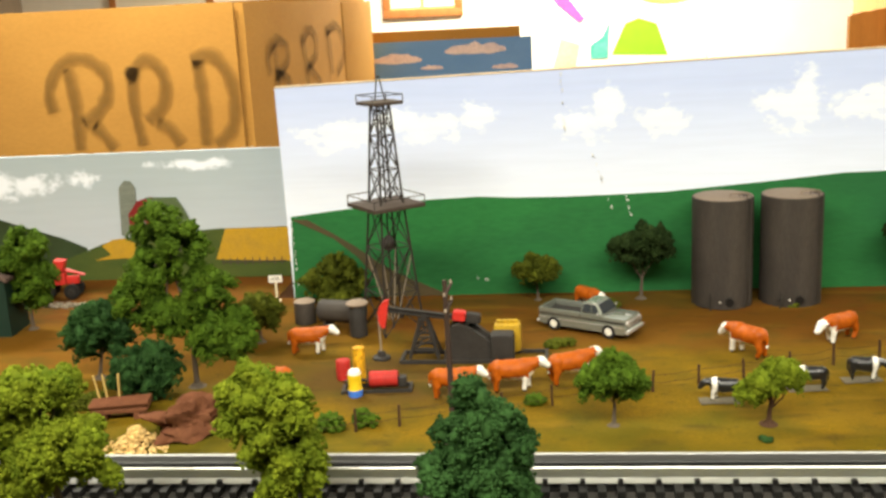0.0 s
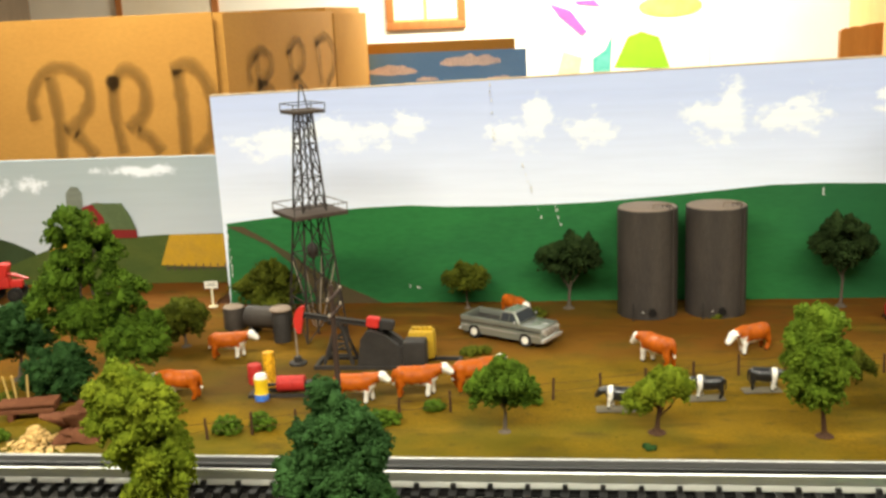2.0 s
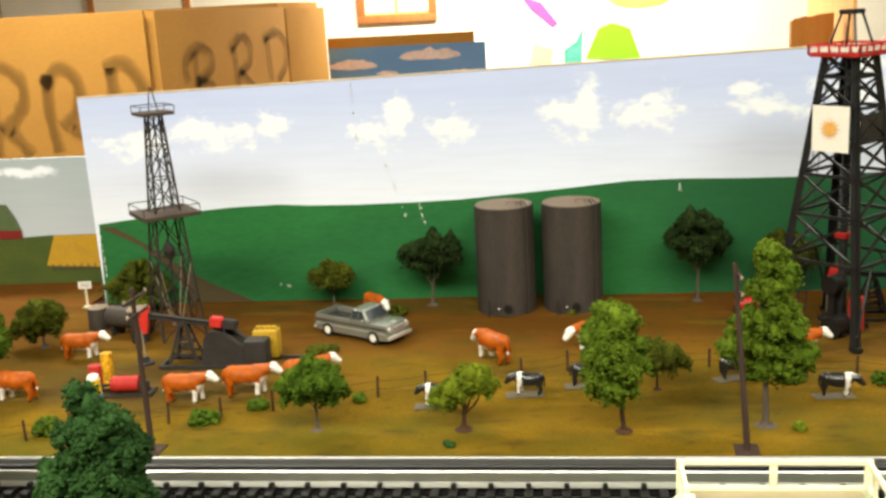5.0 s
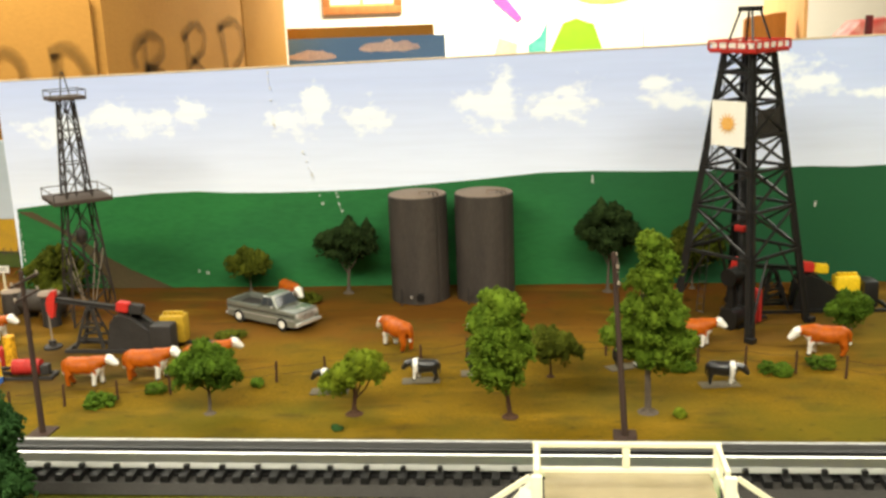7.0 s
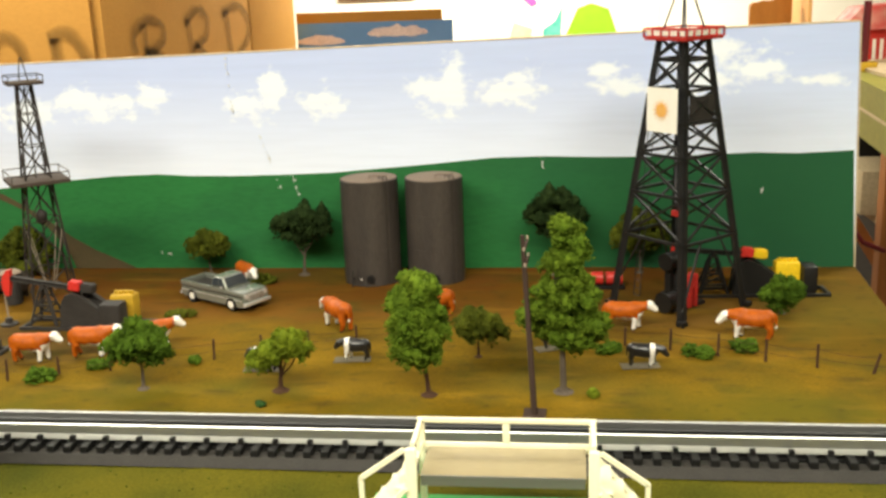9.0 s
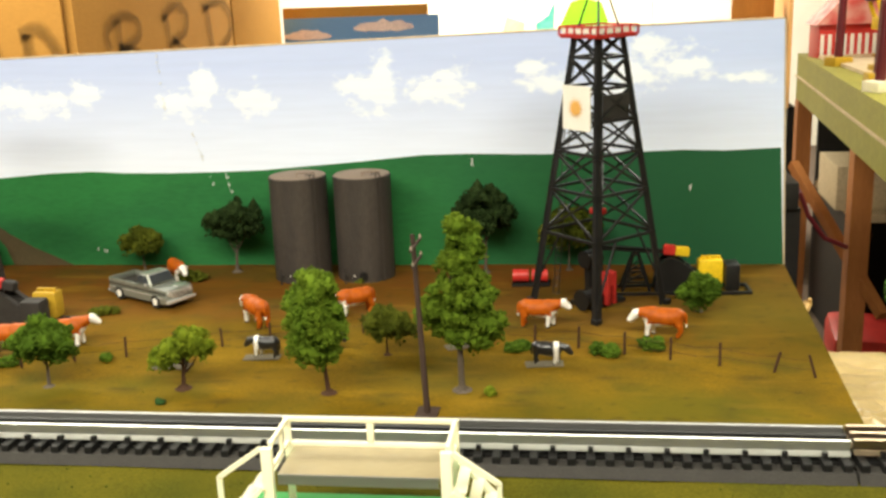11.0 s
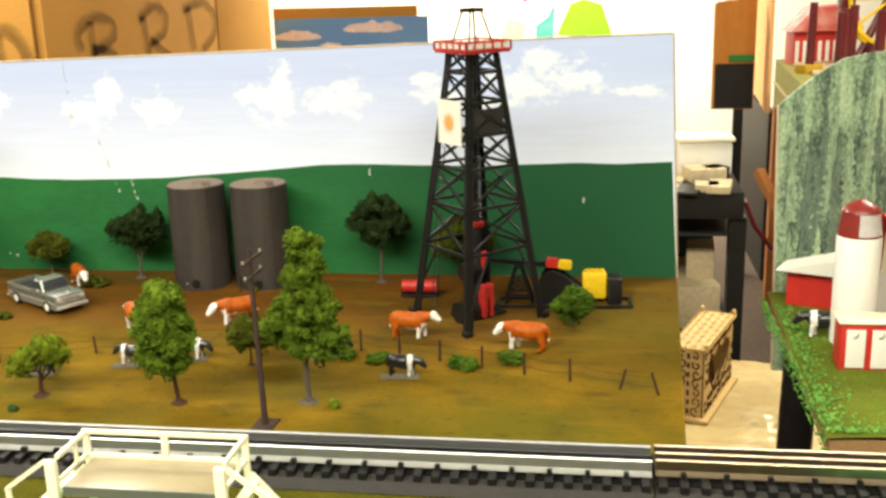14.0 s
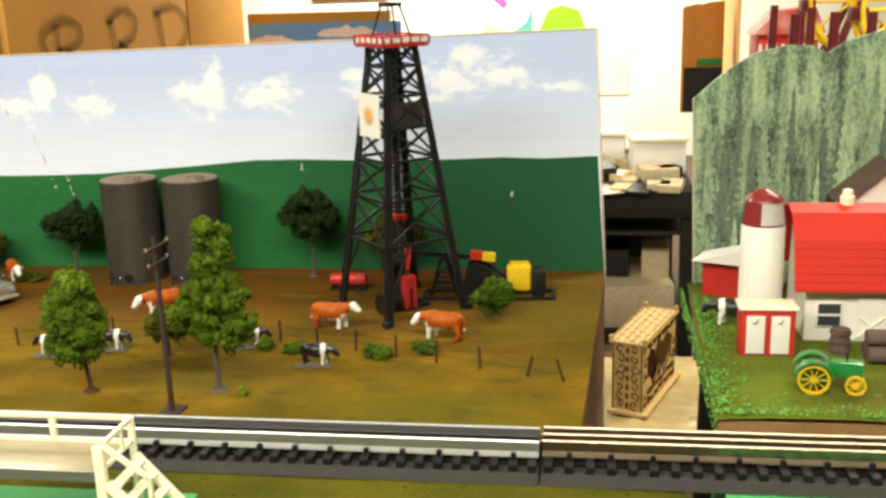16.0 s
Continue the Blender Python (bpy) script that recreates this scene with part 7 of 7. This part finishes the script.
def band(bm, x, y, z, inner, outer, half, a0, a1, n):
    """A hoop, or a piece of one, about the y axis."""
    whole = a1 - a0 > 6.28
    rings = []
    for i in range(n if whole else n + 1):
        a = a0 + (a1 - a0) * i / n
        rings.append([bm.verts.new((x + r * math.cos(a), y + s, z + r * math.sin(a))) for r, s in ((inner, -half), (outer, -half), (outer, half), (inner, half))])
    for i in range(n):
        p, q = rings[i], rings[(i + 1) % len(rings)]
        for k in range(4):
            bm.faces.new((p[k], p[(k + 1) % 4], q[(k + 1) % 4], q[k]))
    if not whole:
        bm.faces.new(rings[0])
        bm.faces.new(rings[-1][::-1])
    return bm


def spoked(parent, x, y, r, w, lugs):
    bm = band(bmesh.new(), x, y, r, r - 0.0011, r + 0.0011, w / 2, 0, 2 * math.pi, 36)
    rim = part("wheel", bm, YELLOW, parent, "yellow spoked wheel", smooth=None)
    for i in range(10):
        a = 2 * math.pi * i / 10
        part("spoke", rod(bmesh.new(), (x, y, r), (x + r * math.cos(a), y, r + r * math.sin(a)), 0.0007, seg=5), YELLOW, rim)
    part("hub", rod(bmesh.new(), (x, y - w * 0.6, r), (x, y + w * 0.6, r), 0.0032, seg=12), YELLOW, rim)
    if lugs:
        bm = bmesh.new()
        for i in range(16):
            a = 2 * math.pi * i / 16
            rod(bm, (x + r * math.cos(a), y, r + r * math.sin(a)), (x + (r + 0.0016) * math.cos(a), y, r + (r + 0.0016) * math.sin(a)), 0.0012, 0.0026, square=True)
        part("lug", bm, YELLOW, rim, kind="stuff")


spoked(t, -0.010, -0.018, 0.0165, 0.006, True)
spoked(t, -0.010, 0.018, 0.0165, 0.006, True)
spoked(t, 0.036, -0.013, 0.0105, 0.004, False)
spoked(t, 0.036, 0.013, 0.0105, 0.004, False)
part("hood", B((0.0081, 0.044, -0.0080, 0.0080, 0.017, 0.036), bevel=0.0025), GREENPAINT, t)
part("gearbox", B((-0.024, 0.008, -0.0110, 0.0110, 0.010, 0.031), bevel=0.002), GREENPAINT, t)
for s in (-1, 1):
    bm = band(bmesh.new(), -0.010, s * 0.0155, 0.0165, 0.0204, 0.0226, 0.0070, 0.05 * math.pi, 0.95 * math.pi, 18)
    part("fender", bm, GREENPAINT, t, "green curved fender")
part("front_axle", rod(bmesh.new(), (0.036, -0.012, 0.0105), (0.036, 0.012, 0.0105), 0.0016), GREENPAINT, t)
part("axle_post", rod(bmesh.new(), (0.036, 0, 0.0105), (0.036, 0, 0.020), 0.0025), GREENPAINT, t)
part("exhaust", rod(bmesh.new(), (0.026, -0.002, 0.034), (0.026, -0.002, 0.044), 0.0012), DARK_GREY, t)
part("steering_wheel", lathe(bmesh.new(), [(0.005, 0.037), (0.0062, 0.0375), (0.005, 0.038), (0.0046, 0.0375)], 18, (-0.004, 0)), BLACK, t)
part("steering_column", rod(bmesh.new(), (0.004, 0, 0.030), (-0.004, 0, 0.0375), 0.0007), BLACK, t)
part("seat", B((-0.022, -0.013, -0.005, 0.005, 0.0285, 0.031), bevel=0.001), GREENPAINT, t)

# ---- lower table in the aisle with paper and the laser-cut wagon ----
PZ = -0.346
t = thing("aisle_table", 0, 0, 0, "low side table under wrapping paper", "table")
part("tabletop", B((1.052, 1.9, 1.38, 1.925, PZ - 0.03, PZ - 0.004)), BEIGE, t)
for x in (1.10, 1.85):
    for y in (1.42, 1.88):
        part("leg", B((x - 0.02, x + 0.02, y - 0.02, y + 0.02, FLOOR, PZ - 0.03)), WOOD, t)
bm = bmesh.new()
grid = {}
for i in range(71):
    for j in range(71):
        x, y = 1.056 + 0.50 * i / 70, 1.39 + 0.53 * j / 70
        near = max(0, 1 - abs(y - 1.60) / 0.10) * max(0, min(1, (x - 1.14) / 0.05))
        zz = 0.010 * abs(noise.noise((x * 14, y * 20, 4))) + 0.003 * abs(noise.noise((x * 50, y * 60, 5))) + 0.030 * near * abs(noise.noise((x * 22, y * 16, 6))) + 0.008 * near * abs(noise.noise((x * 60, y * 50, 8)))
        grid[i, j] = bm.verts.new((x, y, PZ - 0.003 + zz))
for i in range(70):
    for j in range(70):
        bm.faces.new((grid[i, j], grid[i + 1, j], grid[i + 1, j + 1], grid[i, j + 1]))
solid("wrapping_paper", bm, PAPER, "crumpled pale wrapping paper on the low table", "paper", smooth=25)
t = thing("wooden_wagon", 1.126, 1.720, PZ + 0.0035, "laser-cut plywood wagon with ornate burnt pattern", "toy wagon", rz=70)
HL, HW, HH = 0.1000, 0.0275, 0.131
part("base", B((-HL - 0.012, HL + 0.012, -HW - 0.012, HW + 0.006, 0, 0.006), bevel=0.0005), LASER_WOOD, t)
low = [(-HL, 0.006), (HL, 0.006), (HL, 0.046), (0.078, 0.050), (0.062, 0.064), (0.046, 0.050), (0.024, 0.044), (0.004, 0.060), (-0.016, 0.048), (-0.040, 0.038), (-0.056, 0.058), (-0.072, 0.066), (-HL, 0.062)]
high = [(HL, 0.0961), (HL, HH), (-HL, HH), (-HL, 0.1041), (-0.074, 0.100), (-0.058, 0.112), (-0.036, 0.102), (-0.010, 0.112), (0.018, 0.102), (0.044, 0.112), (0.066, 0.100), (0.080, 0.096)]
for s in (-1, 1):
    bm = slab(bmesh.new(), low, s * HW - 0.0012, s * HW + 0.0012)
    slab(bm, high, s * HW - 0.0012, s * HW + 0.0012)
    for x0, x1, z0, z1 in ((-HL, -0.076, 0.0621, 0.1040), (0.080, HL, 0.0461, 0.0960)):
        box(bm, x0, x1, s * HW - 0.0012, s * HW + 0.0012, z0, z1)
    part("side", bm, LASER_WOOD, t, "side panel with wavy cut-out", smooth=None)
    part("end", B((s * HL - 0.0012, s * HL + 0.0012, -HW + 0.0014, HW - 0.0014, 0.006, HH)), LASER_WOOD, t)
top_ob = part("roof", B((-HL - 0.006, HL + 0.006, -HW - 0.006, HW + 0.006, HH + 0.0002, HH + 0.004), bevel=0.0004), LASER_WOOD, t)
rng = random.Random(12)


def scroll(bm, place, r, hand, r_line):
    """A burnt spiral; place(u, v) turns its two lengths into a point on the panel."""
    pts = []
    turn = rng.uniform(0, 6.28)
    for k in range(11):
        a = turn + hand * 0.62 * k
        f = r * (1 - 0.075 * k)
        pts.append(place(f * math.cos(a), f * 1.15 * math.sin(a)))
    for a, b in zip(pts, pts[1:]):
        rod(bm, a, b, r_line, seg=4)


bm = bmesh.new()
for i in range(15):
    for j in range(4):
        x, y = -HL + 0.006 + i * 0.0135, -0.022 + 0.0147 * j
        box(bm, x - 0.0045, x + 0.0045, y - 0.0007, y + 0.0007, HH + 0.0041, HH + 0.0045)
        if (i + j) % 2:
            box(bm, x - 0.0007, x + 0.0007, y - 0.0055, y + 0.0055, HH + 0.0046, HH + 0.0050)
part("roof_pattern", bm, ROCK, top_ob, "scorched roof pattern", kind="stuff")
bm = bmesh.new()
for i in range(30):
    x = -HL - 0.003 + i * 0.0071
    for y in (-HW - 0.0046, HW + 0.0046):
        rod(bm, (x, y, HH + 0.004), (x, y, HH + 0.0080), 0.0019, 0.0010, seg=6)
for i in range(8):
    y = -HW - 0.002 + i * 0.0085
    for x in (-HL - 0.0046, HL + 0.0046):
        rod(bm, (x, y, HH + 0.004), (x, y, HH + 0.0080), 0.0019, 0.0010, seg=6)
part("roof_crest", bm, LASER_WOOD, top_ob, "cut crest along the roof", kind="stuff")
for x in (-HL - 0.002, HL + 0.002):
    for y in (-HW - 0.002, HW + 0.002):
        part("finial", lathe(bmesh.new(), [(0.001, HH + 0.004), (0.0040, HH + 0.008), (0.0040, HH + 0.013), (0, HH + 0.016)], 10, (x, y)), LASER_WOOD, top_ob)
bm = bmesh.new()
for k in range(7):
    z = 0.017 + 0.0172 * k
    for s in (-1, 1):
        yy = s * 0.0125 + rng.uniform(-0.002, 0.002)
        scroll(bm, lambda u, v: (-HL - 0.0016, yy + u, z + v), rng.uniform(0.0065, 0.0095), s if k % 2 else -s, 0.0014)
    box(bm, -HL - 0.0022, -HL - 0.0014, -0.0025, 0.0025, z - 0.006, z + 0.004)
box(bm, -HL - 0.0022, -HL - 0.0014, -HW + 0.0005, -HW + 0.0025, 0.008, HH - 0.002)
box(bm, -HL - 0.0022, -HL - 0.0014, HW - 0.0025, HW - 0.0005, 0.008, HH - 0.002)
for k in range(44):
    x = -HL + 0.009 + (k % 13) * 0.0152 + rng.uniform(-0.002, 0.002)
    row = k // 13
    z = (0.018, 0.034, 0.121, 0.08)[row] + rng.uniform(-0.003, 0.003)
    if row == 3:
        x, z = ((-0.089, 0.072), (-0.088, 0.090), (0.090, 0.058), (0.090, 0.078), (0.0, 0.05))[k - 39]
    scroll(bm, lambda u, v: (x + u, -HW - 0.0016, z + v), rng.uniform(0.005, 0.0075), 1 if k % 2 else -1, 0.0013)
for line in (low[2:], high[3:]):
    for (x0, z0), (x1, z1) in zip(line, line[1:]):
        rod(bm, (x0, -HW - 0.0016, z0), (x1, -HW - 0.0016, z1), 0.0012, seg=4)
part("burnt_scrollwork", bm, BURN, t, "burnt scroll pattern", kind="stuff")
part("inner_panel", slab(bmesh.new(), [(-0.085, 0.006), (-0.060, 0.060), (-0.03, 0.092), (0.01, 0.076), (0.03, 0.096), (0.05, 0.080), (0.085, 0.006)], -0.002, 0.002), PLANK, t, "dark cut-out panel", smooth=None)

# ---- workbench and shelving beyond the layout ----
t = thing("workbench", 0, 0, 0, "dark laminate workbench with a lower shelf", "workbench")
part("worktop", B((0.2, 1.272, 2.34, 2.95, -0.150, -0.085), bevel=0.004), BENCH, t)
part("shelf", B((0.25, 1.27, 2.40, 2.94, -0.205, -0.197)), BENCH, t, "thin lower shelf")
part("shelf_edge", B((0.25, 1.27, 2.392, 2.3995, -0.2045, -0.1975)), DARK_GREY, t)
part("shelf", B((0.25, 1.27, 2.40, 2.94, -0.47, -0.455)), BENCH, t)
part("back_panel", B((0.2, 1.27, 2.951, 2.97, FLOOR, -0.151)), BENCH, t)
for x in (0.25, 1.262):
    part("leg", B((x - 0.02, x + 0.02, 2.36, 2.40, FLOOR, -0.151)), BENCH, t)


def carton(name, label, cat, b, mat, bevel=0.003, group=""):
    x0, x1, y0, y1, z0, z1 = b
    ob = solid(name, B((-(x1 - x0) / 2, (x1 - x0) / 2, -(y1 - y0) / 2, (y1 - y0) / 2, 0, z1 - z0), bevel=bevel), mat, label, cat, group)
    ob.matrix_basis = pose((x0 + x1) / 2, (y0 + y1) / 2, z0, 0, 0, random.Random(int(x0 * 997 + z0 * 313)).uniform(-9, 9))
    return ob


rng = random.Random(31)
LEVEL = -0.085
for row, (y0, base, n) in enumerate(((2.37, -0.085, 7), (2.50, -0.085, 8), (2.64, -0.085, 8), (2.80, -0.085, 7))):
    for k in range(n):
        x = 0.98 + 0.28 * (k + rng.uniform(-0.3, 0.3)) / n
        w, d, h = rng.uniform(0.03, 0.10), rng.uniform(0.05, 0.11), rng.choice((0.004, 0.006, 0.010, 0.018)) * (1 + 0.8 * row)
        mat = rng.choice((BEIGE, PAPER, BEIGE, BEIGE, BLACK, BLACK, DARK_GREY, PAPER))
        dark = mat in (BLACK, DARK_GREY)
        ob = solid("equipment_case" if dark else "paper_pad", B((-w / 2, w / 2, -d / 2, d / 2, 0, h), bevel=0.0015), mat,
                   "flat black case among the bench clutter" if dark else "pale thick paper pad on the workbench", "case" if dark else "paper", "bench clutter")
        ob.matrix_basis = pose(min(x, 1.235 - w * 0.3), y0 + rng.uniform(-0.01, 0.03), base, 0, 0, rng.uniform(-25, 25))
for x, y, w, h, rz in ((1.195, 2.60, 0.068, 0.085, 5), (1.045, 2.80, 0.075, 0.072, -4)):
    t = thing("plastic_tub", x, y, -0.085, "clear white plastic tub with lid", "tub", "storage tubs", rz=rz)
    part("body", B((-w, w, -0.05, 0.05, 0, h), bevel=0.008), WHITE, t)
    part("lid", B((-w - 0.005, w + 0.005, -0.055, 0.055, h + 0.0005, h + 0.012), bevel=0.003), CREAM, t)
t = thing("cable", 1.255, 2.36, -0.11, "loose dark red cable hanging from the bench", "cable")
bm = bmesh.new()
pts = [(0, 0, 0.02), (0.02, -0.01, 0.0), (0.045, 0.0, -0.06), (0.09, 0.02, -0.12), (0.15, 0.05, -0.15)]
for a, b in zip(pts, pts[1:]):
    rod(bm, a, b, 0.006, seg=8)
part("wire", bm, MAROON, t)
carton("beige_box", "beige cardboard box on the lower shelf", "box", (1.0, 1.22, 2.42, 2.70, -0.455, -0.345), BEIGE)
carton("beige_box", "small beige box on the lower shelf", "box", (1.16, 1.23, 2.5, 2.6, -0.345, -0.265), BEIGE)
carton("dark_box", "dark equipment box on the lower shelf", "box", (1.04, 1.13, 2.5, 2.7, -0.345, -0.27), BENCH)
carton("beige_box", "wide beige box below the bench", "box", (0.95, 1.24, 2.42, 2.80, FLOOR, -0.52), BEIGE)
t = thing("ride_shelf", 0, 0, 0, "olive green painted shelf table on brown legs", "shelf table")
bm = bmesh.new()
edge = [(1.452, 2.00), (1.60, 4.05), (2.7, 4.05), (2.7, 2.00)]
a, b = [bm.verts.new((x, y, -0.096)) for x, y in edge], [bm.verts.new((x, y, 0.076)) for x, y in edge]
bm.faces.new(a[::-1])
bm.faces.new(b)
for i in range(4):
    bm.faces.new((a[i - 1], a[i], b[i], b[i - 1]))
part("apron", bm, SHELFGREEN, t, smooth=None)
part("ledge", slab(bmesh.new(), [(1.62, 0.0765), (2.7, 0.0765), (2.7, 0.088), (1.62, 0.088)], 2.30, 3.95), BOARD_EDGE, t)
bm = rod(bmesh.new(), (1.449, 2.00, -0.008), (1.597, 4.05, -0.008), 0.004, 0.003, square=True)
part("moulding", bm, BOARD_EDGE, t)
for x, y in ((1.545, 2.85), (1.618, 3.98), (2.6, 2.1), (2.6, 3.95)):
    part("leg", B((x - 0.028, x + 0.028, y - 0.028, y + 0.028, FLOOR, -0.096)), WOOD, t)
part("brace", rod(bmesh.new(), (1.43, 3.2, -0.20), (1.60, 2.74, -0.55), 0.014, square=True), WOOD, t)
carton("storage_box", "pale card box under the green shelf", "box", (1.62, 1.80, 3.4, 3.7, -0.40, -0.25), BEIGE)
t = thing("storage_shelf", 1.86, 3.75, 0, "low shelf with black sheets for the shade under the ride table", "shelf")
part("board", B((-0.19, 0.5, -0.4, 0.2, -0.43, -0.405)), BEIGE, t)
# Black sheets added to darken the gap that lies in shadow under the table.
part("back", B((-0.19, 0.5, 0.2, 0.22, FLOOR, -0.1)), BENCH, t)
part("side", B((-0.19, -0.17, -0.4, 0.199, FLOOR, -0.4301)), BENCH, t)
carton("red_bundle", "heap of red cloth under the table", "cloth", (1.56, 1.78, 3.0, 3.3, FLOOR, -0.72), RED, 0.03)


def ferris(x, y, z, r):
    t = thing("toy_ferris_wheel", x, y, z, "maroon and yellow toy fairground wheel", "fairground ride", rz=12)
    for s in (-1, 1):
        for k in (-1, 1):
            part("tower_leg", rod(bmesh.new(), (k * r * 0.55, s * 0.05, 0), (0, s * 0.035, r + 0.05), 0.016, 0.012, seg=8), MAROON, t)
        bm = bmesh.new()
        for i in range(26):
            a0, a1 = 2 * math.pi * i / 26, 2 * math.pi * (i + 1) / 26
            rod(bm, (r * math.cos(a0), s * 0.03, r + 0.05 + r * math.sin(a0)), (r * math.cos(a1), s * 0.03, r + 0.05 + r * math.sin(a1)), 0.008, seg=6)
        part("rim", bm, YELLOW, t, "yellow wheel rim")
    for i in range(10):
        a = 2 * math.pi * i / 10
        part("spoke", rod(bmesh.new(), (0, 0, r + 0.05), (r * math.cos(a), 0, r + 0.05 + r * math.sin(a)), 0.005, seg=6), YELLOW, t)
        part("gondola", B((r * math.cos(a) - 0.022, r * math.cos(a) + 0.022, -0.024, 0.024, r + 0.02 + r * math.sin(a), r + 0.06 + r * math.sin(a)), bevel=0.005), MAROON if i % 2 else YELLOW, t)
    part("plinth", B((-r * 0.7, r * 0.7, -0.08, 0.08, -0.012, 0), bevel=0.003), DULL_YELLOW, t)
    return t


ferris(1.92, 3.05, 0.100, 0.15)
ferris(1.90, 3.62, 0.100, 0.16)
for k, (x, y) in enumerate(((1.60, 2.95), (1.66, 2.80), (1.68, 3.2), (1.74, 2.74), (1.62, 3.5), (1.55, 2.75))):
    ob = solid("ride_footing", B((-0.035, 0.035, -0.03, 0.03, 0, 0.03), bevel=0.004), CREAM if k % 2 else DULL_YELLOW, "pale block footing of a toy ride", "block", "ride footings")
    ob.matrix_basis = pose(x, y, 0.076, 0, 0, 6 * k)
    ob = solid("ride_post", rod(bmesh.new(), (0, 0, 0), (0.004, 0, 0.20), 0.015, 0.013, seg=10), MAROON, "dark maroon toy ride post", "post", "ride posts")
    ob.matrix_basis = pose(x, y, 0.106)
t = thing("striped_stall", 1.69, 3.85, 0.076, "toy fairground stall with pink striped front", "toy stall", rz=8)
part("counter", B((-0.08, 0.14, -0.05, 0.05, 0, 0.12), bevel=0.003), RED, t)
for k in range(8):
    part("stripe", B((-0.075 + 0.027 * k, -0.062 + 0.027 * k, -0.053, -0.0505, 0.012, 0.085)), WHITE, t)
part("canopy", slab(bmesh.new(), [(-0.10, 0.12), (0.16, 0.12), (0.12, 0.21), (-0.02, 0.20)], -0.07, 0.05), PINK, t, "pale pink slanted canopy", smooth=None)
t = thing("plywood_panel", 0, 0, 0, "tall peach plywood panel beside the wall", "plywood panel")
bm = bmesh.new()
v = [bm.verts.new(c) for c in ((1.617, 4.34, -0.173), (1.679, 5.43, -0.140), (1.679, 5.43, 1.1), (1.617, 4.34, 1.1), (1.632, 4.34, -0.173), (1.694, 5.43, -0.140), (1.694, 5.43, 1.1), (1.632, 4.34, 1.1))]
for f in ((0, 1, 2, 3), (7, 6, 5, 4), (0, 3, 7, 4), (1, 5, 6, 2), (0, 4, 5, 1), (3, 2, 6, 7)):
    bm.faces.new([v[i] for i in f])
part("panel", bm, PEACH, t, smooth=None)
# Dark sheet added for the shadow below the panel.
part("dark_stand", B((1.64, 1.67, 4.4, 5.3, FLOOR, -0.176)), BENCH, t)
OAK = material("orange_brown_wood", (0.50, 0.20, 0.035), 0.55, second=(0.36, 0.13, 0.02), scale=6, fine=60, stretch=(6, 6, 0.5), bump=0.1)
t = thing("wooden_cabinet", 1.490, 4.53, 0, "brown wooden cabinet with scalloped top and a dark plate for its shaded recess", "cabinet")
part("body", slab(bmesh.new(), [(-0.075, -0.177), (0.10, -0.177), (0.10, 0.300), (0.04, 0.296), (0.01, 0.288), (-0.02, 0.290), (-0.045, 0.282), (-0.060, 0.284), (-0.075, 0.272)], 0.0, 0.04), OAK, t, smooth=None)
# Flat dark plate on the face stands in for a shaded hollow.
part("recess_shade", B((-0.066, 0.095, -0.006, -0.0005, -0.172, 0.02)), BENCH, t, "dark plate for the shaded lower recess")
part("green_strip", B((-0.01, 0.095, -0.010, -0.0065, 0.03, 0.058)), GREENPAINT, t)
part("dark_stand", B((0.02, 0.06, 0.0, 0.035, FLOOR, -0.1775)), BENCH, t)
